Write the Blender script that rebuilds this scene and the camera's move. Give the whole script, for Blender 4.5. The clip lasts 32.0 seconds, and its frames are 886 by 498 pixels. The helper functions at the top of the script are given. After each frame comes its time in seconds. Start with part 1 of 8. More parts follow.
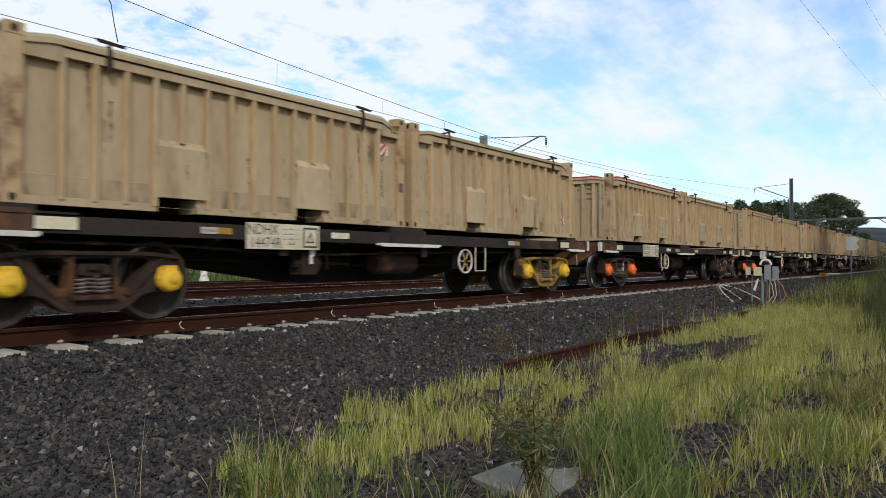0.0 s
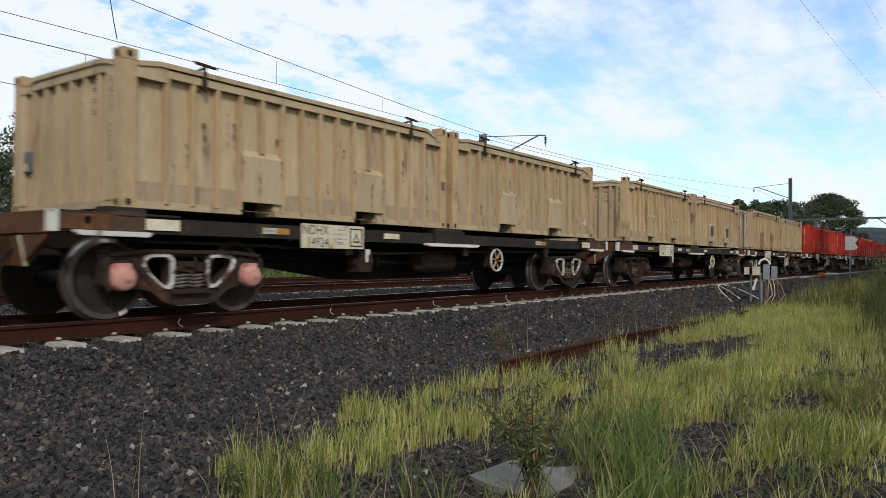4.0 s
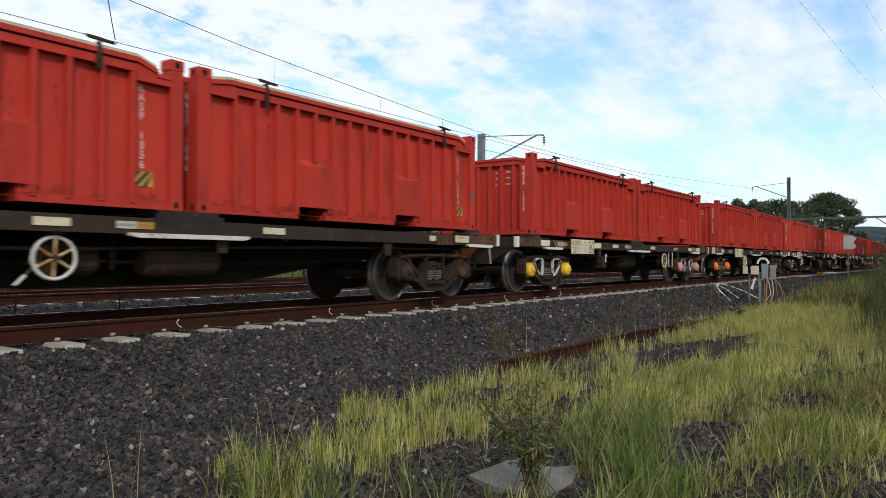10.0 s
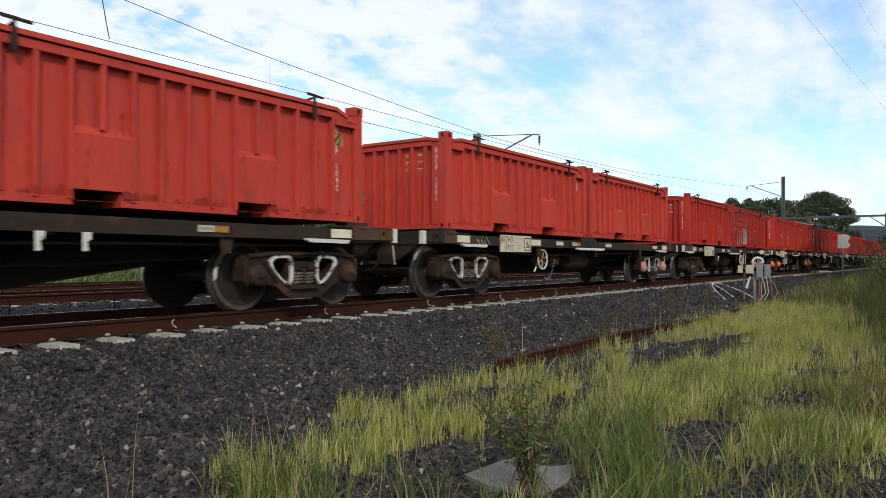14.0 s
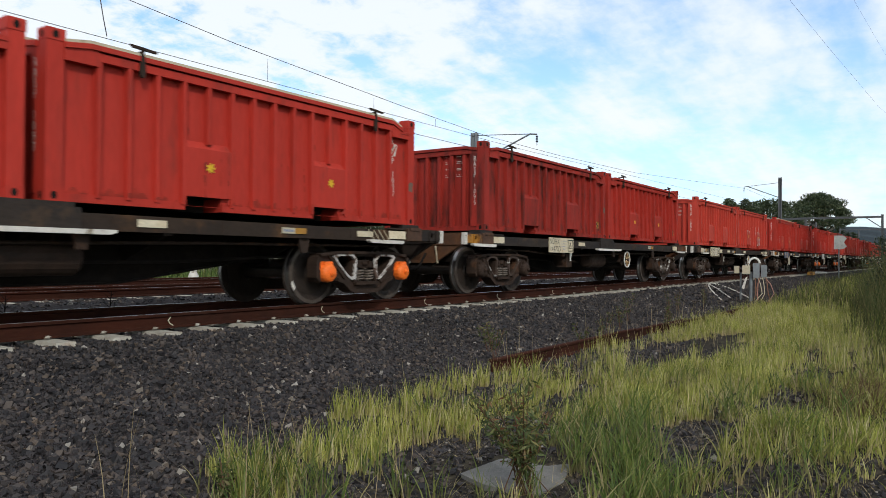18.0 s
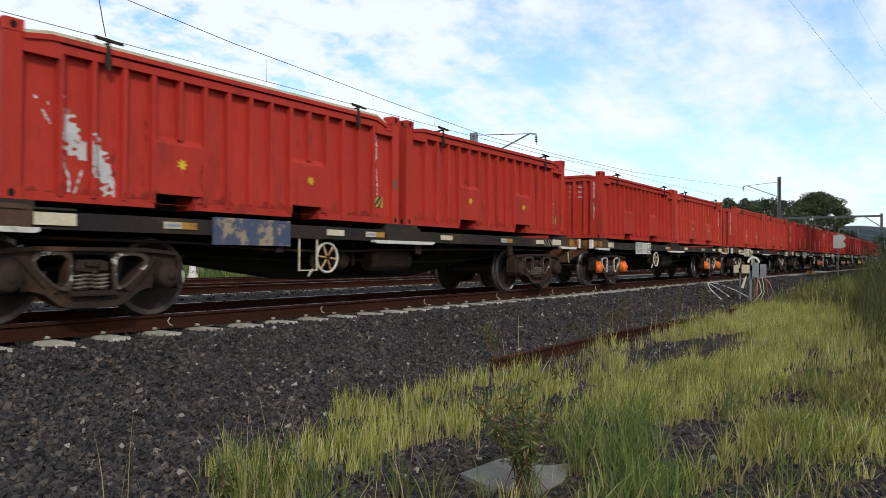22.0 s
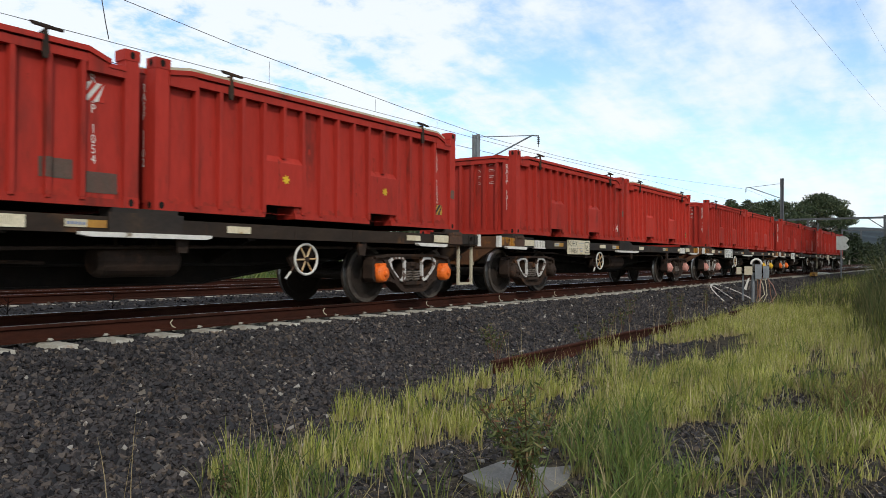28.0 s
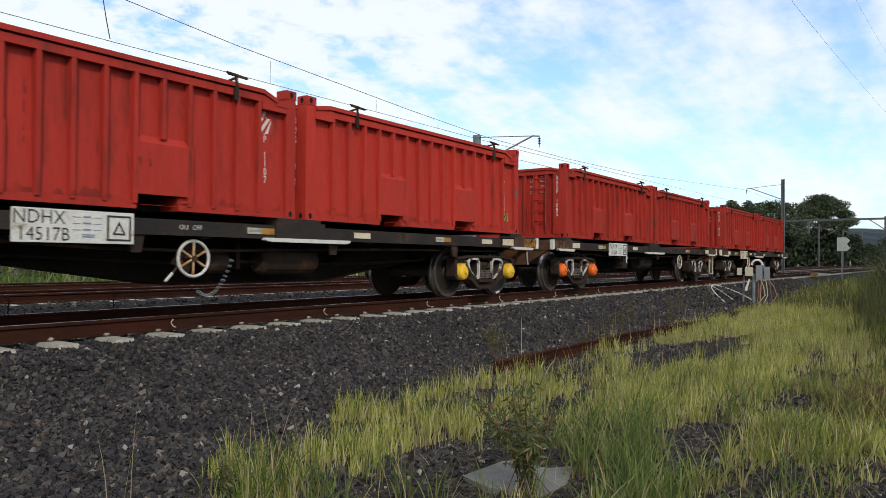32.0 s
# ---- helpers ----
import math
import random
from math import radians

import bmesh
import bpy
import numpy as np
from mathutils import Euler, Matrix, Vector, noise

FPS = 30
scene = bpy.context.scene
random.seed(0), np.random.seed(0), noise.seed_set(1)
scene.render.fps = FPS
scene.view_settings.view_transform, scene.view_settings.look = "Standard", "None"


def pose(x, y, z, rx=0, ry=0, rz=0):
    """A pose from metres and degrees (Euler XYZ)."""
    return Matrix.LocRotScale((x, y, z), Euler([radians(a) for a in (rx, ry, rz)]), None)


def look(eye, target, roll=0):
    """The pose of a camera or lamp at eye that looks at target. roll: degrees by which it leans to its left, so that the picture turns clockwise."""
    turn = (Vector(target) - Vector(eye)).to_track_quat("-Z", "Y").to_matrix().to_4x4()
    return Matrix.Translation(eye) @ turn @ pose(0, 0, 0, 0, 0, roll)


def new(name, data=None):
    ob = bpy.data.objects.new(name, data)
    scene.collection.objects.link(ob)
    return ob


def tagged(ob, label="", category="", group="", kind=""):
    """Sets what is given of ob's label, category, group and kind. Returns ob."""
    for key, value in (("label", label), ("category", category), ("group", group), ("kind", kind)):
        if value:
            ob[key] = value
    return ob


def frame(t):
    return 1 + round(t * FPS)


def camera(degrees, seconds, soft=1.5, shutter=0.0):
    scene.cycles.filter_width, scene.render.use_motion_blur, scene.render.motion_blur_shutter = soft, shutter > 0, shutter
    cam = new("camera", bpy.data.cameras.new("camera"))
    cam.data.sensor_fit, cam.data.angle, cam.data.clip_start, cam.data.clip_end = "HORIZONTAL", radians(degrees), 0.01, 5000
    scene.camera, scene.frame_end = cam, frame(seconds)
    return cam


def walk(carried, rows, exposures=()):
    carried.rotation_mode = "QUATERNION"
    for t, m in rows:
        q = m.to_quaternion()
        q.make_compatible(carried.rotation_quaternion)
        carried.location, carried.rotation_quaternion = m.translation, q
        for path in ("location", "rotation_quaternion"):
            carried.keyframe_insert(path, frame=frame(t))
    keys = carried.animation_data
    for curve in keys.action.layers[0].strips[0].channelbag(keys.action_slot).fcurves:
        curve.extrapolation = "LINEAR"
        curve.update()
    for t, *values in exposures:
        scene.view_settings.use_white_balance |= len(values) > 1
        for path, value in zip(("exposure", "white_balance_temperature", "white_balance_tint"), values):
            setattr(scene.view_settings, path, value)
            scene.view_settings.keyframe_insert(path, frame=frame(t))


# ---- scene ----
from mathutils import geometry

# The camera is held by hand: it stays at one place and sways a little.
LENS = 63.03
EYE = (0.0, 0.0, 0.695)
SWAY = [(0.0, 54.375, 0.942, 0.18), (0.5, 54.427, 0.935, 0.182), (1.0, 54.489, 0.919, 0.21), (1.5, 54.548, 0.880, 0.30), (2.0, 54.61, 0.855, 0.357), (2.5, 54.566, 0.83, 0.384), (3.0, 54.512, 0.822, 0.40), (3.5, 54.44, 0.826, 0.378), (5.5, 54.601, 0.803, 0.296), (6.0, 54.676, 0.795, 0.285), (6.5, 54.75, 0.797, 0.314), (7.0, 54.767, 0.79, 0.369), (7.5, 54.781, 0.775, 0.44), (8.0, 54.8, 0.770, 0.44), (8.5, 54.742, 0.783, 0.37), (9.0, 54.653, 0.795, 0.323), (9.5, 54.579, 0.815, 0.268), (10.0, 54.551, 0.813, 0.262), (10.5, 54.555, 0.79, 0.29), (11.0, 54.55, 0.76, 0.25), (11.5, 54.59, 0.756, 0.16), (12.0, 54.618, 0.764, 0.11), (12.5, 54.682, 0.765, 0.105), (13.0, 54.747, 0.763, 0.13), (13.5, 54.818, 0.768, 0.19), (14.0, 54.901, 0.782, 0.16), (14.5, 54.95, 0.815, 0.08), (16.5, 54.90, 0.850, 0.42), (17.0, 54.997, 0.802, 0.42), (17.5, 55.067, 0.745, 0.435), (18.0, 55.129, 0.716, 0.43), (18.5, 55.15, 0.698, 0.435), (19.0, 55.131, 0.68, 0.39), (19.5, 55.10, 0.667, 0.306), (20.0, 55.171, 0.666, 0.262), (20.5, 55.236, 0.67, 0.27), (21.0, 55.243, 0.688, 0.32), (21.5, 55.217, 0.694, 0.335), (22.0, 55.175, 0.703, 0.332), (22.5, 55.13, 0.72, 0.323), (23.0, 55.06, 0.758, 0.324), (23.5, 54.955, 0.788, 0.35), (24.0, 54.894, 0.794, 0.47), (24.5, 54.912, 0.787, 0.555), (25.0, 54.928, 0.783, 0.62), (25.5, 54.865, 0.796, 0.57), (27.5, 54.90, 0.846, 0.24), (28.0, 54.985, 0.848, 0.30), (28.5, 55.07, 0.845, 0.327), (29.0, 55.09, 0.849, 0.335), (29.5, 55.075, 0.852, 0.34), (30.0, 55.043, 0.865, 0.38), (30.5, 55.01, 0.864, 0.40), (31.0, 55.001, 0.865, 0.407), (31.5, 54.985, 0.871, 0.42), (32.0, 54.937, 0.869, 0.416)]
cam = camera(LENS, 32.0, soft=0.85, shutter=0.13)


def gaze(turn, tilt, lean):
    a, b = radians(turn), radians(tilt)
    way = Vector((math.sin(a) * math.cos(b), math.cos(a) * math.cos(b), math.sin(b)))
    return look(EYE, Vector(EYE) + way, lean)


walk(cam, [(t, gaze(a, b, c)) for t, a, b, c in SWAY], [(0.0, -0.05), (6.2, -0.05), (8.5, 0.0), (32.0, 0.0)])

# ---- light ----
SUN_TURN, SUN_HEIGHT = 221.0, 34.0
world = bpy.data.worlds.new("sky")
scene.world = world
world.use_nodes = True
wt = world.node_tree
wt.nodes.clear()


def wn(kind, **kw):
    n = wt.nodes.new(kind)
    for k, v in kw.items():
        n.inputs[k.replace("_", " ")].default_value = v
    return n


def wm(op, a, b=None, c=None):
    n = wt.nodes.new("ShaderNodeMath")
    n.operation = op
    for i, v in enumerate((a, b, c)):
        if v is None:
            continue
        if isinstance(v, (int, float)):
            n.inputs[i].default_value = v
        else:
            wt.links.new(v, n.inputs[i])
    return n.outputs[0]


def build_sky():
    L = wt.links.new
    sky = wt.nodes.new("ShaderNodeTexSky")
    sky.sky_type, sky.sun_disc = "NISHITA", False
    sky.sun_elevation, sky.sun_rotation = radians(SUN_HEIGHT), radians(SUN_TURN)
    sky.air_density, sky.dust_density = 1.0, 1.2
    co = wt.nodes.new("ShaderNodeTexCoord")
    sep = wt.nodes.new("ShaderNodeSeparateXYZ")
    L(co.outputs["Generated"], sep.inputs[0])
    up = wm("ADD", wm("MAXIMUM", sep.outputs[2], 0.0), 0.22)
    px, py = wm("DIVIDE", sep.outputs[0], up), wm("DIVIDE", sep.outputs[1], up)
    xyz = wt.nodes.new("ShaderNodeCombineXYZ")
    L(px, xyz.inputs[0]), L(py, xyz.inputs[1])
    # lumpy cloud fields to one side, thin streaks to the other
    puff = wn("ShaderNodeTexNoise", Scale=13.0, Detail=9.0, Roughness=0.62, Distortion=0.2)
    L(xyz.outputs[0], puff.inputs["Vector"])
    stretch = wt.nodes.new("ShaderNodeMapping")
    stretch.inputs["Rotation"].default_value = (0, 0, 0.5)
    stretch.inputs["Scale"].default_value = (0.7, 2.4, 1.0)
    L(xyz.outputs[0], stretch.inputs[0])
    streak = wn("ShaderNodeTexNoise", Scale=2.2, Detail=6.0, Roughness=0.5, Distortion=0.15)
    L(stretch.outputs[0], streak.inputs["Vector"])
    broad = wn("ShaderNodeTexNoise", Scale=1.5, Detail=3.0, Roughness=0.5)
    L(xyz.outputs[0], broad.inputs["Vector"])
    middle = wn("ShaderNodeTexNoise", Scale=4.2, Detail=3.0, Roughness=0.5)
    L(xyz.outputs[0], middle.inputs["Vector"])
    aside = wt.nodes.new("ShaderNodeMapRange")
    aside.interpolation_type = "SMOOTHSTEP"
    for i, v in enumerate((0.60, 0.93, 1.0, 0.25)):
        aside.inputs[i + 1].default_value = v
    L(sep.outputs[0], aside.inputs[0])
    lump = wm("MULTIPLY", wm("SUBTRACT", wm("MULTIPLY", wm("ADD", puff.outputs[0], middle.outputs[0]), 1.0), 1.0), aside.outputs[0])
    total = wm("ADD", lump, wm("MULTIPLY", wm("SUBTRACT", streak.outputs[0], 0.5), 0.7))
    total = wm("ADD", total, wm("MULTIPLY", wm("SUBTRACT", broad.outputs[0], 0.5), 0.55))
    total = wm("ADD", total, wm("MULTIPLY", wm("SUBTRACT", aside.outputs[0], 0.55), 0.20))
    ramp = wt.nodes.new("ShaderNodeMapRange")
    ramp.inputs["From Min"].default_value, ramp.inputs["From Max"].default_value = -0.24, 0.12
    ramp.interpolation_type = "SMOOTHSTEP"
    L(total, ramp.inputs[0])
    # haze of light near the horizon
    low = wm("POWER", wm("SUBTRACT", 1.0, wm("MINIMUM", wm("MAXIMUM", sep.outputs[2], 0.0), 1.0)), 7.0)
    cover = wm("MINIMUM", wm("ADD", wm("ADD", wm("MULTIPLY", ramp.outputs[0], 0.82), 0.10), wm("MULTIPLY", low, 0.22)), 1.0)
    mix = wt.nodes.new("ShaderNodeMixRGB")
    clear = wt.nodes.new("ShaderNodeMixRGB")
    clear.blend_type, clear.inputs[0].default_value, clear.inputs[2].default_value = "MULTIPLY", 1.0, (1.5, 1.95, 2.35, 1)
    L(sky.outputs[0], clear.inputs[1])
    L(cover, mix.inputs[0]), L(clear.outputs[0], mix.inputs[1])
    mix.inputs[2].default_value = (9.45, 10.0, 10.45, 1)
    bg = wn("ShaderNodeBackground", Strength=0.10)
    L(mix.outputs[0], bg.inputs[0])
    out = wt.nodes.new("ShaderNodeOutputWorld")
    L(bg.outputs[0], out.inputs[0])


build_sky()
sun = new("sun", bpy.data.lights.new("sun", "SUN"))
sun.data.energy, sun.data.angle, sun.data.color = 1.9, radians(3), (1.0, 0.95, 0.87)
a, b = radians(SUN_TURN), radians(SUN_HEIGHT)
sun.matrix_world = look((0, 0, 0), (-math.sin(a) * math.cos(b), -math.cos(a) * math.cos(b), -math.sin(b)))
scene.view_settings.exposure = 0.0

# ---- materials ----
MATS = {}


def material(name, colors, scale=4.0, rough=0.8, metal=0.0, bump=0.0, bump_scale=60.0, spread=0.3, stretch=(1, 1, 1), per_object=True,
             stain=None, stain_scale=1.5, stain_cut=(0.55, 0.7), stain_stretch=(1, 1, 1), spec=0.3, tone=0.12):
    """Two colours mixed by a broad noise, a finer grain, stains with a shape of their own and a fine relief."""
    m = bpy.data.materials.new(name)
    MATS[name] = m
    m.use_nodes = True
    nt = m.node_tree
    L, N = nt.links.new, nt.nodes
    bs = N["Principled BSDF"]
    bs.inputs["Metallic"].default_value = metal
    bs.inputs["Specular IOR Level"].default_value = spec
    co = N.new("ShaderNodeTexCoord")
    vec = co.outputs["Object"]
    info = N.new("ShaderNodeObjectInfo")
    if per_object:
        sh = N.new("ShaderNodeVectorMath")
        sh.operation = "MULTIPLY_ADD"
        rnd = N.new("ShaderNodeCombineXYZ")
        for i in range(3):
            L(info.outputs["Random"], rnd.inputs[i])
        L(rnd.outputs[0], sh.inputs[0])
        sh.inputs[1].default_value = (37.0, 53.0, 29.0)
        L(vec, sh.inputs[2])
        vec = sh.outputs[0]

    def tex(sc, st, detail=5.0, r=0.6):
        mp = N.new("ShaderNodeMapping")
        mp.inputs["Scale"].default_value = st
        L(vec, mp.inputs[0])
        n = N.new("ShaderNodeTexNoise")
        n.inputs["Scale"].default_value, n.inputs["Detail"].default_value, n.inputs["Roughness"].default_value = sc, detail, r
        L(mp.outputs[0], n.inputs["Vector"])
        return n.outputs[0]

    def remap(v, lo, hi, a=0.0, b=1.0):
        r = N.new("ShaderNodeMapRange")
        r.interpolation_type = "SMOOTHSTEP"
        for i, x in enumerate((lo, hi, a, b)):
            r.inputs[i + 1].default_value = x
        L(v, r.inputs[0])
        return r.outputs[0]

    def blend(f, c1, c2, kind="MIX"):
        x = N.new("ShaderNodeMixRGB")
        x.blend_type = kind
        for i, v in enumerate((f, c1, c2)):
            if isinstance(v, (int, float)):
                x.inputs[i].default_value = v
            elif isinstance(v, tuple):
                x.inputs[i].default_value = (*v, 1)
            else:
                L(v, x.inputs[i])
        return x.outputs[0]

    col = blend(remap(tex(scale, stretch), 0.5 - spread, 0.5 + spread), colors[0], colors[1])
    fine = remap(tex(scale * 9, stretch, 3.0), 0.25, 0.75, 1 - tone, 1 + tone)
    col = blend(1.0, col, fine, "MULTIPLY")
    if stain:
        mask = remap(tex(stain_scale, stain_stretch, 7.0, 0.65), *stain_cut)
        col = blend(mask, col, stain)
    if per_object:
        one = remap(info.outputs["Random"], 0.0, 1.0, 0.93, 1.07)
        col = blend(1.0, col, one, "MULTIPLY")
    L(col, bs.inputs["Base Color"])
    L(remap(tex(scale * 3, stretch), 0.2, 0.8, max(rough - 0.12, 0.03), min(rough + 0.1, 1.0)), bs.inputs["Roughness"])
    if bump:
        bp = N.new("ShaderNodeBump")
        bp.inputs["Strength"].default_value, bp.inputs["Distance"].default_value = bump, 0.01
        L(tex(bump_scale, (1, 1, 1), 4.0), bp.inputs["Height"])
        L(bp.outputs[0], bs.inputs["Normal"])
    return m


RUST = (0.13, 0.055, 0.025)
BOX_PAINT = {}
for key, c1, c2, stain, cut in (
        ("beige", (0.45, 0.342, 0.21), (0.35, 0.257, 0.153), (0.175, 0.11, 0.064), (0.52, 0.74)),
        ("brown_beige", (0.37, 0.275, 0.165), (0.265, 0.188, 0.112), (0.13, 0.086, 0.056), (0.50, 0.72)),
        ("grey_beige", (0.44, 0.365, 0.26), (0.33, 0.255, 0.168), (0.19, 0.128, 0.08), (0.54, 0.76)),
        ("red", (0.43, 0.034, 0.021), (0.36, 0.030, 0.019), (0.17, 0.027, 0.019), (0.52, 0.78)),
        ("faded_red", (0.48, 0.051, 0.031), (0.40, 0.043, 0.028), (0.20, 0.036, 0.026), (0.52, 0.78)),
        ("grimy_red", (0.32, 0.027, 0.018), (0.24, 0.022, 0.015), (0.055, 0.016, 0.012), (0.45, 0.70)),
        ("dark_red", (0.37, 0.029, 0.018), (0.31, 0.025, 0.016), (0.10, 0.020, 0.014), (0.49, 0.78))):
    BOX_PAINT[key] = material("paint_" + key, (c1, c2), 1.6, 0.62, spec=0.18, bump=0.12, bump_scale=25, stretch=(1.6, 1.6, 0.35), stain=stain, stain_scale=1.3,
                              stain_cut=cut, stain_stretch=(2.2, 2.2, 0.5), tone=0.08)
BEIGE_POST = material("paint_ochre", ((0.43, 0.29, 0.14), (0.36, 0.25, 0.15)), 2.0, 0.6, stain=RUST, stain_cut=(0.55, 0.7), stretch=(1, 1, 0.4))
# rust has bled down the ribs of the beige containers, and coal dust stuck to their kick plates
BEIGE_RIB = material("rust_bled_beige", ((0.44, 0.325, 0.19), (0.36, 0.24, 0.125)), 2.2, 0.62, spec=0.18, stretch=(2, 2, 0.3), stain=(0.20, 0.11, 0.05), stain_scale=1.8, stain_cut=(0.55, 0.74), stain_stretch=(3, 3, 0.4))
KICK = material("coal_dusted_beige", ((0.39, 0.295, 0.185), (0.31, 0.228, 0.142)), 3.0, 0.7, spec=0.15, stretch=(2.5, 1, 0.6), stain=(0.125, 0.085, 0.058), stain_scale=2.5, stain_cut=(0.50, 0.74), stain_stretch=(2, 1, 0.7))
M_IRON = material("bogie_iron", ((0.0426, 0.0258, 0.0182), (0.022, 0.0152, 0.0114)), 5, 0.75, 0.0, 0.35, 70, spec=0.15, stain=(0.11, 0.05, 0.024))
M_FRAME = material("underframe_paint", ((0.018, 0.0166, 0.0166), (0.036, 0.0264, 0.0204)), 2.5, 0.72, spec=0.15, bump=0.2, stain=(0.075, 0.045, 0.026), stretch=(0.5, 1, 1))
# black for grimy steel, also painted as shade in container pockets and gaps
M_DARK = material("grimy_black", ((0.01, 0.0086, 0.0078), (0.0191, 0.0146, 0.0118)), 4, 0.88, bump=0.2, spec=0.1)
M_ORANGE_RUST = material("rusty_orange_steel", ((0.125, 0.052, 0.020), (0.060, 0.031, 0.018)), 3, 0.8, bump=0.25, stain=(0.20, 0.078, 0.022), stain_scale=2.5, stain_cut=(0.56, 0.70))
M_YELLOW_RUST = material("weathered_yellow_steel", ((0.42, 0.22, 0.035), (0.27, 0.12, 0.03)), 3, 0.75, bump=0.2, stain=(0.09, 0.05, 0.03))
M_WHITE = material("chipped_white_paint", ((0.62, 0.60, 0.55), (0.52, 0.49, 0.43)), 6, 0.6, stain=(0.22, 0.18, 0.13), stain_scale=6, stain_cut=(0.6, 0.68))
M_CREAM = material("dirty_cream_paint", ((0.50, 0.45, 0.33), (0.42, 0.36, 0.25)), 6, 0.65, stain=(0.25, 0.15, 0.07), stain_scale=5, stain_cut=(0.58, 0.7))
M_BLACK = material("black_letter_paint", ((0.02, 0.02, 0.02), (0.035, 0.033, 0.03)), 8, 0.6)
M_WHEEL = material("wheel_steel", ((0.0368, 0.0256, 0.0192), (0.024, 0.0184, 0.0152)), 4, 0.65, 0.2, 0.15, 50)
M_WHEELRIM = material("worn_wheel_rim", ((0.098, 0.080, 0.066), (0.055, 0.042, 0.034)), 6, 0.55, 0.3, 0.15, 50, stain=(0.05, 0.035, 0.027))
M_TREAD = material("polished_tread", ((0.42, 0.41, 0.40), (0.30, 0.29, 0.28)), 8, 0.38, 1.0)
M_RAILHEAD = material("polished_rail_head", ((0.46, 0.46, 0.47), (0.36, 0.35, 0.34)), 3, 0.3, 1.0, stretch=(0.1, 1, 1))
M_RAIL = material("rusted_rail", ((0.050, 0.0155, 0.0088), (0.024, 0.0105, 0.0073)), 3, 0.9, 0, 0.3, 80, spec=0.08, stretch=(0.35, 1, 1), stain=(0.045, 0.019, 0.012), stain_stretch=(0.4, 1, 1))
M_SLEEPER = material("sleeper_concrete", ((0.42, 0.395, 0.335), (0.31, 0.285, 0.235)), 6, 0.9, 0, 0.4, 60, stain=(0.24, 0.18, 0.13), stain_scale=5)
M_CONCRETE = material("old_concrete", ((0.1683, 0.1644, 0.153), (0.1148, 0.1117, 0.1025)), 8, 0.92, 0, 0.6, 50, stain=(0.15, 0.145, 0.125), stain_scale=5)
M_GALV = material("galvanised_steel", ((0.24, 0.255, 0.265), (0.17, 0.18, 0.19)), 5, 0.55, 0.3)
M_DULLGREY = material("dull_grey_steel", ((0.15, 0.155, 0.155), (0.10, 0.10, 0.10)), 6, 0.65, 0.2, stain=(0.08, 0.06, 0.045), stain_scale=6)
M_STEEL = material("weathered_mast_steel", ((0.115, 0.12, 0.125), (0.075, 0.078, 0.082)), 3, 0.6, 0.2)
M_WIRE = material("dark_wire", ((0.07, 0.07, 0.075), (0.10, 0.10, 0.105)), 3, 0.5, 0.5)
CAPS = {"orange": material("orange_cap_paint", ((0.85, 0.17, 0.02), (0.70, 0.13, 0.02)), 8, 0.45, stain=(0.25, 0.07, 0.03), stain_scale=9, stain_cut=(0.62, 0.7)),
        "yellow": material("yellow_cap_paint", ((0.75, 0.46, 0.03), (0.62, 0.36, 0.03)), 8, 0.45, stain=(0.25, 0.14, 0.03), stain_scale=9, stain_cut=(0.62, 0.7)),
        "pink": material("faded_pink_cap_paint", ((0.55, 0.27, 0.22), (0.45, 0.20, 0.16)), 8, 0.55, stain=(0.2, 0.1, 0.07), stain_scale=9, stain_cut=(0.6, 0.7)),
        "": M_IRON}

M_SPRING = material("spring_steel", ((0.17, 0.14, 0.115), (0.085, 0.065, 0.052)), 6, 0.5, 0.2)
M_CHIP = material("worn_white_paint", ((0.58, 0.56, 0.53), (0.40, 0.37, 0.34)), 6, 0.65, stain=(0.09, 0.055, 0.04), stain_scale=7, stain_cut=(0.50, 0.58))
M_FAINT = material("remains_of_white_paint", ((0.068, 0.044, 0.032), (0.044, 0.0288, 0.0216)), 6, 0.7, stain=(0.50, 0.48, 0.45), stain_scale=5, stain_cut=(0.56, 0.62))
M_YELLOW_FRAME = material("chipped_yellow_frame", ((0.34, 0.20, 0.03), (0.20, 0.11, 0.03)), 4, 0.7, bump=0.3, stain=(0.06, 0.038, 0.026), stain_scale=3, stain_cut=(0.46, 0.58))
M_LOCK = material("rust_brown_casting", ((0.085, 0.042, 0.024), (0.045, 0.026, 0.018)), 4, 0.8, bump=0.3, stain=(0.14, 0.06, 0.025), stain_scale=4)
M_SPOKE = material("rust_bled_spoke_paint", ((0.52, 0.40, 0.24), (0.40, 0.22, 0.08)), 9, 0.65, stain=(0.30, 0.13, 0.04), stain_scale=7, stain_cut=(0.48, 0.6))
M_BROWN_SILL = material("rusty_brown_sill", ((0.040, 0.027, 0.019), (0.024, 0.0185, 0.0155)), 2.5, 0.78, spec=0.12, bump=0.2, stain=(0.085, 0.044, 0.022), stretch=(0.5, 1, 1))
M_AMBER = material("weathered_amber_steel", ((0.36, 0.165, 0.020), (0.22, 0.092, 0.020)), 4, 0.65, bump=0.2, stain=(0.075, 0.036, 0.02), stain_scale=4, stain_cut=(0.48, 0.62))
M_OCHRE = material("dull_yellow_sticker", ((0.46, 0.27, 0.03), (0.36, 0.20, 0.03)), 8, 0.55)
M_BLUE = material("worn_blue_board", ((0.045, 0.06, 0.115), (0.06, 0.07, 0.10)), 4, 0.7, stain=(0.27, 0.20, 0.135), stain_scale=3.5, stain_cut=(0.50, 0.58))
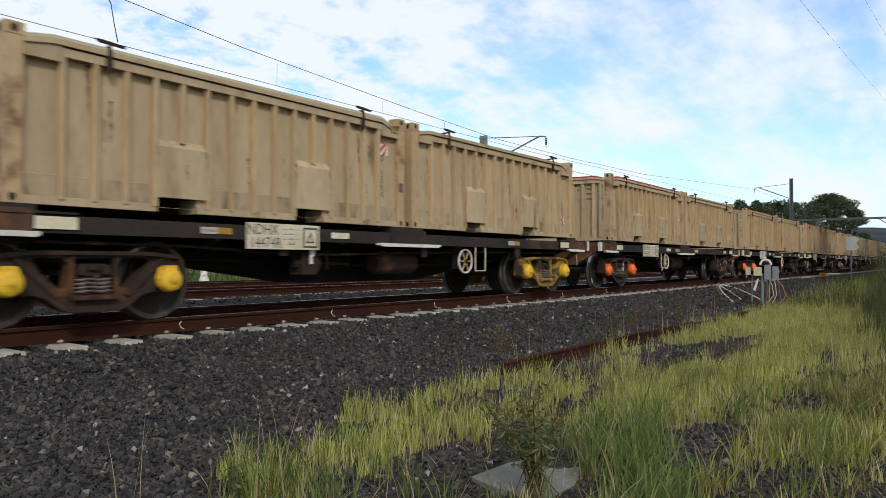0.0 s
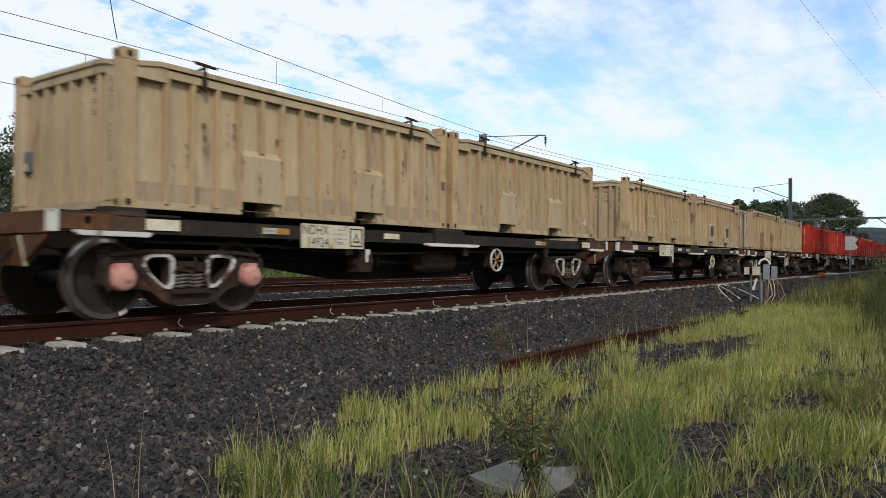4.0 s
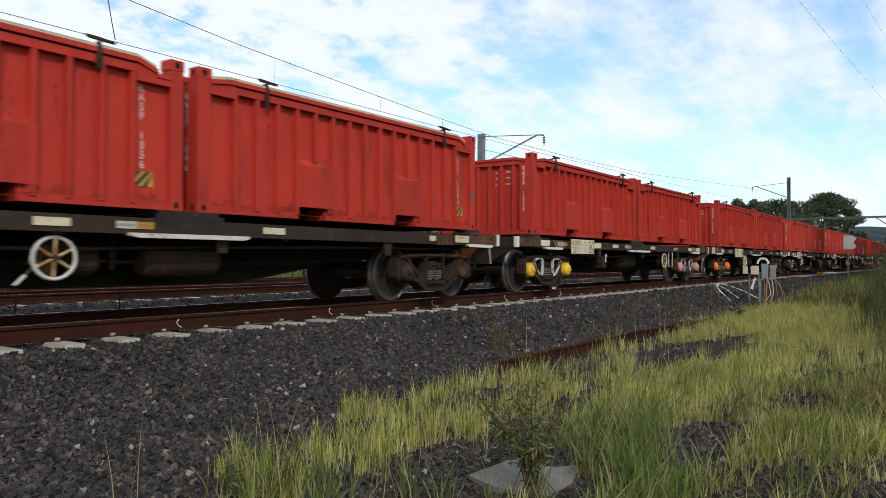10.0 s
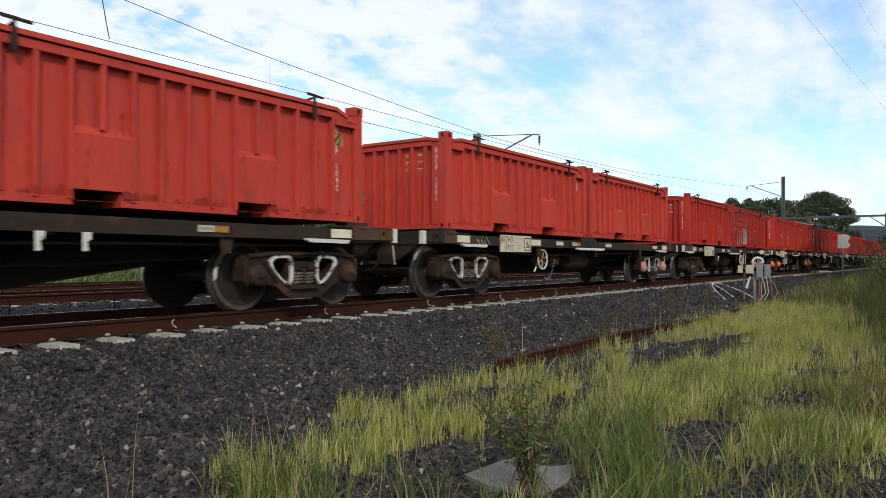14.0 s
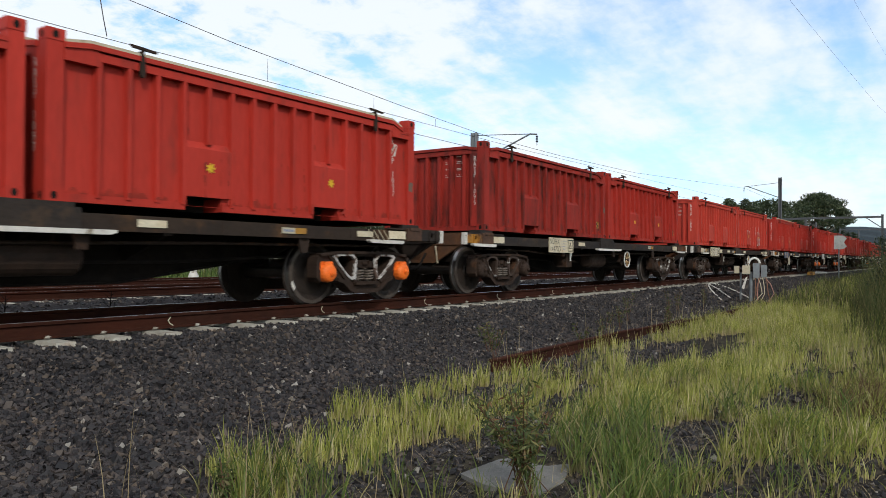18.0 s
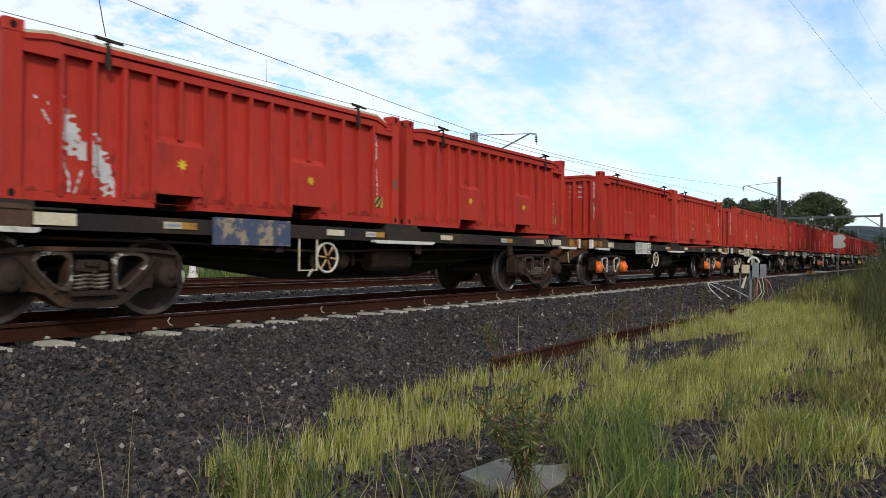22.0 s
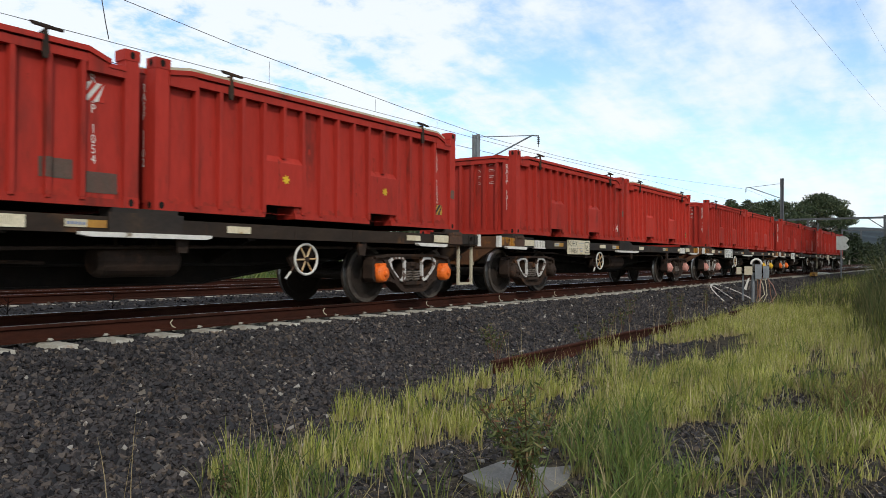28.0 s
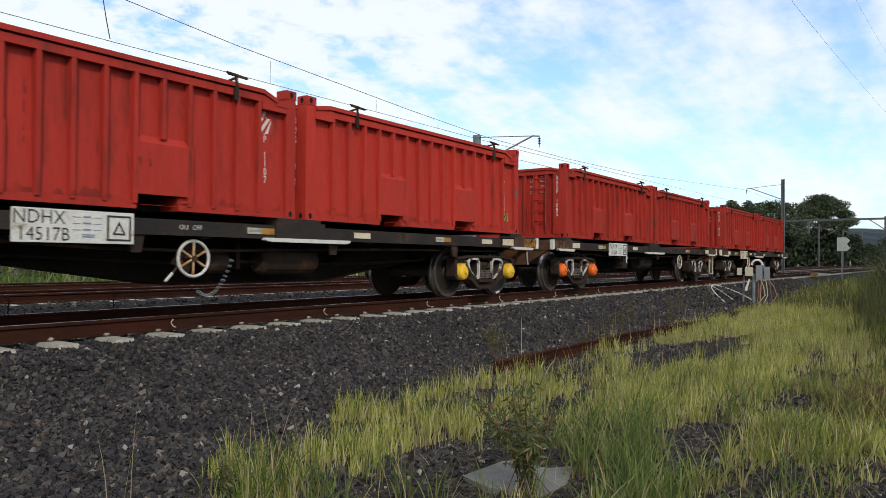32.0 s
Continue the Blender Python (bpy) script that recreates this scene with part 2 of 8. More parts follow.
M_BOARD = material("stained_board_paint", ((0.62, 0.56, 0.42), (0.52, 0.43, 0.28)), 4, 0.65, stain=(0.33, 0.17, 0.06), stain_scale=4, stain_cut=(0.60, 0.70))
M_INKBLUE = material("faded_blue_print", ((0.16, 0.20, 0.30), (0.22, 0.25, 0.32)), 8, 0.6)

# ---- mesh helpers ----


def part(name, data, parent, m=None, label=""):
    """Links mesh data, or a bmesh with its material, as one part under its parent."""
    ob = new(name, data)
    ob.parent = parent
    if m is not None:
        ob.matrix_basis = m
    if label:
        ob["label"] = label
    return ob


def finish(bm, name, *mats, smooth=False, bevel=0.0):
    if bevel:
        bmesh.ops.bevel(bm, geom=[e for e in bm.edges if e.is_manifold and e.calc_face_angle(0) > 0.6], offset=bevel, segments=1, affect="EDGES")
    bmesh.ops.recalc_face_normals(bm, faces=bm.faces)
    me = bpy.data.meshes.new(name)
    bm.to_mesh(me)
    bm.free()
    for m in mats:
        me.materials.append(m)
    if smooth:
        me.polygons.foreach_set("use_smooth", [True] * len(me.polygons))
    return me


def slab(bm, x0, x1, y0, y1, z0, z1, mat=0):
    v = [bm.verts.new((x, y, z)) for z in (z0, z1) for y in (y0, y1) for x in (x0, x1)]
    for ids in ((0, 2, 3, 1), (4, 5, 7, 6), (0, 1, 5, 4), (2, 6, 7, 3), (0, 4, 6, 2), (1, 3, 7, 5)):
        bm.faces.new([v[i] for i in ids]).material_index = mat


def prism(bm, loops, lo, hi, axis="y", mat=0):
    """An outline, with holes, in two axes, made solid along the third."""
    def at(p, h):
        return {"y": (p[0], h, p[1]), "x": (h, p[0], p[1]), "z": (p[0], p[1], h)}[axis]
    tris = geometry.tessellate_polygon([[Vector((p[0], p[1], 0)) for p in lp] for lp in loops])
    flat = [p for lp in loops for p in lp]
    a, b = [bm.verts.new(at(p, lo)) for p in flat], [bm.verts.new(at(p, hi)) for p in flat]
    for t in tris:
        if len(set(t)) == 3:
            bm.faces.new([a[i] for i in t]).material_index = mat
            bm.faces.new([b[i] for i in reversed(t)]).material_index = mat
    n = 0
    for lp in loops:
        for i in range(len(lp)):
            j = (i + 1) % len(lp)
            bm.faces.new([a[n + i], a[n + j], b[n + j], b[n + i]]).material_index = mat
        n += len(lp)


def lathe(bm, rings, n, axis="y", mat=0, mats=None, close=False):
    """Rings of (radius, height) turned round an axis through the origin."""
    rows = []
    for r, h in rings:
        row = []
        for i in range(n):
            t = 2 * math.pi * i / n
            c, s = r * math.cos(t), r * math.sin(t)
            row.append(bm.verts.new({"y": (c, h, s), "x": (h, c, s), "z": (c, s, h)}[axis]))
        rows.append(row)
    k = len(rows)
    for j in range(k if close else k - 1):
        for i in range(n):
            f = bm.faces.new([rows[j][i], rows[j][(i + 1) % n], rows[(j + 1) % k][(i + 1) % n], rows[(j + 1) % k][i]])
            f.material_index = mats[j] if mats else mat
    if not close:
        for row in (rows[0], rows[-1]):
            bm.faces.new(row).material_index = mats[0] if mats else mat


def rod(bm, p, q, r, n=8, mat=0, r2=None):
    p, q = Vector(p), Vector(q)
    w = (q - p).normalized()
    u = w.orthogonal().normalized()
    v = w.cross(u)
    ends = []
    for c, rr in ((p, r), (q, r if r2 is None else r2)):
        ends.append([bm.verts.new(c + (u * math.cos(2 * math.pi * i / n) + v * math.sin(2 * math.pi * i / n)) * rr) for i in range(n)])
    for i in range(n):
        bm.faces.new([ends[0][i], ends[0][(i + 1) % n], ends[1][(i + 1) % n], ends[1][i]]).material_index = mat
    bm.faces.new(ends[0][::-1]).material_index = mat
    bm.faces.new(ends[1]).material_index = mat


def pipe(bm, pts, r, n=6, mat=0):
    """One bent tube through the points."""
    pts = [Vector(p) for p in pts]
    rings, u = [], None
    for i, p in enumerate(pts):
        w = (pts[min(i + 1, len(pts) - 1)] - pts[max(i - 1, 0)]).normalized()
        u = w.orthogonal().normalized() if u is None else (u - w * u.dot(w)).normalized()
        v = w.cross(u)
        rings.append([bm.verts.new(p + (u * math.cos(2 * math.pi * k / n) + v * math.sin(2 * math.pi * k / n)) * r) for k in range(n)])
    for a, b in zip(rings, rings[1:]):
        for k in range(n):
            bm.faces.new([a[k], a[(k + 1) % n], b[(k + 1) % n], b[k]]).material_index = mat
    bm.faces.new(rings[0][::-1]).material_index = mat
    bm.faces.new(rings[-1]).material_index = mat


MESH = {}


def shared(key, make):
    if key not in MESH:
        MESH[key] = make()
    return MESH[key]


def text_mesh(body, size, mat, spacing=1.0):
    """Flat lettering in the built-in font, as a mesh that faces -y."""
    def make():
        cu = bpy.data.curves.new("lettering", "FONT")
        cu.body, cu.size, cu.space_character, cu.resolution_u = body, size, spacing, 2
        cu.align_x, cu.align_y = "CENTER", "CENTER"
        cu.space_line = 0.79
        ob = bpy.data.objects.new("lettering", cu)
        scene.collection.objects.link(ob)
        bpy.context.view_layer.update()
        me = bpy.data.meshes.new_from_object(ob.evaluated_get(bpy.context.evaluated_depsgraph_get()))
        bpy.data.objects.remove(ob)
        me.transform(Matrix.Diagonal((0.8 if "\n" in body else 0.88, 1, 1, 1)))
        me.transform(Matrix.Rotation(radians(90), 4, "X"))
        me.materials.clear()
        me.materials.append(mat)
        return me
    return shared(("text", body, size, mat.name, spacing), make)

# ---- ground and tracks ----
YC = 8.505            # middle of the near track
YC2, YC3 = 15.0, 19.6  # the tracks behind it
RAIL_H = 0.174
PITCH = 0.616


def ground_z(x, y):
    """The cross section of the line: verge, ditch, ballast shoulder, track bed, verge behind."""
    ys = [-400, -30, -9, -4, 0, 3.4, 4.6, 5.7, 6.85, 7.12, 10.0, 11.4, 12.6, 22.5, 24.0, 32, 60, 900]
    zs = [1.5, 0.9, 0.3, -0.45, -0.74, -0.76, -0.72, -0.64, -0.275, -0.228, -0.228, -0.33, -0.19, -0.19, -0.5, -0.45, -0.2, 2.0]
    bank = 0.62 * np.clip((2.0 - y) / 3.2, 0, 1) * np.clip((x - 5.0) / 7.0, 0, 1)
    return np.interp(y, ys, zs) + bank


def lumps(x, y):
    near = np.clip(1 - np.abs(y - 2) / 30, 0.15, 1)
    bump = 0.018 * np.sin(2.1 * x + 1.3 * y) + 0.02 * np.sin(0.9 * x - 1.7 * y + 1) + 0.012 * np.sin(4.3 * x + 3.1 * y)
    side = np.where((y > 6.6) & (y < 23), 0.15, 1.0)
    return bump * near * side


def build_ground():
    xs = np.unique(np.round(np.concatenate([np.arange(-6, 30, 0.3), np.arange(30, 80, 1.2), np.geomspace(80, 1500, 30), -np.geomspace(6, 600, 25)]), 3))
    ys = np.unique(np.round(np.concatenate([np.arange(-6, 12.7, 0.15), np.arange(12.7, 26, 0.5), np.geomspace(26, 900, 26), -np.geomspace(6, 400, 18)]), 3))
    X, Y = np.meshgrid(xs, ys, indexing="ij")
    Z = ground_z(X, Y) + lumps(X, Y)
    nx, ny = X.shape
    co = np.stack([X, Y, Z], -1).reshape(-1, 3)
    idx = np.arange(nx * ny).reshape(nx, ny)
    quads = np.stack([idx[:-1, :-1], idx[1:, :-1], idx[1:, 1:], idx[:-1, 1:]], -1).reshape(-1, 4)
    me = raw_mesh("ground", co, quads)
    me.polygons.foreach_set("use_smooth", [True] * len(me.polygons))
    me.materials.append(ground_material())
    return tagged(new("ground", me), "dark ballast beds and grassy verge along the railway", "ground", kind="structure")


def raw_mesh(name, co, faces):
    """A mesh from arrays; all faces have the same number of corners."""
    me = bpy.data.meshes.new(name)
    n, k = faces.shape
    me.vertices.add(len(co))
    me.vertices.foreach_set("co", np.ascontiguousarray(co, np.float32).ravel())
    me.loops.add(n * k)
    me.loops.foreach_set("vertex_index", np.ascontiguousarray(faces, np.int32).ravel())
    me.polygons.add(n)
    me.polygons.foreach_set("loop_start", np.arange(0, n * k, k, dtype=np.int32))
    me.update(calc_edges=True)
    me.validate()
    return me


def ground_material():
    m = bpy.data.materials.new("verge_and_ballast")
    m.use_nodes = True
    nt = m.node_tree
    L, N = nt.links.new, nt.nodes
    bs = N["Principled BSDF"]
    bs.inputs["Roughness"].default_value = 0.95
    bs.inputs["Specular IOR Level"].default_value = 0.02
    co = N.new("ShaderNodeTexCoord")
    sep = N.new("ShaderNodeSeparateXYZ")
    L(co.outputs["Object"], sep.inputs[0])

    def noise_of(sc, det=4.0):
        n = N.new("ShaderNodeTexNoise")
        n.inputs["Scale"].default_value, n.inputs["Detail"].default_value = sc, det
        L(co.outputs["Object"], n.inputs["Vector"])
        return n.outputs[0]

    def ramp(v, lo, hi, a=0.0, b=1.0):
        r = N.new("ShaderNodeMapRange")
        r.interpolation_type = "SMOOTHSTEP"
        for i, x in enumerate((lo, hi, a, b)):
            r.inputs[i + 1].default_value = x
        L(v, r.inputs[0])
        return r.outputs[0]

    def op(kind, a, b):
        n = N.new("ShaderNodeMath")
        n.operation = kind
        for i, v in enumerate((a, b)):
            if isinstance(v, (int, float)):
                n.inputs[i].default_value = v
            else:
                L(v, n.inputs[i])
        return n.outputs[0]

    def mix(f, a, b):
        x = N.new("ShaderNodeMixRGB")
        for i, v in enumerate((f, a, b)):
            if isinstance(v, tuple):
                x.inputs[i].default_value = (*v, 1)
            else:
                L(v, x.inputs[i])
        return x.outputs[0]

    cell = N.new("ShaderNodeTexVoronoi")
    cell.inputs["Scale"].default_value = 22.0
    L(co.outputs["Object"], cell.inputs["Vector"])
    stone = mix(ramp(cell.outputs["Color"], 0.1, 0.9), (0.024, 0.022, 0.023), (0.062, 0.055, 0.052))
    soil = mix(ramp(noise_of(9.0), 0.35, 0.65), (0.028, 0.025, 0.022), (0.060, 0.052, 0.038))
    green = mix(ramp(noise_of(0.5), 0.3, 0.7), (0.09, 0.115, 0.028), (0.16, 0.165, 0.05))
    y = op("ADD", sep.outputs[1], op("MULTIPLY", op("SUBTRACT", noise_of(0.8), 0.5), 2.0))
    col = mix(ramp(y, 3.2, 4.4), soil, stone)
    col = mix(ramp(y, 22.5, 24.0), col, green)
    far = op("MAXIMUM", ramp(y, -4.0, -7.0), op("MULTIPLY", ramp(sep.outputs[0], 30.0, 45.0), ramp(y, 4.2, 3.2)))
    col = mix(far, col, green)
    L(col, bs.inputs["Base Color"])
    bp = N.new("ShaderNodeBump")
    bp.inputs["Strength"].default_value, bp.inputs["Distance"].default_value = 0.9, 0.03
    L(cell.outputs["Distance"], bp.inputs["Height"])
    L(bp.outputs[0], bs.inputs["Normal"])
    return m


def rail_mesh(x0, x1, polished=True):
    bm = bmesh.new()
    h = RAIL_H
    pro = [(-0.075, -h), (0.075, -h), (0.075, -h + 0.014), (0.014, -h + 0.034), (0.010, -0.045), (0.034, -0.034), (0.036, -0.010), (0.028, 0.0),
           (-0.028, 0.0), (-0.036, -0.010), (-0.034, -0.034), (-0.010, -0.045), (-0.014, -h + 0.034), (-0.075, -h + 0.014)]
    n = max(2, int((x1 - x0) / 12))
    rows = [[bm.verts.new((x0 + (x1 - x0) * i / n, y, z)) for y, z in pro] for i in range(n + 1)]
    for a, b in zip(rows, rows[1:]):
        for i in range(len(pro)):
            j = (i + 1) % len(pro)
            bm.faces.new([a[i], a[j], b[j], b[i]]).material_index = 1 if polished and i in (7, ) else 0
    bm.faces.new(rows[0]), bm.faces.new(rows[-1][::-1])
    return finish(bm, "rail", M_RAIL, M_RAILHEAD)


def sleeper_mesh():
    bm = bmesh.new()
    prism(bm, [[(-0.125, -0.12), (0.125, -0.12), (0.10, 0.0), (-0.10, 0.0)]], -1.25, 1.25, "y")
    for v in bm.verts:
        if abs(v.co.y) > 1.2 and v.co.z > -0.05:
            v.co.y *= 0.975
            v.co.z -= 0.006
    return finish(bm, "sleeper", M_SLEEPER, bevel=0.008)


def clip_mesh():
    bm = bmesh.new()
    pipe(bm, [(-0.05, -0.02, 0), (-0.05, -0.07, 0.02), (0.0, -0.10, 0.03), (0.05, -0.07, 0.02), (0.04, 0.0, 0.035), (0.0, 0.03, 0.03)], 0.009, 5)
    slab(bm, -0.04, 0.04, -0.05, -0.02, -0.01, 0.02)
    for v in bm.verts:
        v.co *= 0.55
    # steel clip in the pale sleeper colour, which paints in its glint
    return finish(bm, "rail_clip", M_SLEEPER)


def build_track(name, yc, x0, x1, near, label, polished=True):
    track = tagged(new(name), label, "railway track", kind="structure")
    track.location = (0, yc, 0)
    for y in (-0.7525, 0.7525):
        part("rail", shared(("rail", x0, x1, polished), lambda: rail_mesh(x0, x1, polished)), track, pose(0, y, 0))
    sl = shared("sleeper", sleeper_mesh)
    first = 3.8146
    far = bmesh.new()
    a, b = int((x0 - first) / PITCH) + 1, int((x1 - first) / PITCH)
    for i in range(a, b):
        x = first + i * PITCH
        if near[0] < x < near[1]:
            ob = part("sleeper", sl, track, pose(x, random.uniform(-0.015, 0.015), -RAIL_H - 0.004, 0, 0, random.uniform(-0.6, 0.6)))
            if yc < 10:
                part("rail_clip", shared("clip", clip_mesh), ob, pose(0, -0.7525 - 0.075, 0.012))
        elif x < 160 and x > -30:
            slab(far, x - 0.1, x + 0.1, -1.24, 1.24, -RAIL_H - 0.12, -RAIL_H - 0.006)
    ob = part("sleeper_row", finish(far, "sleeper_row", M_SLEEPER), track)
    tagged(ob, kind="stuff")
    return track


# ---- train ----
WAGON = 14.436        # coupling to coupling
BOX_L, BOX_W, BOX_Z, POST_Z = 6.00, 2.45, 1.236, 2.960
SECOND = BOX_L + 0.20
SPEED = (1.14223503e-05, -8.91445544e-04, -1.13211144e-01, 1.46065286e+01, 0.02)
FIRST = 3.10
WHEEL_R = 0.457


def run(t):
    """Metres that the train has rolled at t seconds: it brakes all the way."""
    v = 0.0
    for c in SPEED:
        v = v * t + c
    return v


def front(k, t):
    return FIRST + k * WAGON - run(t)


TOP = POST_Z - BOX_Z   # height of the corner posts over the box's floor
RIM = TOP - 0.075
NOTCH = RIM - 0.045
SHELF = RIM - 0.13    # the rim is cut down beside the rear posts
WALL = 0.075          # depth of the panels behind the outline
RIBS = [0.55 + 0.345 * i for i in range(15)]
LEAN = 0.047 / (RIM - 0.05)   # the side sheets lean in towards the rim


def recess(z):
    """Depth of the side sheet behind the outline at height z."""
    return 0.045 + LEAN * (z - 0.05)


def box_shell(paint):
    """Walls with the stepped corners of the rim, floor and lid."""
    bm = bmesh.new()
    L, W = BOX_L, BOX_W / 2 - WALL
    side = [(0.10, 0.05), (L - 0.10, 0.05), (L - 0.10, SHELF), (L - 0.36, SHELF), (L - 0.36, RIM - 0.085), (L - 0.58, RIM), (0.44, RIM), (0.17, NOTCH), (0.10, NOTCH)]
    holes = [[(a, 0.053), (a, 0.165), (a + 0.53, 0.165), (a + 0.53, 0.053)] for a in (1.61, 3.68)]
    for s in (-1, 1):
        n = len(bm.verts)
        prism(bm, [side] + holes if s < 0 else [[(L - x, z) for x, z in lp] for lp in [side] + holes], -0.004, 0.004, "y")
        bm.verts.ensure_lookup_table()
        for v in bm.verts[n:]:
            v.co.y = s * (BOX_W / 2 - recess(v.co.z)) + v.co.y
    end = [(-W + 0.08, 0.05), (W - 0.08, 0.05), (W - 0.08, SHELF), (W - 0.36, SHELF), (W - 0.36, RIM - 0.04), (W - 0.46, RIM), (-W + 0.34, RIM), (-W + 0.10, NOTCH), (-W + 0.08, NOTCH)]
    prism(bm, [end], WALL - 0.004, WALL + 0.004, "x")
    prism(bm, [mirrored(end)], L - WALL - 0.004, L - WALL + 0.004, "x")
    slab(bm, 0.05, L - 0.05, -W + 0.4, W - 0.4, 0.09, 0.13)
    # black sheet added below the floor, painting shade into the gap underneath
    slab(bm, 0.12, L - 0.12, -0.81, 0.81, 0.012, 0.086, 1)
    return finish(bm, "wall", paint, M_DARK)


def build_box_meshes(key):
    paint = BOX_PAINT[key]
    post_paint = BEIGE_POST if "beige" in key else paint
    rib_paint = BEIGE_RIB if "beige" in key else paint
    out = {"wall": box_shell(paint)}
    L, W = BOX_L, BOX_W / 2
    # lid under the rim
    bm = bmesh.new()
    slab(bm, 0.45, L - 0.62, -0.78, 0.78, RIM - 0.11, RIM - 0.06)
    out["lid"] = finish(bm, "lid", M_DARK)
    # corner post, castings at both ends; black ovals laid on them paint shaded holes
    bm = bmesh.new()
    slab(bm, 0, 0.175, 0, 0.165, 0.115, TOP - 0.115)
    out["post"] = finish(bm, "corner_post", post_paint, bevel=0.018)
    bm = bmesh.new()
    slab(bm, -0.006, 0.186, -0.006, 0.175, 0, 0.118)
    prism(bm, [[(0.085 + 0.032 * math.cos(a), 0.058 + 0.042 * math.sin(a)) for a in [math.pi * i / 5 for i in range(10)]]], -0.0085, -0.002, "y", 1)
    prism(bm, [[(0.085 + 0.030 * math.cos(a), 0.058 + 0.042 * math.sin(a)) for a in [math.pi * i / 5 for i in range(10)]]], -0.0085, -0.002, "x", 1)
    out["casting"] = finish(bm, "corner_casting", post_paint, M_DARK, bevel=0.012)
    # band between the rim and the panels
    bm = bmesh.new()
    slab(bm, 0.19, L - 0.57, -W - 0.0075, -W + 0.06, RIM - 0.16, RIM - 0.07)
    out["fascia"] = finish(bm, "rim_band", paint, bevel=0.004)
    # kick plates at the foot of the side
    bm = bmesh.new()
    for x0, x1 in ((0.18, 1.58), (2.33, 3.65), (4.40, L - 0.18)):
        prism(bm, [[(-W + recess(0.09) - 0.013, 0.088), (-W + recess(0.30) - 0.013, 0.300), (-W + recess(0.30) - 0.002, 0.306), (-W + recess(0.09) - 0.002, 0.088)]], x0, x1, "x")
    out["kick_plate"] = finish(bm, "kick_plate", KICK)
    # folded rib, sloped at its head
    bm = bmesh.new()
    h = RIM - 0.13
    pts = [(-0.034, 0.022), (-0.027, -0.08), (0.027, -0.08), (0.034, 0.022)]
    lo, hi = [bm.verts.new((x, y, 0.06)) for x, y in pts], [bm.verts.new((x * (0.9 if y < 0 else 1), y, h + (0 if y < 0 else 0.05))) for x, y in pts]
    for i in range(3):
        bm.faces.new([lo[i], lo[i + 1], hi[i + 1], hi[i]])
    bm.faces.new(hi), bm.faces.new(lo[::-1])
    out["rib"] = finish(bm, "rib", rib_paint)
    bm = bmesh.new()
    lo, hi = [bm.verts.new((x, y, 0.80)) for x, y in pts], [bm.verts.new((x * (0.9 if y < 0 else 1), y, h + (0 if y < 0 else 0.05))) for x, y in pts]
    for i in range(3):
        bm.faces.new([lo[i], lo[i + 1], hi[i + 1], hi[i]])
    bm.faces.new(hi), bm.faces.new(lo[::-1])
    out["half_rib"] = finish(bm, "rib", rib_paint)
    # end rib, slimmer
    bm = bmesh.new()
    pts = [(-0.043, 0), (-0.036, -0.07), (0.036, -0.07), (0.043, 0)]
    lo, hi = [bm.verts.new((x, y, 0.07)) for x, y in pts], [bm.verts.new((x, y, h + (0.0 if y else 0.02))) for x, y in pts]
    for i in range(3):
        bm.faces.new([lo[i], lo[i + 1], hi[i + 1], hi[i]])
    bm.faces.new(hi), bm.faces.new(lo[::-1])
    out["end_rib"] = finish(bm, "end_rib", BOX_PAINT["grey_beige"] if key == "brown_beige" else paint)
    bm = bmesh.new()
    slab(bm, -0.004, WALL, -0.075, 0.075, 0.085, NOTCH - 0.06)
    out["end_plate"] = finish(bm, "end_plate", BOX_PAINT["grey_beige"] if key == "brown_beige" else paint)
    # rim rails
    bm = bmesh.new()
    for a, b in (((0.17, NOTCH), (0.44, RIM)), ((0.44, RIM), (L - 0.58, RIM)), ((L - 0.58, RIM), (L - 0.34, RIM - 0.085))):
        prism(bm, [[(a[0], a[1] - 0.055), (b[0], b[1] - 0.055), b, a]], -W - 0.034, -W + 0.10, "y")
    prism(bm, [[(L - 0.36, SHELF - 0.045), (L - 0.17, SHELF - 0.045), (L - 0.17, SHELF), (L - 0.36, SHELF)]], -W - 0.022, -W + 0.10, "y")
    out["side_rim"] = finish(bm, "top_rail", paint, bevel=0.006)
    bm = bmesh.new()
    e = W - 0.0
    for a, b in (((-e + 0.17, NOTCH), (-e + 0.42, RIM)), ((-e + 0.42, RIM), (e - 0.54, RIM)), ((e - 0.54, RIM), (e - 0.44, RIM - 0.04))):
        prism(bm, [[(a[0], a[1] - 0.055), (b[0], b[1] - 0.055), b, a]], -0.030, 0.10, "x")
    prism(bm, [[(e - 0.44, SHELF - 0.05), (e - 0.17, SHELF - 0.05), (e - 0.17, SHELF), (e - 0.44, SHELF)]], -0.016, 0.10, "x")
    prism(bm, [[(-e + 0.17, RIM - 0.155), (e - 0.44, RIM - 0.155), (e - 0.44, RIM - 0.075), (-e + 0.42, RIM - 0.055), (-e + 0.17, NOTCH - 0.055)]], -0.006, 0.07, "x")
    out["end_rim"] = finish(bm, "end_rail", paint, bevel=0.006)
    bm = bmesh.new()
    prism(bm, [[(0.17, RIM - 0.22), (0.54, RIM - 0.22), (0.54, RIM - 0.055), (0.44, RIM - 0.055), (0.17, NOTCH - 0.055)]], -W - 0.0115, -W + 0.07, "y")
    out["corner_rail"] = finish(bm, "corner_gusset", paint, bevel=0.005)
    bm = bmesh.new()
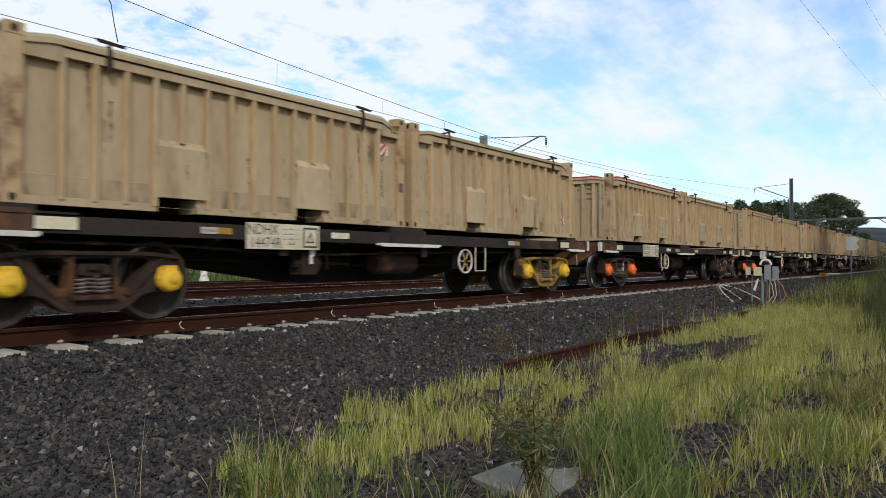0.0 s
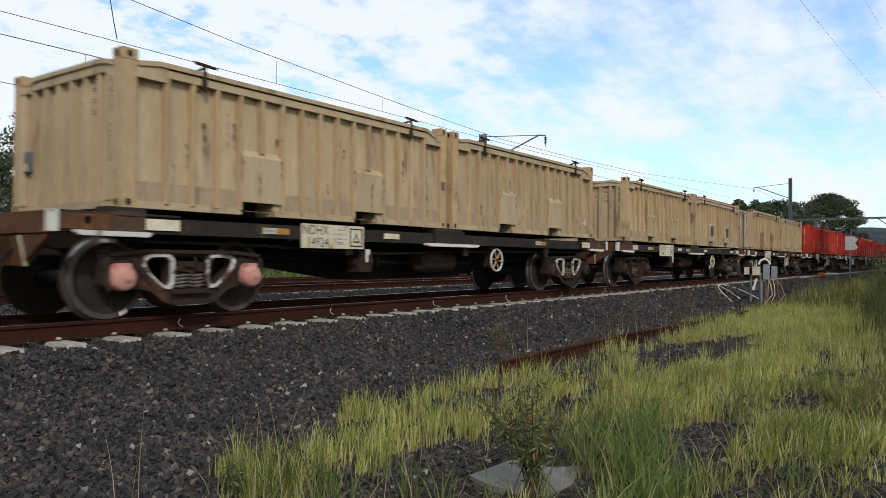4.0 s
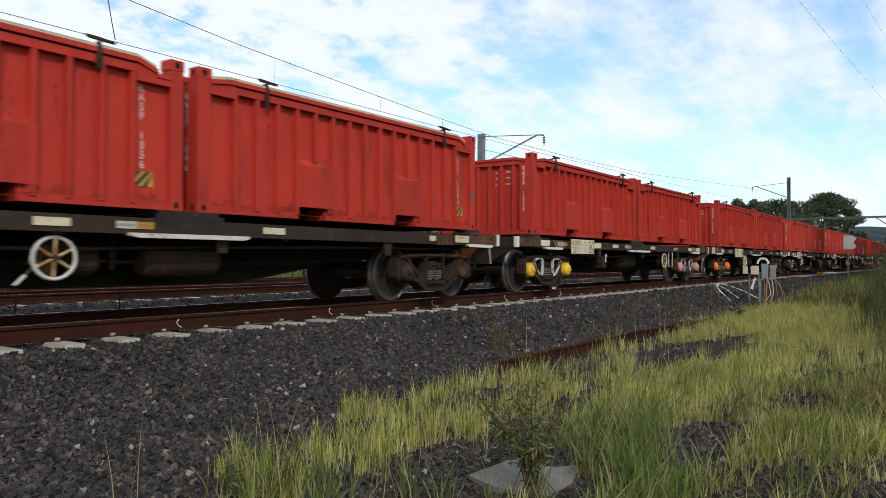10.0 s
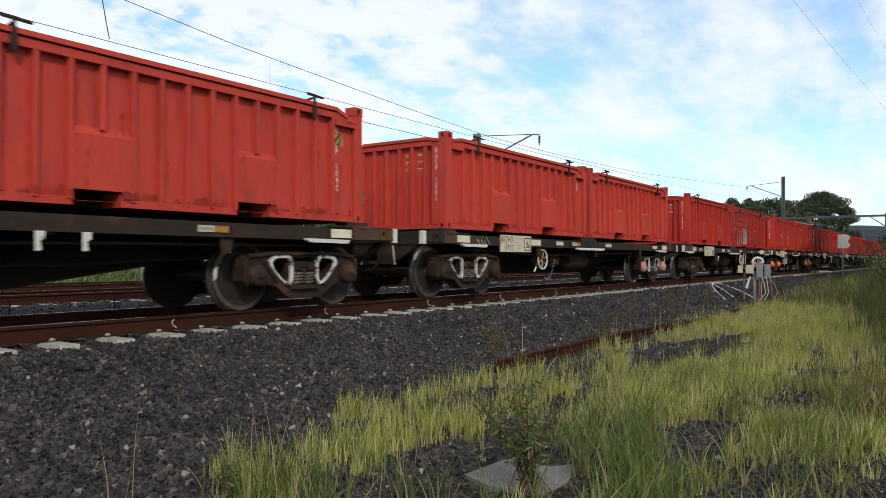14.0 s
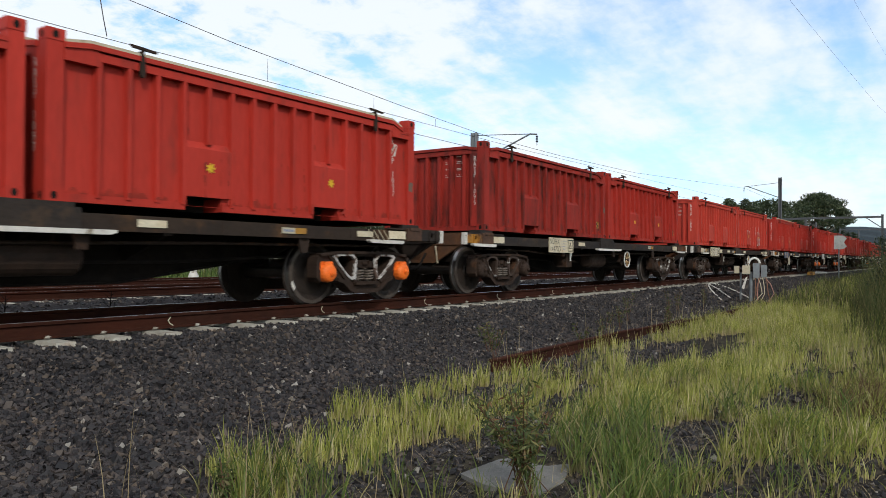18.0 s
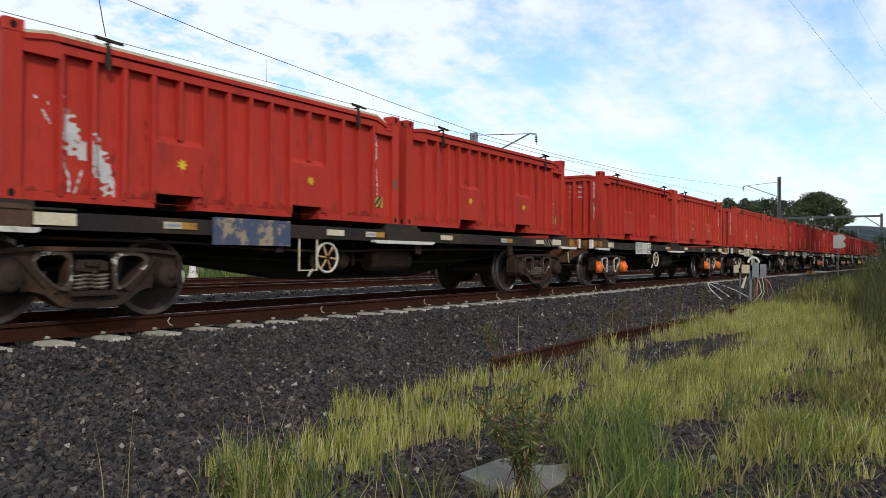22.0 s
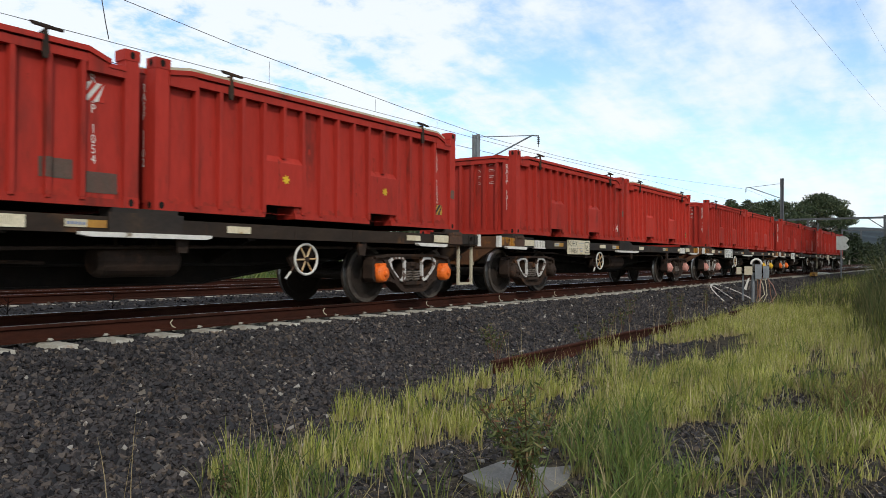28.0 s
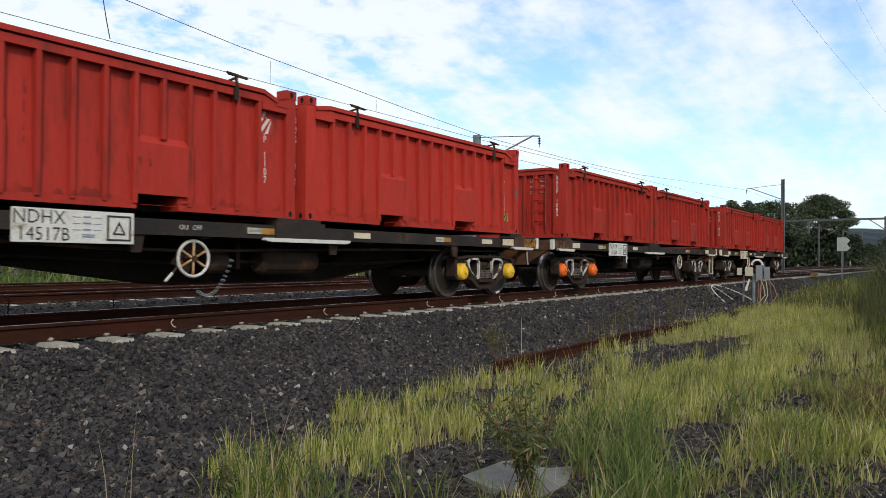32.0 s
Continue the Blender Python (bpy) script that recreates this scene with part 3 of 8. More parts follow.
    prism(bm, [[(L - 0.17, RIM - 0.25), (L - 0.58, RIM - 0.25), (L - 0.58, RIM - 0.06), (L - 0.36, RIM - 0.13), (L - 0.36, SHELF - 0.02), (L - 0.17, SHELF - 0.02)]], -W - 0.0115, -W + 0.07, "y")
    out["corner_rail_r"] = finish(bm, "corner_gusset", paint, bevel=0.005)
    # bottom rail, cut away for the fork pockets
    bm = bmesh.new()
    for x0, x1 in ((0.17, 1.61), (2.14, 3.68), (4.21, L - 0.17)):
        slab(bm, x0, x1, -W + 0.012, -W + 0.09, 0.0, 0.085)
    out["bottom_rail"] = finish(bm, "bottom_rail", paint)
    bm = bmesh.new()
    slab(bm, 0.17, W * 2 - 0.17, 0.012, 0.09, 0.0, 0.085)
    out["end_sill"] = finish(bm, "end_sill", paint, bevel=0.006)
    # fork pocket: a tunnel with a sloped lip, its shade painted in as black
    bm = bmesh.new()
    slab(bm, -0.012, 0.542, 0.30, 0.32, 0.0, 0.18, 1)
    slab(bm, -0.012, 0.542, -0.03, 0.30, 0.166, 0.18, 1)
    slab(bm, -0.012, -0.001, -0.03, 0.30, 0.0, 0.166, 1)
    slab(bm, 0.531, 0.542, -0.03, 0.30, 0.0, 0.166, 0)
    prism(bm, [[(-0.03, 0.168), (-0.07, 0.168), (-0.03, 0.19)]], 0, 0.53, "x")
    out["pocket"] = finish(bm, "fork_pocket", paint, M_DARK)
    # plate over the pocket, chamfered at its head
    bm = bmesh.new()
    prism(bm, [[(0.0, 0.165), (-0.078, 0.165), (-0.078, 0.74), (0.0, 0.84)]], -0.02, 0.71, "x")
    out["plate"] = finish(bm, "pocket_plate", paint)
    # lid latch: bracket on the rib, arm and cross bar over the rim
    bm = bmesh.new()
    prism(bm, [[(-0.035, RIM - 0.17), (-0.02, RIM - 0.23), (0.02, RIM - 0.23), (0.035, RIM - 0.17), (0.022, RIM + 0.01), (-0.022, RIM + 0.01)]], -0.115, -0.085, "y")
    rod(bm, (0, -0.10, RIM - 0.01), (0, -0.10, RIM + 0.08), 0.02, 6)
    prism(bm, [[(-0.15, RIM + 0.105), (-0.12, RIM + 0.075), (0.17, RIM + 0.065), (0.17, RIM + 0.085), (0.0, RIM + 0.10)]], -0.118, -0.082, "y")
    rod(bm, (0.02, -0.10, RIM + 0.07), (0.02, 0.12, RIM + 0.04), 0.016, 6)
    out["latch"] = finish(bm, "lid_latch", M_IRON)
    bm = bmesh.new()
    slab(bm, -0.012, 0.022, -0.085, 0.085, -0.125, 0.125)
    slab(bm, -0.022, -0.012, 0.0, 0.055, -0.11, -0.02, 1)
    out["plaque"] = finish(bm, "grey_document_box", M_DULLGREY, M_CREAM, bevel=0.004)
    # sheet over the lid, folded down at the rim
    for tint, mm in (("white", M_CREAM), ("red", BOX_PAINT["dark_red"])):
        bm = bmesh.new()
        e = W - 0.02
        for a, b in (((0.18, NOTCH), (0.44, RIM)), ((0.44, RIM), (L - 0.58, RIM)), ((L - 0.58, RIM), (L - 0.36, RIM - 0.082))):
            prism(bm, [[a, b, (b[0], b[1] + 0.035), (a[0], a[1] + 0.035)]], -W - 0.02, -W + 0.2, "y")
        for a, b in (((-e + 0.24, NOTCH), (-e + 0.40, RIM)), ((-e + 0.40, RIM), (e - 0.54, RIM)), ((e - 0.54, RIM), (e - 0.44, RIM - 0.04))):
            prism(bm, [[a, b, (b[0], b[1] + 0.035), (a[0], a[1] + 0.035)]], -0.017, 0.2, "x")
        out["sheet_" + tint] = finish(bm, "cover_sheet", mm)
    # ladder
    bm = bmesh.new()
    for y in (-0.16, 0.16):
        rod(bm, (-0.055, y, 0.25), (-0.055, y, RIM - 0.12), 0.012, 6)
    for i in range(5):
        rod(bm, (-0.055, -0.16, 0.4 + 0.25 * i), (-0.055, 0.16, 0.4 + 0.25 * i), 0.012, 6)
    out["ladder"] = finish(bm, "ladder", paint)
    return out


def hazard_mesh(kind):
    """A square sticker with slanting bars."""
    c1, c2, w, h = {"yellow": (M_OCHRE, M_BLACK, 0.28, 0.17), "red": (M_WHITE, BOX_PAINT["red"], 0.32, 0.18), "white": (BOX_PAINT["red"], M_WHITE, 0.26, 0.20)}[kind]
    bm = bmesh.new()
    slab(bm, -w / 2, w / 2, -0.003, 0.0, -h / 2, h / 2)
    for i in (-1, 0, 1):
        x = i * w * 0.42
        q = [(x - w * 0.39, -h / 2), (x - w * 0.19, -h / 2), (x + w * 0.39, h / 2), (x + w * 0.19, h / 2)]
        q = [(min(max(a, -w / 2), w / 2), b) for a, b in q]
        prism(bm, [q], -0.006, -0.003, "y", 1)
    return finish(bm, "hazard_sticker", c1, c2)


def container(k, slot):
    """One open coal container with lid; k counts the wagons."""
    if k <= 6:
        key = "brown_beige" if (k, slot) == (6, 0) else "grey_beige" if (k, slot) in ((5, 1), (6, 1)) else "beige"
        word = {"beige": "dirty beige", "grey_beige": "greyish beige", "brown_beige": "brown-stained beige"}[key]
    else:
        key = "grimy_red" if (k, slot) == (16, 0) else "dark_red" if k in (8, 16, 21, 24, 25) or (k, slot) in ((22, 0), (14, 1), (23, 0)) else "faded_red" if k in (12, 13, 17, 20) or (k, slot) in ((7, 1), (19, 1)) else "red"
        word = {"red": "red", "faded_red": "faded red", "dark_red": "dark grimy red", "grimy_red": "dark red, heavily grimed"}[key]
    ms = shared(("box", key), lambda: build_box_meshes(key))
    box = tagged(new("coal_container"), word + " ribbed steel container with raised corner posts", "container", "containers of the train")
    L, W = BOX_L, BOX_W / 2
    part("wall", ms["wall"], box)
    part("lid", ms["lid"], box)
    for i, (x, y, rz) in enumerate(((0, -W, 0), (L, -W, 90), (L, W, 180), (0, W, 270))):
        po = part("corner_post", ms["post"], box, pose(x, y, 0, 0, 0, rz))
        for z in (0, TOP - 0.118):
            part("corner_casting", ms["casting"], po, pose(0, 0, z))
    for i, x in enumerate(RIBS):
        part("rib", ms["half_rib" if i in (4, 10) else "rib"], box, pose(x, -W + WALL, 0))
    for i in range(6):
        part("end_rib", ms["end_rib"], box, pose(WALL, -0.75 + 0.30 * i, 0, 0, 0, -90))
        part("end_rib", ms["end_rib"], box, pose(L - WALL, -0.75 + 0.30 * i, 0, 0, 0, 90))
    for y in (-0.985, 0.985):
        part("end_plate", ms["end_plate"], box, pose(0, y, 0))
    if k <= 6:
        part("kick_plate", ms["kick_plate"], box, None, "kick plate dark with coal dust")
    for rz, x, y in ((0, 0, 0), (180, L, 0)):
        m = pose(x, y, 0, 0, 0, rz)
        part("top_rail", ms["side_rim"], box, m)
        part("bottom_rail", ms["bottom_rail"], box, m)
        if rz == 0:
            part("corner_gusset", ms["corner_rail"], box)
            part("corner_gusset", ms["corner_rail_r"], box)
        part("rim_band", ms["fascia"], box, m)
        part("end_rail", ms["end_rim"], box, m)
        part("end_sill", ms["end_sill"], box, m @ pose(0, W, 0, 0, 0, -90))
        for x2 in (1.02, L - 1.02):
            part("lid_latch", ms["latch"], box, m @ pose(x2, -W + WALL, 0), "dark steel lid latch")
        for x2 in (1.61, 3.68):
            part("fork_pocket", ms["pocket"], box, m @ pose(x2, -W + WALL, 0))
            part("pocket_plate", ms["plate"], box, m @ pose(x2, -W + WALL, 0))
    part("grey_document_box", ms["plaque"], box, pose(-0.018, 0.80, 0.62))
    if (k, slot) in ((2, 0), (18, 0), (24, 0)):
        part("ladder", ms["ladder"], box, pose(0.05, -0.55, 0))
    ink = M_WHITE if k > 6 else M_FRAME
    code = "RASP %d" % ((1000 if k > 6 else 2000) + (CODES.get(k, (None, None))[slot] or (k * 37 + slot * 61) % 60))
    tm = text_mesh("\n".join(code), 0.135, ink)
    part("code_lettering", tm, box, pose(L - 0.48, -W + recess(TOP * 0.53) - 0.006, TOP * 0.53, -1.7))
    part("code_lettering", tm, box, pose(-0.0055, -1.01, TOP * 0.56, 0, 0, -90))
    for j, (dy, wd) in enumerate(((-0.60, 0.13), (-0.30, 0.06))):
        tagged(part("small_print", shared(("print", wd, k > 6), lambda: print_mesh(wd, ink)), box, pose(0.066, dy, TOP * 0.75, 0, 0, -90)), kind="stuff")
    if k > 6 and (k, slot) not in ((16, 0), (18, 0), (9, 1)):
        part("oval_sticker", shared("oval", oval_mesh), box, pose(-0.0055, 0.985, TOP - 0.33, 0, 0, -90), "white oval sticker")
    if (k + slot) % 2 == 0:
        part("scuff", shared("scuff", scuff_mesh), box, pose(BOX_L - 0.09, -W - 0.001, 0.62 + 0.1 * (k % 3)), "dull grey scuff")
    haz = HAZ.get((k, slot))
    if haz:
        part("hazard_sticker", shared(("haz", haz[0]), lambda: hazard_mesh(haz[0])), box, pose(L - 0.49, -W + recess(haz[1]) - 0.008, haz[1], -1.7))
    if (k, slot) in SHEETS:
        part("cover_sheet", ms["sheet_" + SHEETS[k, slot]], box, None, SHEETS[k, slot] + " cover sheet along the rim")
    marks(box, k, slot)
    return box


SHEETS = {(9, 0): "white", (9, 1): "white", (18, 0): "white", (21, 1): "white", (22, 1): "white", (15, 1): "white", (1, 0): "red", (2, 0): "red", (3, 0): "red", (5, 1): "red", (0, 0): "white", (12, 0): "red", (6, 0): "white"}


def oval_mesh():
    bm = bmesh.new()
    prism(bm, [[(0.045 * math.cos(u), 0.075 * math.sin(u)) for u in np.linspace(0, 2 * math.pi, 17)[:-1]]], -0.003, 0.0, "y")
    return finish(bm, "oval_sticker", M_WHITE)


def scuff_mesh():
    bm = bmesh.new()
    prism(bm, [[(-0.055, -0.06), (0.05, -0.08), (0.06, 0.07), (0.0, 0.09), (-0.05, 0.06)]], -0.002, 0.0, "y")
    return finish(bm, "scuff", material("grey_scuff", ((0.17, 0.075, 0.055), (0.12, 0.09, 0.07)), 9, 0.8))


def print_mesh(w, ink):
    """Rows of small print that cannot be read."""
    bm = bmesh.new()
    for i in range(4):
        for j in range(2):
            slab(bm, -w / 2, w / 2 - 0.02 * ((i + j) % 2), -0.002, 0, 0.2 - i * 0.13 - j * 0.03, 0.208 - i * 0.13 - j * 0.03)
    return finish(bm, "small_print", ink)


CODES = {3: (45, None), 5: (None, 38), 6: (1, 26), 7: (53, 70), 8: (21, 7), 9: (56, 46), 10: (14, 82), 11: (38, 85), 12: (63, 90), 14: (64, 61), 15: (27, 97), 16: (95, 92), 17: (86, 81), 18: (42, 77), 19: (51, 13), 21: (54, 102), 22: (11, 36), 23: (107, None), 24: (85, None)}
UPPER, LOWER = 1.20, 0.33
HAZ = {}
for spot in ((0, 0), (3, 0),):
    HAZ[spot] = ("red", UPPER)
for spot in ((0, 1), (1, 1), (2, 0), (2, 1), (3, 1), (5, 1), (4, 1), (6, 0), (6, 1),):
    HAZ[spot] = ("red", 0.38)
for spot in ((1, 0),):
    HAZ[spot] = ("red", 0.85)
for spot in ((7, 0), (8, 0), (8, 1), (11, 0), (12, 0), (13, 0), (14, 1), (15, 1), (19, 0), (21, 0), (23, 0),):
    HAZ[spot] = ("white", UPPER)
for spot in ((9, 0), (9, 1), (10, 1), (16, 0), (16, 1), (17, 0), (17, 1), (18, 0), (18, 1), (19, 1), (21, 1), (22, 1), (23, 1),):
    HAZ[spot] = ("yellow", LOWER)
for spot in ((10, 0), (11, 1), (12, 1), (15, 0), (20, 0),):
    HAZ[spot] = ("yellow", UPPER)
for spot in ((14, 0),):
    HAZ[spot] = ("yellow", 0.38)
for spot in ((22, 0),):
    HAZ[spot] = ("red", LOWER)

# caps of the front and rear bogie, place of the hand wheel, white-edged windows
FITTINGS = [("yellow", "yellow", 7.9, 0), ("orange", "", 4.55, 0), ("orange", "", 7.85, 0), ("", "", 7.85, 3), ("pink", "", 7.85, 3), ("", "", 8.6, 0), ("", "", 7.9, 1),
            ("", "", 7.86, 0), ("", "", 7.85, 0), ("", "", 4.6, 0), ("yellow", "pink", 8.65, 3), ("orange", "", 4.65, 0), ("", "", 3.9, 3), ("", "pink", 3.85, 3), ("", "pink", 7.8, 2),
            ("orange", "orange", 3.78, 2), ("", "", 7.8, 0), ("", "", 8.55, 0), ("", "", 4.45, 0), ("orange", "orange", 4.5, 3), ("", "", 3.8, 3), ("", "orange", 8.62, 2), ("", "pink", 4.55, 1),
            ("pink", "yellow", 4.47, 3), ("orange", "", 8.9, 3), ("", "", 4.5, 3)]
STEPS = {0: 0.26, 1: -0.6, 6: 0.26, 7: 0.26, 8: 0.26, 10: 0.26, 11: -0.6, 14: 0.26, 15: -1.2, 18: -0.6, 20: -0.6}
BOARD = {0: 2.84, 1: 2.32, 2: 2.46, 3: 2.40, 6: 2.52, 7: 2.56, 8: 2.42, 9: 2.71, 10: 1.86, 11: 2.57, 12: 1.84, 13: 1.86, 14: 1.9, 15: 1.64, 16: 2.75, 17: 1.78, 18: 2.38, 19: 2.48, 20: 1.60, 21: 3.10, 22: 2.43, 23: 2.38}
NUMBERS = {0: "14474R", 1: "14833C", 2: "14490S", 3: "14497U", 6: "14540G", 7: "14533E", 8: "14500", 9: "14523", 10: "22171J", 11: "14815E", 12: "22040N", 15: "22141X", 16: "14470D", 17: "22175W", 19: "14807Y", 20: "22112Q", 21: "22120G",
           22: "14486S", 23: "14517B"}
CLASS_Q = (10, 12, 13, 15, 17, 20, 21)



def rounded(pts):
    """Cuts the corners of an outline."""
    return [(p[0] + (q[0] - p[0]) * f, p[1] + (q[1] - p[1]) * f) for p, q in zip(pts, pts[1:] + pts[:1]) for f in (0.2, 0.8)]


# openings of the two kinds of side frame: small and rounded, or large and angular
WINDOWS = {"round": rounded([(0.265, 0.70), (0.53, 0.70), (0.60, 0.645), (0.57, 0.555), (0.385, 0.385), (0.30, 0.365), (0.262, 0.43)]),
           "angular": rounded([(0.265, 0.715), (0.61, 0.715), (0.67, 0.67), (0.37, 0.39), (0.265, 0.41)])}


def mirrored(lp):
    return [(-x, z) for x, z in lp]


def side_frame_mesh(kind, hb, mat):
    """hb: half the wheelbase."""
    bm = bmesh.new()
    half = [(0.0, 0.775), (0.60, 0.775), (hb - 0.12, 0.765), (hb + 0.12, 0.75), (hb + 0.19, 0.69), (hb + 0.205, 0.60), (hb + 0.20, 0.40), (hb + 0.14, 0.33), (hb + 0.12, 0.52), (hb - 0.13, 0.52), (hb - 0.15, 0.33),
            (hb - 0.23, 0.34), (0.52, 0.31), (0.36, 0.19), (0.26, 0.155), (0.0, 0.15)]
    outer = half + [(-x, z) for x, z in half[-2:0:-1]]
    mid = [(-0.20, 0.71), (0.20, 0.71), (0.225, 0.66), (0.225, 0.33), (-0.225, 0.33), (-0.225, 0.66)]
    win = WINDOWS[kind]
    prism(bm, [outer, win, mirrored(win), mid], -0.07, 0.09, "y")
    # flanges along the top and the bottom, raised bands beside the openings
    top = [(hb + 0.15, 0.745), (hb - 0.12, 0.772), (0.60, 0.787), (0.0, 0.787), (0.0, 0.745), (0.60, 0.742), (hb - 0.12, 0.73), (hb + 0.13, 0.705)]
    bot = [(hb - 0.23, 0.34), (0.52, 0.305), (0.36, 0.185), (0.26, 0.15), (0.0, 0.145), (0.0, 0.19), (0.25, 0.20), (0.34, 0.235), (0.50, 0.355), (hb - 0.25, 0.39)]
    ped = [(hb + 0.19, 0.70), (hb + 0.212, 0.60), (hb + 0.207, 0.40), (hb + 0.14, 0.325), (hb + 0.13, 0.40), (hb + 0.15, 0.62), (hb + 0.12, 0.70)]
    diag = [(hb - 0.10, 0.735), (hb - 0.02, 0.735), (0.40, 0.29), (0.33, 0.33)] if kind == "angular" else [(hb - 0.17, 0.70), (hb - 0.09, 0.68), (0.44, 0.30), (0.36, 0.33)]
    post = [(0.225, 0.745), (0.262, 0.745), (0.262, 0.30), (0.225, 0.30)]
    for lp, d in ((top, 0.125), (bot, 0.125), (ped, 0.115), (diag, 0.10), (post, 0.105)):
        prism(bm, [lp], -d, 0.11 if d > 0.12 else 0.0, "y")
        prism(bm, [mirrored(lp)], -d, 0.11 if d > 0.12 else 0.0, "y")
    slab(bm, -0.25, 0.25, -0.14, 0.11, 0.275, 0.325)
    return finish(bm, "side_frame", mat, bevel=0.009)


def spring_mesh():
    bm = bmesh.new()
    for x, y in ((-0.115, -0.05), (0.115, -0.05), (0.0, 0.03)):
        n, turns = 45, 4.5
        pts = [(x + 0.072 * math.cos(2 * math.pi * turns * i / n), y + 0.072 * math.sin(2 * math.pi * turns * i / n), 0.335 + 0.185 * i / n) for i in range(n + 1)]
        pipe(bm, pts, 0.0145, 5)
    return finish(bm, "spring_nest", M_SPRING, smooth=True)


def window_edge_mesh(kind, i, mat):
    bm = bmesh.new()
    w = WINDOWS[kind] if i == 0 else mirrored(WINDOWS[kind])
    cx, cz = sum(p[0] for p in w) / len(w), sum(p[1] for p in w) / len(w)
    big = [(cx + (x - cx) * 1.28, cz + (z - cz) * 1.24) for x, z in w]
    prism(bm, [big, w], -0.112, -0.07, "y")
    return finish(bm, "window_edge", mat, bevel=0.006)


def bolster_mesh():
    bm = bmesh.new()
    prism(bm, [[(-0.20, 0.525), (0.20, 0.525), (0.20, 0.58), (0.13, 0.655), (-0.13, 0.655), (-0.20, 0.58)]], -1.03, 1.03, "y")
    for x in (-0.13, 0.13):
        prism(bm, [[(x - 0.045, 0.54), (x + 0.045, 0.54), (x + 0.035, 0.64), (x - 0.035, 0.64)]], -1.075, -1.03, "y")
    slab(bm, -0.06, 0.06, -1.065, -1.03, 0.585, 0.63)
    slab(bm, -0.2, 0.2, -0.35, 0.35, 0.655, 0.80)
    return finish(bm, "bolster", M_IRON, bevel=0.012)


def cap_mesh(tint):
    """A domed bearing cap with the block of its adapter above."""
    bm = bmesh.new()
    rings = [(0.142, 0.02), (0.142, -0.055), (0.136, -0.085), (0.118, -0.112), (0.085, -0.128), (0.045, -0.132), (0.043, -0.152), (0.026, -0.155), (0.024, -0.168), (0.008, -0.17)]
    lathe(bm, rings, 17, "y")
    prism(bm, [[(-0.085, 0.10), (0.085, 0.10), (0.075, 0.165), (-0.075, 0.165)]], -0.075, 0.03, "y")
    prism(bm, [[(-0.15, 0.02), (-0.105, 0.02), (-0.085, 0.15), (-0.11, 0.15)]], -0.03, 0.03, "y")
    prism(bm, [[(0.15, 0.02), (0.105, 0.02), (0.085, 0.15), (0.11, 0.15)]], -0.03, 0.03, "y")
    return finish(bm, "bearing_cap", CAPS[tint], bevel=0.005)


def wheelset_mesh(chalk):
    bm = bmesh.new()
    r = WHEEL_R
    for s in (-1, 1):
        rings = [(0.10, 0.80), (0.13, 0.80), (0.15, 0.77), (0.32, 0.735), (0.37, 0.775), (0.395, 0.80), (r - 0.006, 0.80), (r, 0.79), (r + 0.001, 0.768), (r + 0.004, 0.735), (r + 0.012, 0.712), (r + 0.03, 0.70), (r + 0.028, 0.675),
                 (0.40, 0.672), (0.36, 0.70), (0.15, 0.69), (0.12, 0.64), (0.10, 0.64)]
        lathe(bm, [(a, s * b) for a, b in rings], 26, "y", mats=[0] * 5 + [3, 3, 3, 1, 1] + [0] * 8, close=True)
    lathe(bm, [(0.085, -0.98), (0.085, 0.98)], 14, "y")
    # chalk marks on the rim
    for a0, a1 in chalk:
        n = 5
        q = [(a0 + (a1 - a0) * i / n) for i in range(n + 1)]
        lp = [(0.405 * math.cos(t), 0.405 * math.sin(t)) for t in q] + [(0.448 * math.cos(t), 0.448 * math.sin(t)) for t in q[::-1]]
        prism(bm, [lp], -0.803, -0.799, "y", 2)
    return finish(bm, "wheelset", M_WHEEL, M_TREAD, M_WHITE, M_WHEELRIM)


ANGULAR = {(0, 0), (0, 1), (2, 0), (2, 1), (7, 0), (8, 0), (8, 1), (9, 0), (9, 1), (15, 0), (15, 1)}
FAINT = {(11, 0), (1, 0), (1, 1), (5, 1), (6, 1), (7, 1), (11, 1), (16, 0), (16, 1), (17, 0), (17, 1), (18, 0), (18, 1), (19, 1), (20, 1), (22, 0), (21, 0)}
SHORT = {(1, 0), (11, 0), (14, 1)}


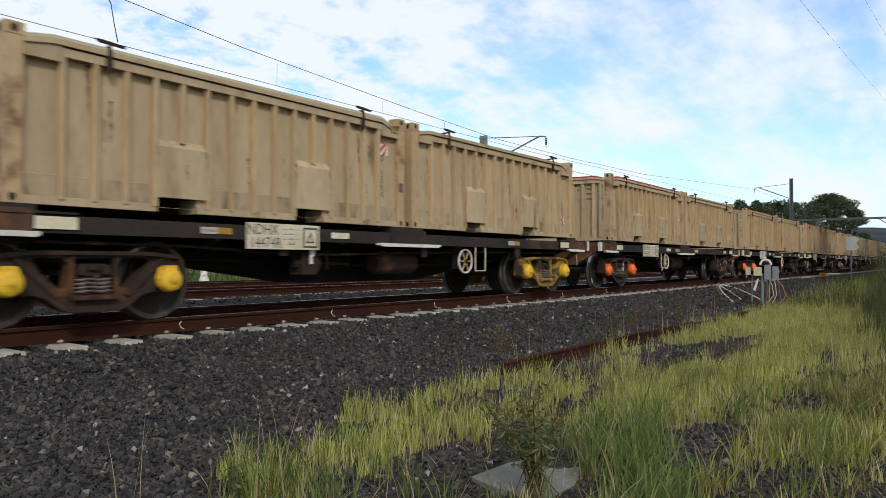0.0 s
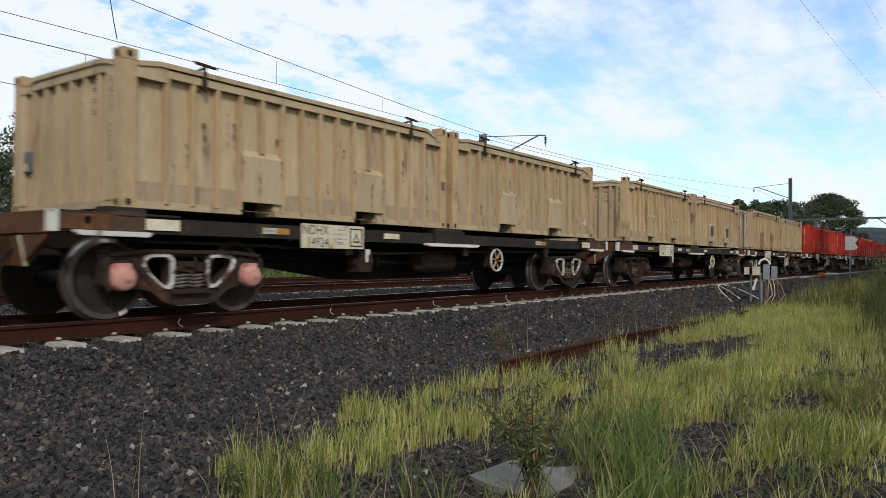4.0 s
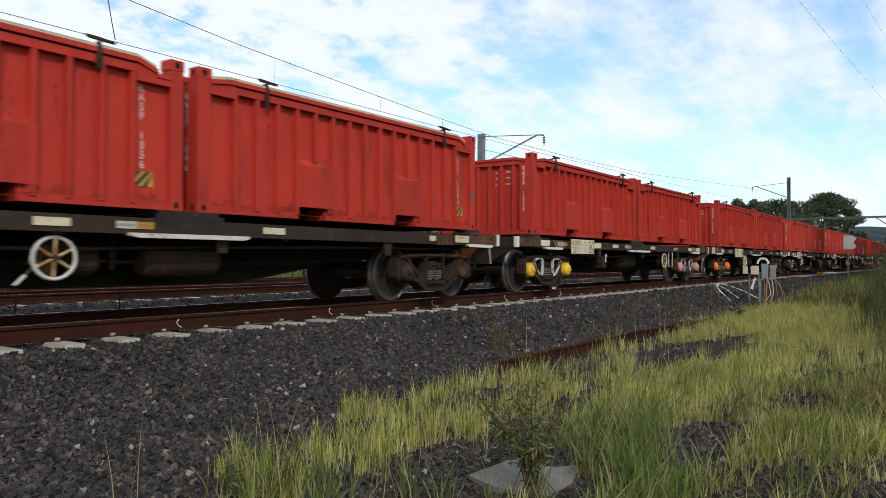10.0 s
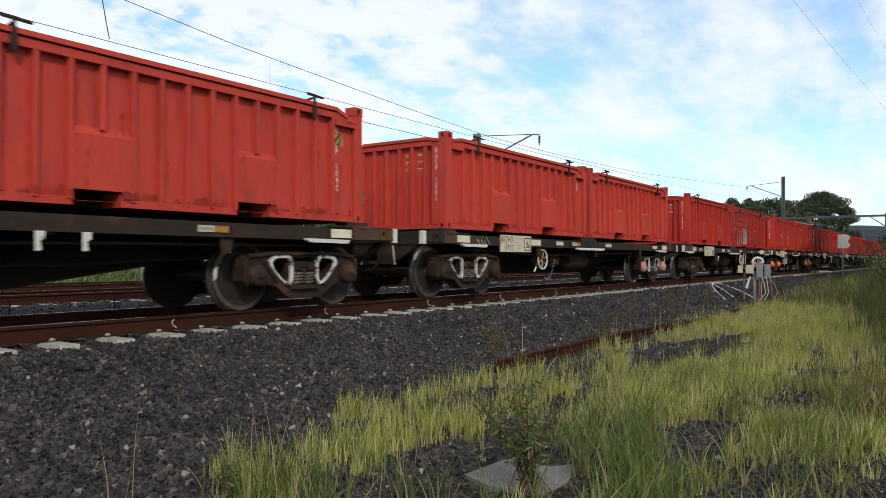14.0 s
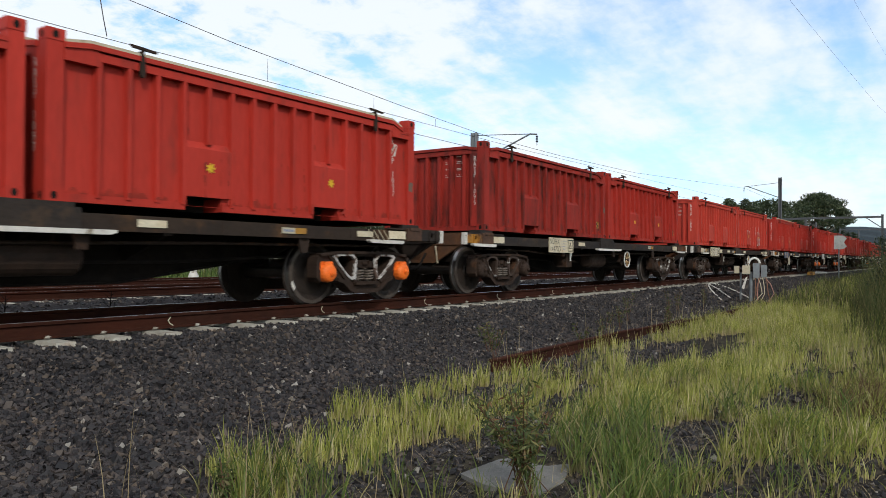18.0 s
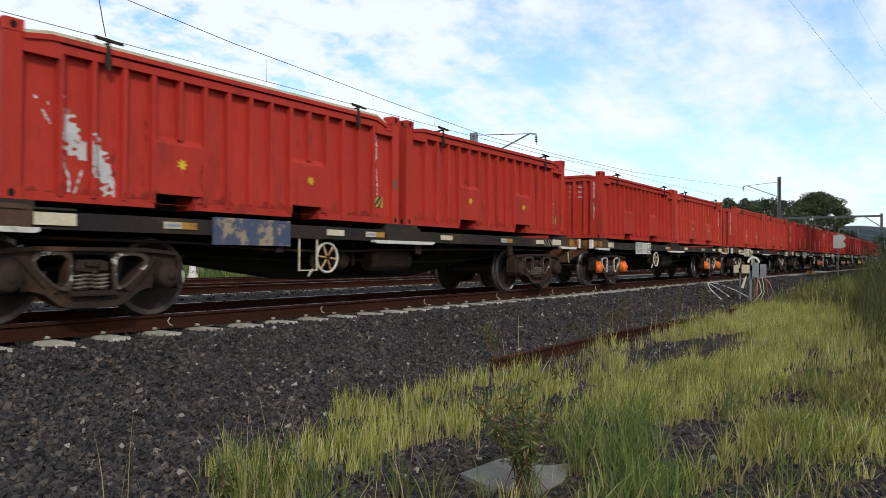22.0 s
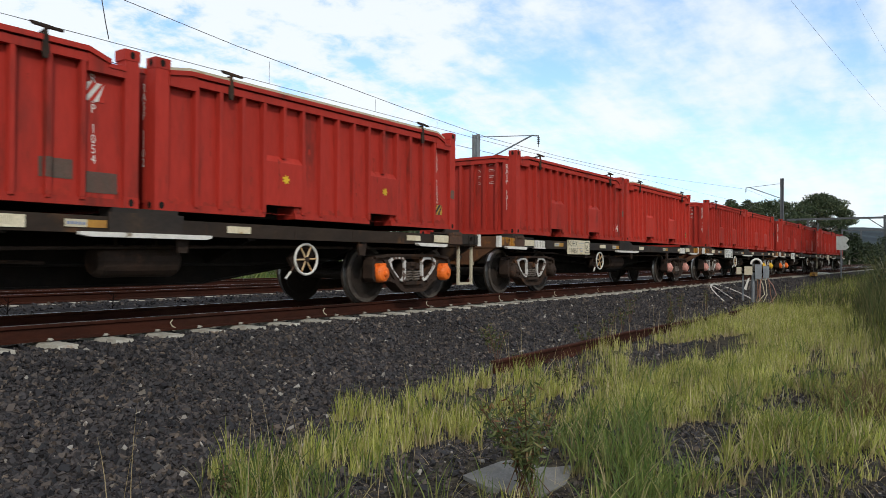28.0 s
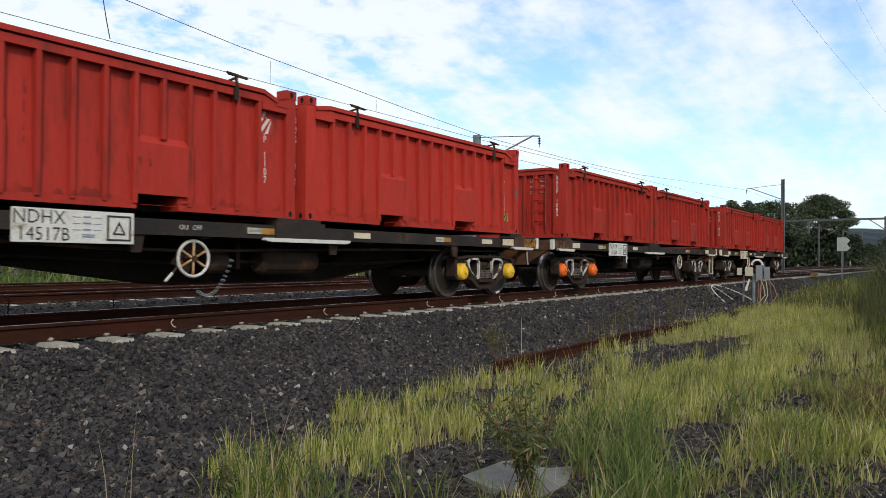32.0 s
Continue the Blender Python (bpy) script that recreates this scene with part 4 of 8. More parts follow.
def bogie(wagon, k, rear, cap, edged):
    b = new("bogie")
    b.parent = wagon
    x = 11.17 if rear else 0.98
    b.location = (x, 0, 0)
    kind, hb = "angular" if (k, rear) in ANGULAR else "round", 0.835 if (k, rear) in SHORT else 0.87
    iron = M_YELLOW_FRAME if (k, rear) == (0, 1) else M_IRON
    for s in (-1, 1):
        part("side_frame", shared(("side_frame", kind, hb, iron.name), lambda: side_frame_mesh(kind, hb, iron)), b, pose(0, s * 0.98, 0, 0, 0, 0 if s < 0 else 180), "chipped yellow side frame" if iron is M_YELLOW_FRAME else "")
        if s < 0:
            part("spring_nest", shared("spring", spring_mesh), b, pose(0, s * 0.98, 0))
        for xx in (-hb, hb):
            part("bearing_cap", shared(("cap", cap), lambda: cap_mesh(cap)), b, pose(xx, s * 1.06, WHEEL_R + 0.01, 0, 0, 0 if s < 0 else 180), (cap + " painted bearing cap") if cap else "")
        if s < 0 and (edged or (k, rear) in FAINT):
            white = M_CHIP if edged else M_FAINT
            for i in (0, 1):
                part("window_edge", shared(("edge", kind, i, white.name), lambda: window_edge_mesh(kind, i, white)), b, pose(0, s * 0.98, 0), "white painted edge" if edged else "remains of white paint")
    part("bolster", shared("bolster", bolster_mesh), b)
    for j, xx in enumerate((-hb, hb)):
        v = random.randrange(4)
        chalk = ([], [(0.2, 0.55)], [(1.0, 1.25), (3.6, 4.0)], [(2.2, 2.5)])[v]
        ws = part("wheelset", shared(("wheelset", v), lambda: wheelset_mesh(chalk)), b, pose(xx, 0, WHEEL_R))
        WHEELSETS.append((ws, xx, x, wagon, random.uniform(0, 360)))
    return b


WHEELSETS = []


def wagon_meshes():
    out = {}
    A, B = -0.70, 12.90
    # fish-bellied centre sill
    bm = bmesh.new()
    prof = [(A, 1.02), (A, 0.80), (1.9, 0.78), (2.6, 0.66), (4.7, 0.37), (7.5, 0.37), (9.6, 0.66), (10.3, 0.78), (B, 0.80), (B, 1.02)]
    prism(bm, [prof], -0.03, 0.03, "y")
    out["centre_sill"] = finish(bm, "centre_sill", M_DARK)
    bm = bmesh.new()
    prism(bm, [[(2.6, 0.645), (4.7, 0.35), (7.5, 0.35), (9.6, 0.645), (9.6, 0.67), (7.5, 0.375), (4.7, 0.375), (2.6, 0.67)]], -0.33, 0.33, "y")
    out["bottom_flange"] = finish(bm, "bottom_flange", M_DARK)
    bm = bmesh.new()
    slab(bm, A, B, -0.33, 0.33, 1.02, 1.05)
    out["top_flange"] = finish(bm, "top_flange", M_DARK)
    # channel side sill
    bm = bmesh.new()
    prism(bm, [[(-1.22, 0.955), (-1.22, 1.135), (-1.12, 1.135), (-1.12, 1.12), (-1.205, 1.12), (-1.205, 0.97), (-1.12, 0.97), (-1.12, 0.955)]], 0.25, 12.0, "x")
    out["side_sill"] = finish(bm, "side_sill", M_FRAME, bevel=0.003)
    out["side_sill_brown"] = out["side_sill"].copy()
    out["side_sill_brown"].materials[0] = M_BROWN_SILL
    # thicker sill over the bogies and the tapering ends
    bm = bmesh.new()
    prism(bm, [[(-0.03, 0.955), (-0.03, 0.978), (0.03, 0.978), (0.03, 1.147), (-0.03, 1.147), (-0.03, 1.17), (0.05, 1.17), (0.05, 0.955)]], -0.70, 0.70, "x")
    out["sill_end"] = finish(bm, "sill_end", M_FRAME, bevel=0.003)
    out["sill_end_brown"] = out["sill_end"].copy()
    out["sill_end_brown"].materials[0] = M_BROWN_SILL
    # plate with a hole between the flanges at the very end, housing of the container lock beside it
    for tint, mm in (("amber", M_AMBER), ("rust", M_ORANGE_RUST), ("dark", M_FRAME)):
        bm = bmesh.new()
        ring = [(0.30 + 0.042 * math.cos(u), 1.075 + 0.045 * math.sin(u)) for u in np.linspace(0, 2 * math.pi, 13)[:-1]]
        prism(bm, [[(0.0, 0.981), (0.53, 0.981), (0.53, 1.144), (0.0, 1.144)], ring], -0.022, 0.012, "y")
        for x in (0.21, 0.39):
            slab(bm, x - 0.012, x + 0.012, -0.05, -0.022, 0.981, 1.144)
        out["end_plate_" + tint] = finish(bm, "end_plate", mm, bevel=0.003)
    bm = bmesh.new()
    slab(bm, 0.0, 0.39, -0.045, 0.02, 0.972, 1.175)
    slab(bm, 0.06, 0.33, -0.06, -0.045, 1.14, 1.19)
    out["lock_housing"] = finish(bm, "lock_housing", M_LOCK, bevel=0.008)
    # upright lashing loop, and the strip that carries four of them
    for tint, mm in (("white", M_WHITE), ("rust", M_LOCK)):
        bm = bmesh.new()
        lp = [(-0.04, 0.0), (0.03, 0.0), (0.032, 0.11), (0.018, 0.15), (-0.024, 0.155), (-0.042, 0.12)]
        prism(bm, [lp, [(-0.004 + 0.016 * math.cos(u), 0.095 + 0.024 * math.sin(u)) for u in np.linspace(0, 2 * math.pi, 9)[:-1]]], -0.055, -0.02, "y")
        out["loop_" + tint] = finish(bm, "lashing_loop", mm, bevel=0.003)
        bm = bmesh.new()
        slab(bm, -0.06, 0.43, -0.06, 0.0, -0.02, 0.0)
        out["loop_strip_" + tint] = finish(bm, "lashing_strip", mm, bevel=0.003)
    bm = bmesh.new()
    slab(bm, -0.45, 0.45, -0.015, 0.02, 0.96, 1.185)
    out["centre_seat"] = finish(bm, "centre_seat", M_FRAME, bevel=0.006)
    bm = bmesh.new()
    prism(bm, [[(0.0, -0.01), (0.10, -0.03), (1.52, -0.03), (1.60, -0.01), (1.60, 0.022), (0.0, 0.022)]], -0.04, 0.04, "y")
    out["long_bar"] = finish(bm, "white_bar", M_WHITE, bevel=0.005)
    bm = bmesh.new()
    slab(bm, 0, 0.48, -0.012, 0.0, 0.0, 0.19)
    out["white_plate"] = finish(bm, "white_plate", M_WHITE)
    bm = bmesh.new()
    slab(bm, 0, 0.13, -1.2, 1.2, 0.94, 1.165)
    prism(bm, [[(-0.55, 0.60), (0.55, 0.60), (1.15, 0.94), (-1.15, 0.94)]], 0.02, 0.10, "x")
    out["headstock"] = finish(bm, "headstock", M_ORANGE_RUST, bevel=0.01)
    bm = bmesh.new()
    slab(bm, 0, 0.13, -1.2, 1.2, 0.94, 1.165)
    prism(bm, [[(-0.55, 0.60), (0.55, 0.60), (1.15, 0.94), (-1.15, 0.94)]], 0.02, 0.10, "x")
    out["dark_headstock"] = finish(bm, "headstock", M_FRAME, bevel=0.01)
    bm = bmesh.new()
    for i in range(16):
        t = i / 15
        c = Vector((0.06 + 0.48 * t, 0.0, -0.36 + 0.75 * (t - 0.25) ** 2 - 0.08))
        pipe(bm, [c + Vector((0.026 * math.cos(a), 0.010 * math.sin(a) if i % 2 else 0, 0.013 * math.sin(a))) for a in np.linspace(0, 2 * math.pi, 8)], 0.0045, 4)
    out["chain"] = finish(bm, "chain", M_GALV)
    # cross bearers
    bm = bmesh.new()
    slab(bm, -0.06, 0.06, -1.2, 1.2, 0.93, 1.12)
    prism(bm, [[(-1.18, 0.93), (-0.3, 0.62), (0.3, 0.62), (1.18, 0.93)]], -0.02, 0.02, "x")
    out["cross_bearer"] = finish(bm, "cross_bearer", M_DARK)
    # deck plates and container seats
    bm = bmesh.new()
    slab(bm, -0.14, 0.30, -0.13, 0.13, 1.13, 1.236)
    out["seat"] = finish(bm, "container_seat", M_FRAME, bevel=0.01)
    bm = bmesh.new()
    slab(bm, 0.0, 12.2, -1.1, 1.1, 1.10, 1.118)
    out["deck"] = finish(bm, "deck_plate", M_DARK)
    # coupler
    bm = bmesh.new()
    slab(bm, -0.5, 0.05, -0.10, 0.10, -0.10, 0.10)
    prism(bm, [[(-0.5, -0.16), (-0.95, -0.12), (-0.98, 0.02), (-0.80, 0.04), (-0.72, 0.16), (-0.5, 0.16)]], -0.15, 0.15, "z")
    slab(bm, 0.0, 0.12, -0.24, 0.24, -0.2, 0.2)
    out["coupler"] = finish(bm, "coupler", M_IRON, bevel=0.02)
    # brake hose
    bm = bmesh.new()
    pipe(bm, [(0.0, 0.0, 0.0), (-0.08, 0.0, -0.10), (-0.20, 0.0, -0.24), (-0.38, 0.0, -0.30), (-0.52, 0.0, -0.24)], 0.022, 7)
    out["hose"] = finish(bm, "brake_hose", M_DARK)
    # grab rod, white
    bm = bmesh.new()
    slab(bm, -0.011, 0.011, -0.012, 0.012, -0.33, 0.0)
    out["rod"] = finish(bm, "uncoupling_lever", M_CREAM, bevel=0.004)
    # hand wheel, spoked
    bm = bmesh.new()
    R, r = 0.212, 0.019
    lathe(bm, [(R + r * math.cos(t), r * math.sin(t)) for t in [2 * math.pi * i / 8 for i in range(8)]], 28, "y", 0, close=True)
    out["wheel_rim"] = finish(bm, "wheel_rim", M_WHITE, smooth=True)
    bm = bmesh.new()
    rod(bm, (0.03, 0, 0), (R - 0.005, 0, 0), 0.014, 6)
    out["spoke"] = finish(bm, "spoke", M_SPOKE)
    bm = bmesh.new()
    rod(bm, (0, -0.035, 0), (0, 0.20, 0), 0.035, 10)
    slab(bm, -0.11, 0.13, 0.16, 0.22, -0.14, 0.30)
    out["hub"] = finish(bm, "hub", M_IRON)
    bm = bmesh.new()
    rod(bm, (0, 0.03, 0), (-0.17, 0, -0.16), 0.013, 6, 1)
    rod(bm, (-0.15, 0, -0.14), (-0.25, -0.01, -0.235), 0.017, 6)
    out["lever"] = finish(bm, "brake_lever", M_WHITE, M_LOCK)
    # number board
    bm = bmesh.new()
    slab(bm, 0, 1.25, -0.012, 0.012, 0, 0.335)
    out["board"] = finish(bm, "number_board", M_BOARD, bevel=0.004)
    bm = bmesh.new()
    slab(bm, 0, 1.25, -0.012, 0.012, 0, 0.335)
    out["blue_board"] = finish(bm, "number_board", M_BLUE, bevel=0.004)
    bm = bmesh.new()
    slab(bm, 0, 1.25, -0.012, 0.012, 0, 0.335)
    out["white_board"] = finish(bm, "number_board", M_WHITE, bevel=0.004)
    bm = bmesh.new()
    prism(bm, [[(0, 0), (0.27, 0), (0.27, 0.27), (0, 0.27)], [(0.02, 0.02), (0.02, 0.25), (0.25, 0.25), (0.25, 0.02)]], -0.017, -0.012, "y")
    prism(bm, [[(0.06, 0.065), (0.21, 0.065), (0.135, 0.21)], [(0.088, 0.083), (0.135, 0.172), (0.182, 0.083)]], -0.017, -0.012, "y")
    out["symbol"] = finish(bm, "triangle_symbol", M_BLACK)
    bm = bmesh.new()
    for i in range(3):
        for a, b, hh in ((0.0, 0.08, 0.008), (0.11, 0.19, 0.018), (0.22, 0.30, 0.008)):
            slab(bm, a, b, -0.015, -0.012, 0.21 - 0.065 * i, 0.21 + hh - 0.065 * i)
    for i in range(2):
        slab(bm, 0.10, 0.23, -0.015, -0.012, 0.030 - 0.020 * i, 0.042 - 0.020 * i)
    out["print"] = finish(bm, "small_print", M_INKBLUE)
    # brake gear
    bm = bmesh.new()
    lathe(bm, [(0.0001, -0.52), (0.14, -0.52), (0.185, -0.46), (0.185, 0.46), (0.14, 0.52), (0.0001, 0.52)], 20, "x")
    for x in (-0.25, 0.25):
        slab(bm, x - 0.02, x + 0.02, -0.02, 0.02, 0.1, 0.45)
    out["tank"] = finish(bm, "air_reservoir", M_IRON)
    bm = bmesh.new()
    lathe(bm, [(0.0001, -0.22), (0.10, -0.22), (0.16, -0.14), (0.16, 0.10), (0.13, 0.13), (0.0001, 0.13)], 16, "x")
    rod(bm, (0.1, 0, 0), (0.85, 0, -0.02), 0.02, 6)
    slab(bm, 0.3, 0.36, -0.05, 0.05, -0.1, 0.3)
    out["cylinder"] = finish(bm, "brake_cylinder", M_IRON)
    bm = bmesh.new()
    pipe(bm, [(0, 0, 0), (0.0, 0, -0.44), (0.34, 0, -0.44), (0.34, 0, 0)], 0.016, 6)
    out["step"] = finish(bm, "foot_step", M_CREAM)
    bm = bmesh.new()
    for a, b in (((0, 0.0), (0.045, -0.72)), ((0.43, 0.0), (0.475, -0.72)), ((0, -0.68), (0.475, -0.72))):
        slab(bm, a[0], b[0], -0.02, 0.02, b[1], a[1])
    out["end_step"] = finish(bm, "end_step", M_CREAM, bevel=0.004)
    bm = bmesh.new()
    prism(bm, [[(0.0, 0.005), (0.05, -0.025), (0.80, -0.032), (0.84, -0.01), (0.84, 0.022), (0.0, 0.028)]], -0.045, 0.03, "y")
    out["bar"] = finish(bm, "white_bar", M_WHITE, bevel=0.006)
    bm = bmesh.new()
    slab(bm, 0, 0.23, -0.006, 0.006, 0, 0.08)
    slab(bm, 0.23, 0.44, -0.006, 0.006, 0, 0.08, 1)
    for a in range(5):
        slab(bm, 0.02 + 0.04 * a, 0.05 + 0.04 * a, -0.008, -0.006, 0.025, 0.055, 2)
    out["plate"] = finish(bm, "reflector_plate", M_CREAM, M_YELLOW_RUST, M_INKBLUE)
    bm = bmesh.new()
    slab(bm, 0, 0.36, -0.006, 0.006, 0, 0.085)
    out["plate_y"] = finish(bm, "reflector_plate", M_BOARD)
    bm = bmesh.new()
    slab(bm, -0.012, 0.012, -0.018, 0.05, 0.0, 0.15)
    out["stiffener"] = finish(bm, "stiffener", M_IRON)
    bm = bmesh.new()
    slab(bm, 0, 0.42, -0.006, 0.006, 0, 0.125)
    out["cream_plate"] = finish(bm, "cream_plate", M_BOARD)
    # slanted lashing bars on the sill, valve with its tag, hangers, train pipe
    bm = bmesh.new()
    rod(bm, (0.0, -0.02, 0.15), (0.11, -0.04, 0.0), 0.007, 5)
    out["lashing_bar"] = finish(bm, "lashing_bar", M_CREAM)
    bm = bmesh.new()
    slab(bm, -0.13, 0.16, 0.03, 0.28, -0.20, 0.10)
    rod(bm, (-0.20, 0.12, -0.05), (0.24, 0.12, -0.05), 0.055, 8)
    rod(bm, (0.0, 0.15, 0.10), (0.0, 0.15, 0.34), 0.02, 6)
    out["valve"] = finish(bm, "brake_valve", M_IRON, bevel=0.012)
    bm = bmesh.new()
    prism(bm, [[(-0.035, 0.10), (0.06, 0.10), (0.06, 0.03), (0.015, 0.0), (0.03, -0.09), (-0.03, -0.10)]], -0.012, 0.0, "y")
    out["tag"] = finish(bm, "valve_handle", M_WHITE)
    bm = bmesh.new()
    prism(bm, [[(-0.10, 0.0), (0.10, 0.0), (0.06, -0.20), (-0.06, -0.20)]], -0.02, 0.02, "y")
    slab(bm, -0.10, 0.10, -0.02, 0.14, -0.012, 0.0)
    out["hanger"] = finish(bm, "hanger", M_IRON)
    bm = bmesh.new()
    pipe(bm, [(0.2, -0.98, 0.88), (2.2, -1.0, 0.86), (3.4, -0.98, 0.80), (4.6, -1.0, 0.78), (6.2, -0.95, 0.82), (8.4, -1.0, 0.86), (12.0, -0.98, 0.88)], 0.02, 6)
    out["train_pipe"] = finish(bm, "train_pipe", M_IRON)
    bm = bmesh.new()
    pipe(bm, [(1.6, -0.5, 0.72), (3.0, -0.55, 0.70), (5.0, -0.6, 0.62), (8.0, -0.6, 0.62), (10.4, -0.5, 0.72)], 0.022, 6)
    out["brake_rod"] = finish(bm, "brake_rod", M_DARK)
    bm = bmesh.new()
    slab(bm, -0.05, 0.05, -0.035, 0.035, -0.11, 0.11)
    out["tip"] = finish(bm, "white_tip", M_WHITE, bevel=0.008)
    return out


def lashing_rack(w, ms, x, tint):
    strip = part("lashing_strip", ms["loop_strip_" + tint], w, pose(x, -1.225, 0.965), "white painted lashing strip" if tint == "white" else "rusty lashing strip")
    for i in range(4):
        part("lashing_loop", ms["loop_" + tint], strip, pose(0.12 * i, 0, 0))


def wagon(k):
    ms = shared("wagon", wagon_meshes)
    cap_f, cap_r, hand, edged = FITTINGS[k]
    w = tagged(new("container_flat_wagon"), "grimy dark steel flat wagon carrying two containers", "wagon", "wagons of the train")
    for y in (-0.25, 0.25):
        part("centre_sill", ms["centre_sill"], w, pose(0, y, 0))
    for n in ("bottom_flange", "top_flange", "deck", "brake_rod"):
        part(ms[n].name.split(".")[0], ms[n], w)
    tone = "_brown" if k in CLASS_Q or k in (3, 9) else ""
    part("side_sill", ms["side_sill" + tone], w)
    part("side_sill", ms["side_sill" + tone], w, pose(12.25, 0, 0, 0, 0, 180))
    amber = k not in CLASS_Q and k not in (8, 14)
    for x, rz in ((0.0, 0), (12.20, 180)):
        for y in (-1.235, 1.235):
            part("sill_end", ms["sill_end" + tone], w, pose(x, y, 0, 0, 0, 0 if y < 0 else 180))
        tint = ("amber" if k in (11, 16, 18, 19, 22, 23) else "rust") if amber else "dark" if k % 2 else "rust"
        part("end_plate", ms["end_plate_" + (tint if rz == 0 or k % 4 else "rust")], w, pose(-0.68 if rz == 0 else 12.35, -1.265, 0), "weathered amber end plate" if tint == "amber" else "")
        part("lock_housing", ms["lock_housing"], w, pose(-0.14 if rz == 0 else 11.95, -1.25, 0))
        part("cream_plate", ms["cream_plate"], w, pose(0.27 if rz == 0 else 11.50, -1.274, 0.995), "cream painted plate on the sill")
        part("headstock", ms["headstock" if amber else "dark_headstock"], w, pose(-0.72 if rz == 0 else 12.79, 0, 0), "rust-orange headstock" if amber else "")
    for x in (0.35, 2.45, 4.6, 6.1, 7.6, 9.75, 11.85):
        part("cross_bearer", ms["cross_bearer"], w, pose(x, 0, 0))
    for x, rz in ((0, 0), (BOX_L, 180), (SECOND, 0), (SECOND + BOX_L, 180)):
        for y in (-1.1, 1.1):
            part("container_seat", ms["seat"], w, pose(x, y, 0, 0, 0, rz))
    for x, rz in ((-0.70, 0), (12.90, 180)):
        part("coupler", ms["coupler"], w, pose(x, 0, 0.86, 0, 0, rz))
        part("brake_hose", ms["hose"], w, pose(x, -0.35, 0.78, 0, 0, rz))
        part("uncoupling_lever", ms["rod"], w, pose(x + (-0.05 if rz == 0 else 0.05), -0.62, 0.92, 0, 12 if rz else -12, 0))
        part("white_tip", ms["tip"], w, pose(x + (-0.03 if rz == 0 else 0.03), -1.255, 1.06))
    bogie(w, k, 0, cap_f, edged & 1)
    bogie(w, k, 1, cap_r, edged & 2)
    # brake hand wheel
    hw = part("hand_wheel", ms["hub"], w, pose(hand, -1.14, 0.69, 0, (k * 17) % 60, 0))
    part("wheel_rim", ms["wheel_rim"], hw)
    for i in range(6):
        part("spoke", ms["spoke"], hw, pose(0, 0, 0, 0, 60 * i, 0))
    if k % 2 == 1 or hand < 5:
        part("brake_lever", ms["lever"], w, pose(hand - 0.12, -1.12, 0.66))
    if k in (12, 13, 15, 23):
        tagged(part("brake_chain", ms["chain"], w, pose(hand, -1.16, 0.69)), "pale hanging brake chain", kind="stuff")
    # number board
    clean = k in (2, 7, 19, 23, 24)
    if k == 18:
        part("number_board", ms["blue_board"], w, pose(BOARD[k], -1.236, 0.84), "worn blue board with peeling paint")
    else:
        bd = part("number_board", ms["white_board" if clean else "board"], w, pose(BOARD.get(k, 2.60), -1.236, 0.84), "white number board" if clean else "rust-stained cream number board")
        part("class_lettering", text_mesh("NQHX" if k in CLASS_Q else "NDHX", 0.195, M_BLACK), bd, pose(0.255, -0.0135, 0.245))
        part("number_lettering", text_mesh(NUMBERS.get(k, "%d" % (14400 + (k * 131) % 600)), 0.19, M_BLACK), bd, pose(0.30, -0.0135, 0.078))
        tagged(part("small_print", ms["print"], bd, pose(0.58, 0, 0.05)), kind="stuff")
        part("triangle_symbol", ms["symbol"], bd, pose(0.945, 0, 0.03))
    part("air_reservoir", ms["tank"], w, pose(6.25, -0.78, 0.66))
    part("brake_cylinder", ms["cylinder"], w, pose(5.1 if hand < 5 else 4.4, -0.72, 0.66))
    part("white_bar", ms["bar"], w, pose(0.40 if k in CLASS_Q else -0.53, -1.28, 0.945))
    part("white_bar", ms["long_bar"], w, pose(5.33 + (k % 3) * 0.06, -1.25, 0.945))
    for y, rz in ((-1.235, 0), (1.235, 180)):
        part("centre_seat", ms["centre_seat"], w, pose(6.11, y, 0, 0, 0, rz))
    if k == 14:
        part("white_plate", ms["white_plate"], w, pose(11.03, -1.262, 0.95))
    part("white_bar", ms["bar"], w, pose(11.0 if k in CLASS_Q else 11.86, -1.27, 0.945))
    for x, tint in ((BOARD.get(k, 2.6) - 0.66 - 0.3 * (k % 2), "plate"), (4.35, "plate_y"), (5.2, "plate"), (7.2, "plate_y"), (9.3, "plate"), (10.8, "plate_y")):
        if (k * 7 + int(x * 10)) % 4:
            part("reflector_plate", ms[tint], w, pose(x, -1.228, 1.01))
    part("train_pipe", ms["train_pipe"], w)
    for x in (1.25, 2.2, 4.3, 5.6, 6.9, 8.2, 9.5, 10.6):
        part("stiffener", ms["stiffener"], w, pose(x + 0.07 * ((k + int(x)) % 3), -1.205, 0.97))
    if k in CLASS_Q:
        part("cream_plate", ms["cream_plate"], w, pose(BOARD[k] + 1.30, -1.228, 0.985), "cream painted plate on the sill")
    for x in ((7.47, 7.94) if k == 12 else ()):
        part("valve_handle", ms["tag"], w, pose(x, -1.235, 0.86), "white valve handle")
    if hand > 5:
        part("brake_valve", ms["valve"], w, pose(4.02, -1.15, 0.70))
        part("valve_handle", ms["tag"], w, pose(4.02, -1.16, 0.74), "white valve handle")
    for x in (3.5, 6.6, 9.75):
        part("hanger", ms["hanger"], w, pose(x + 0.1 * (k % 3), -1.17, 0.955))
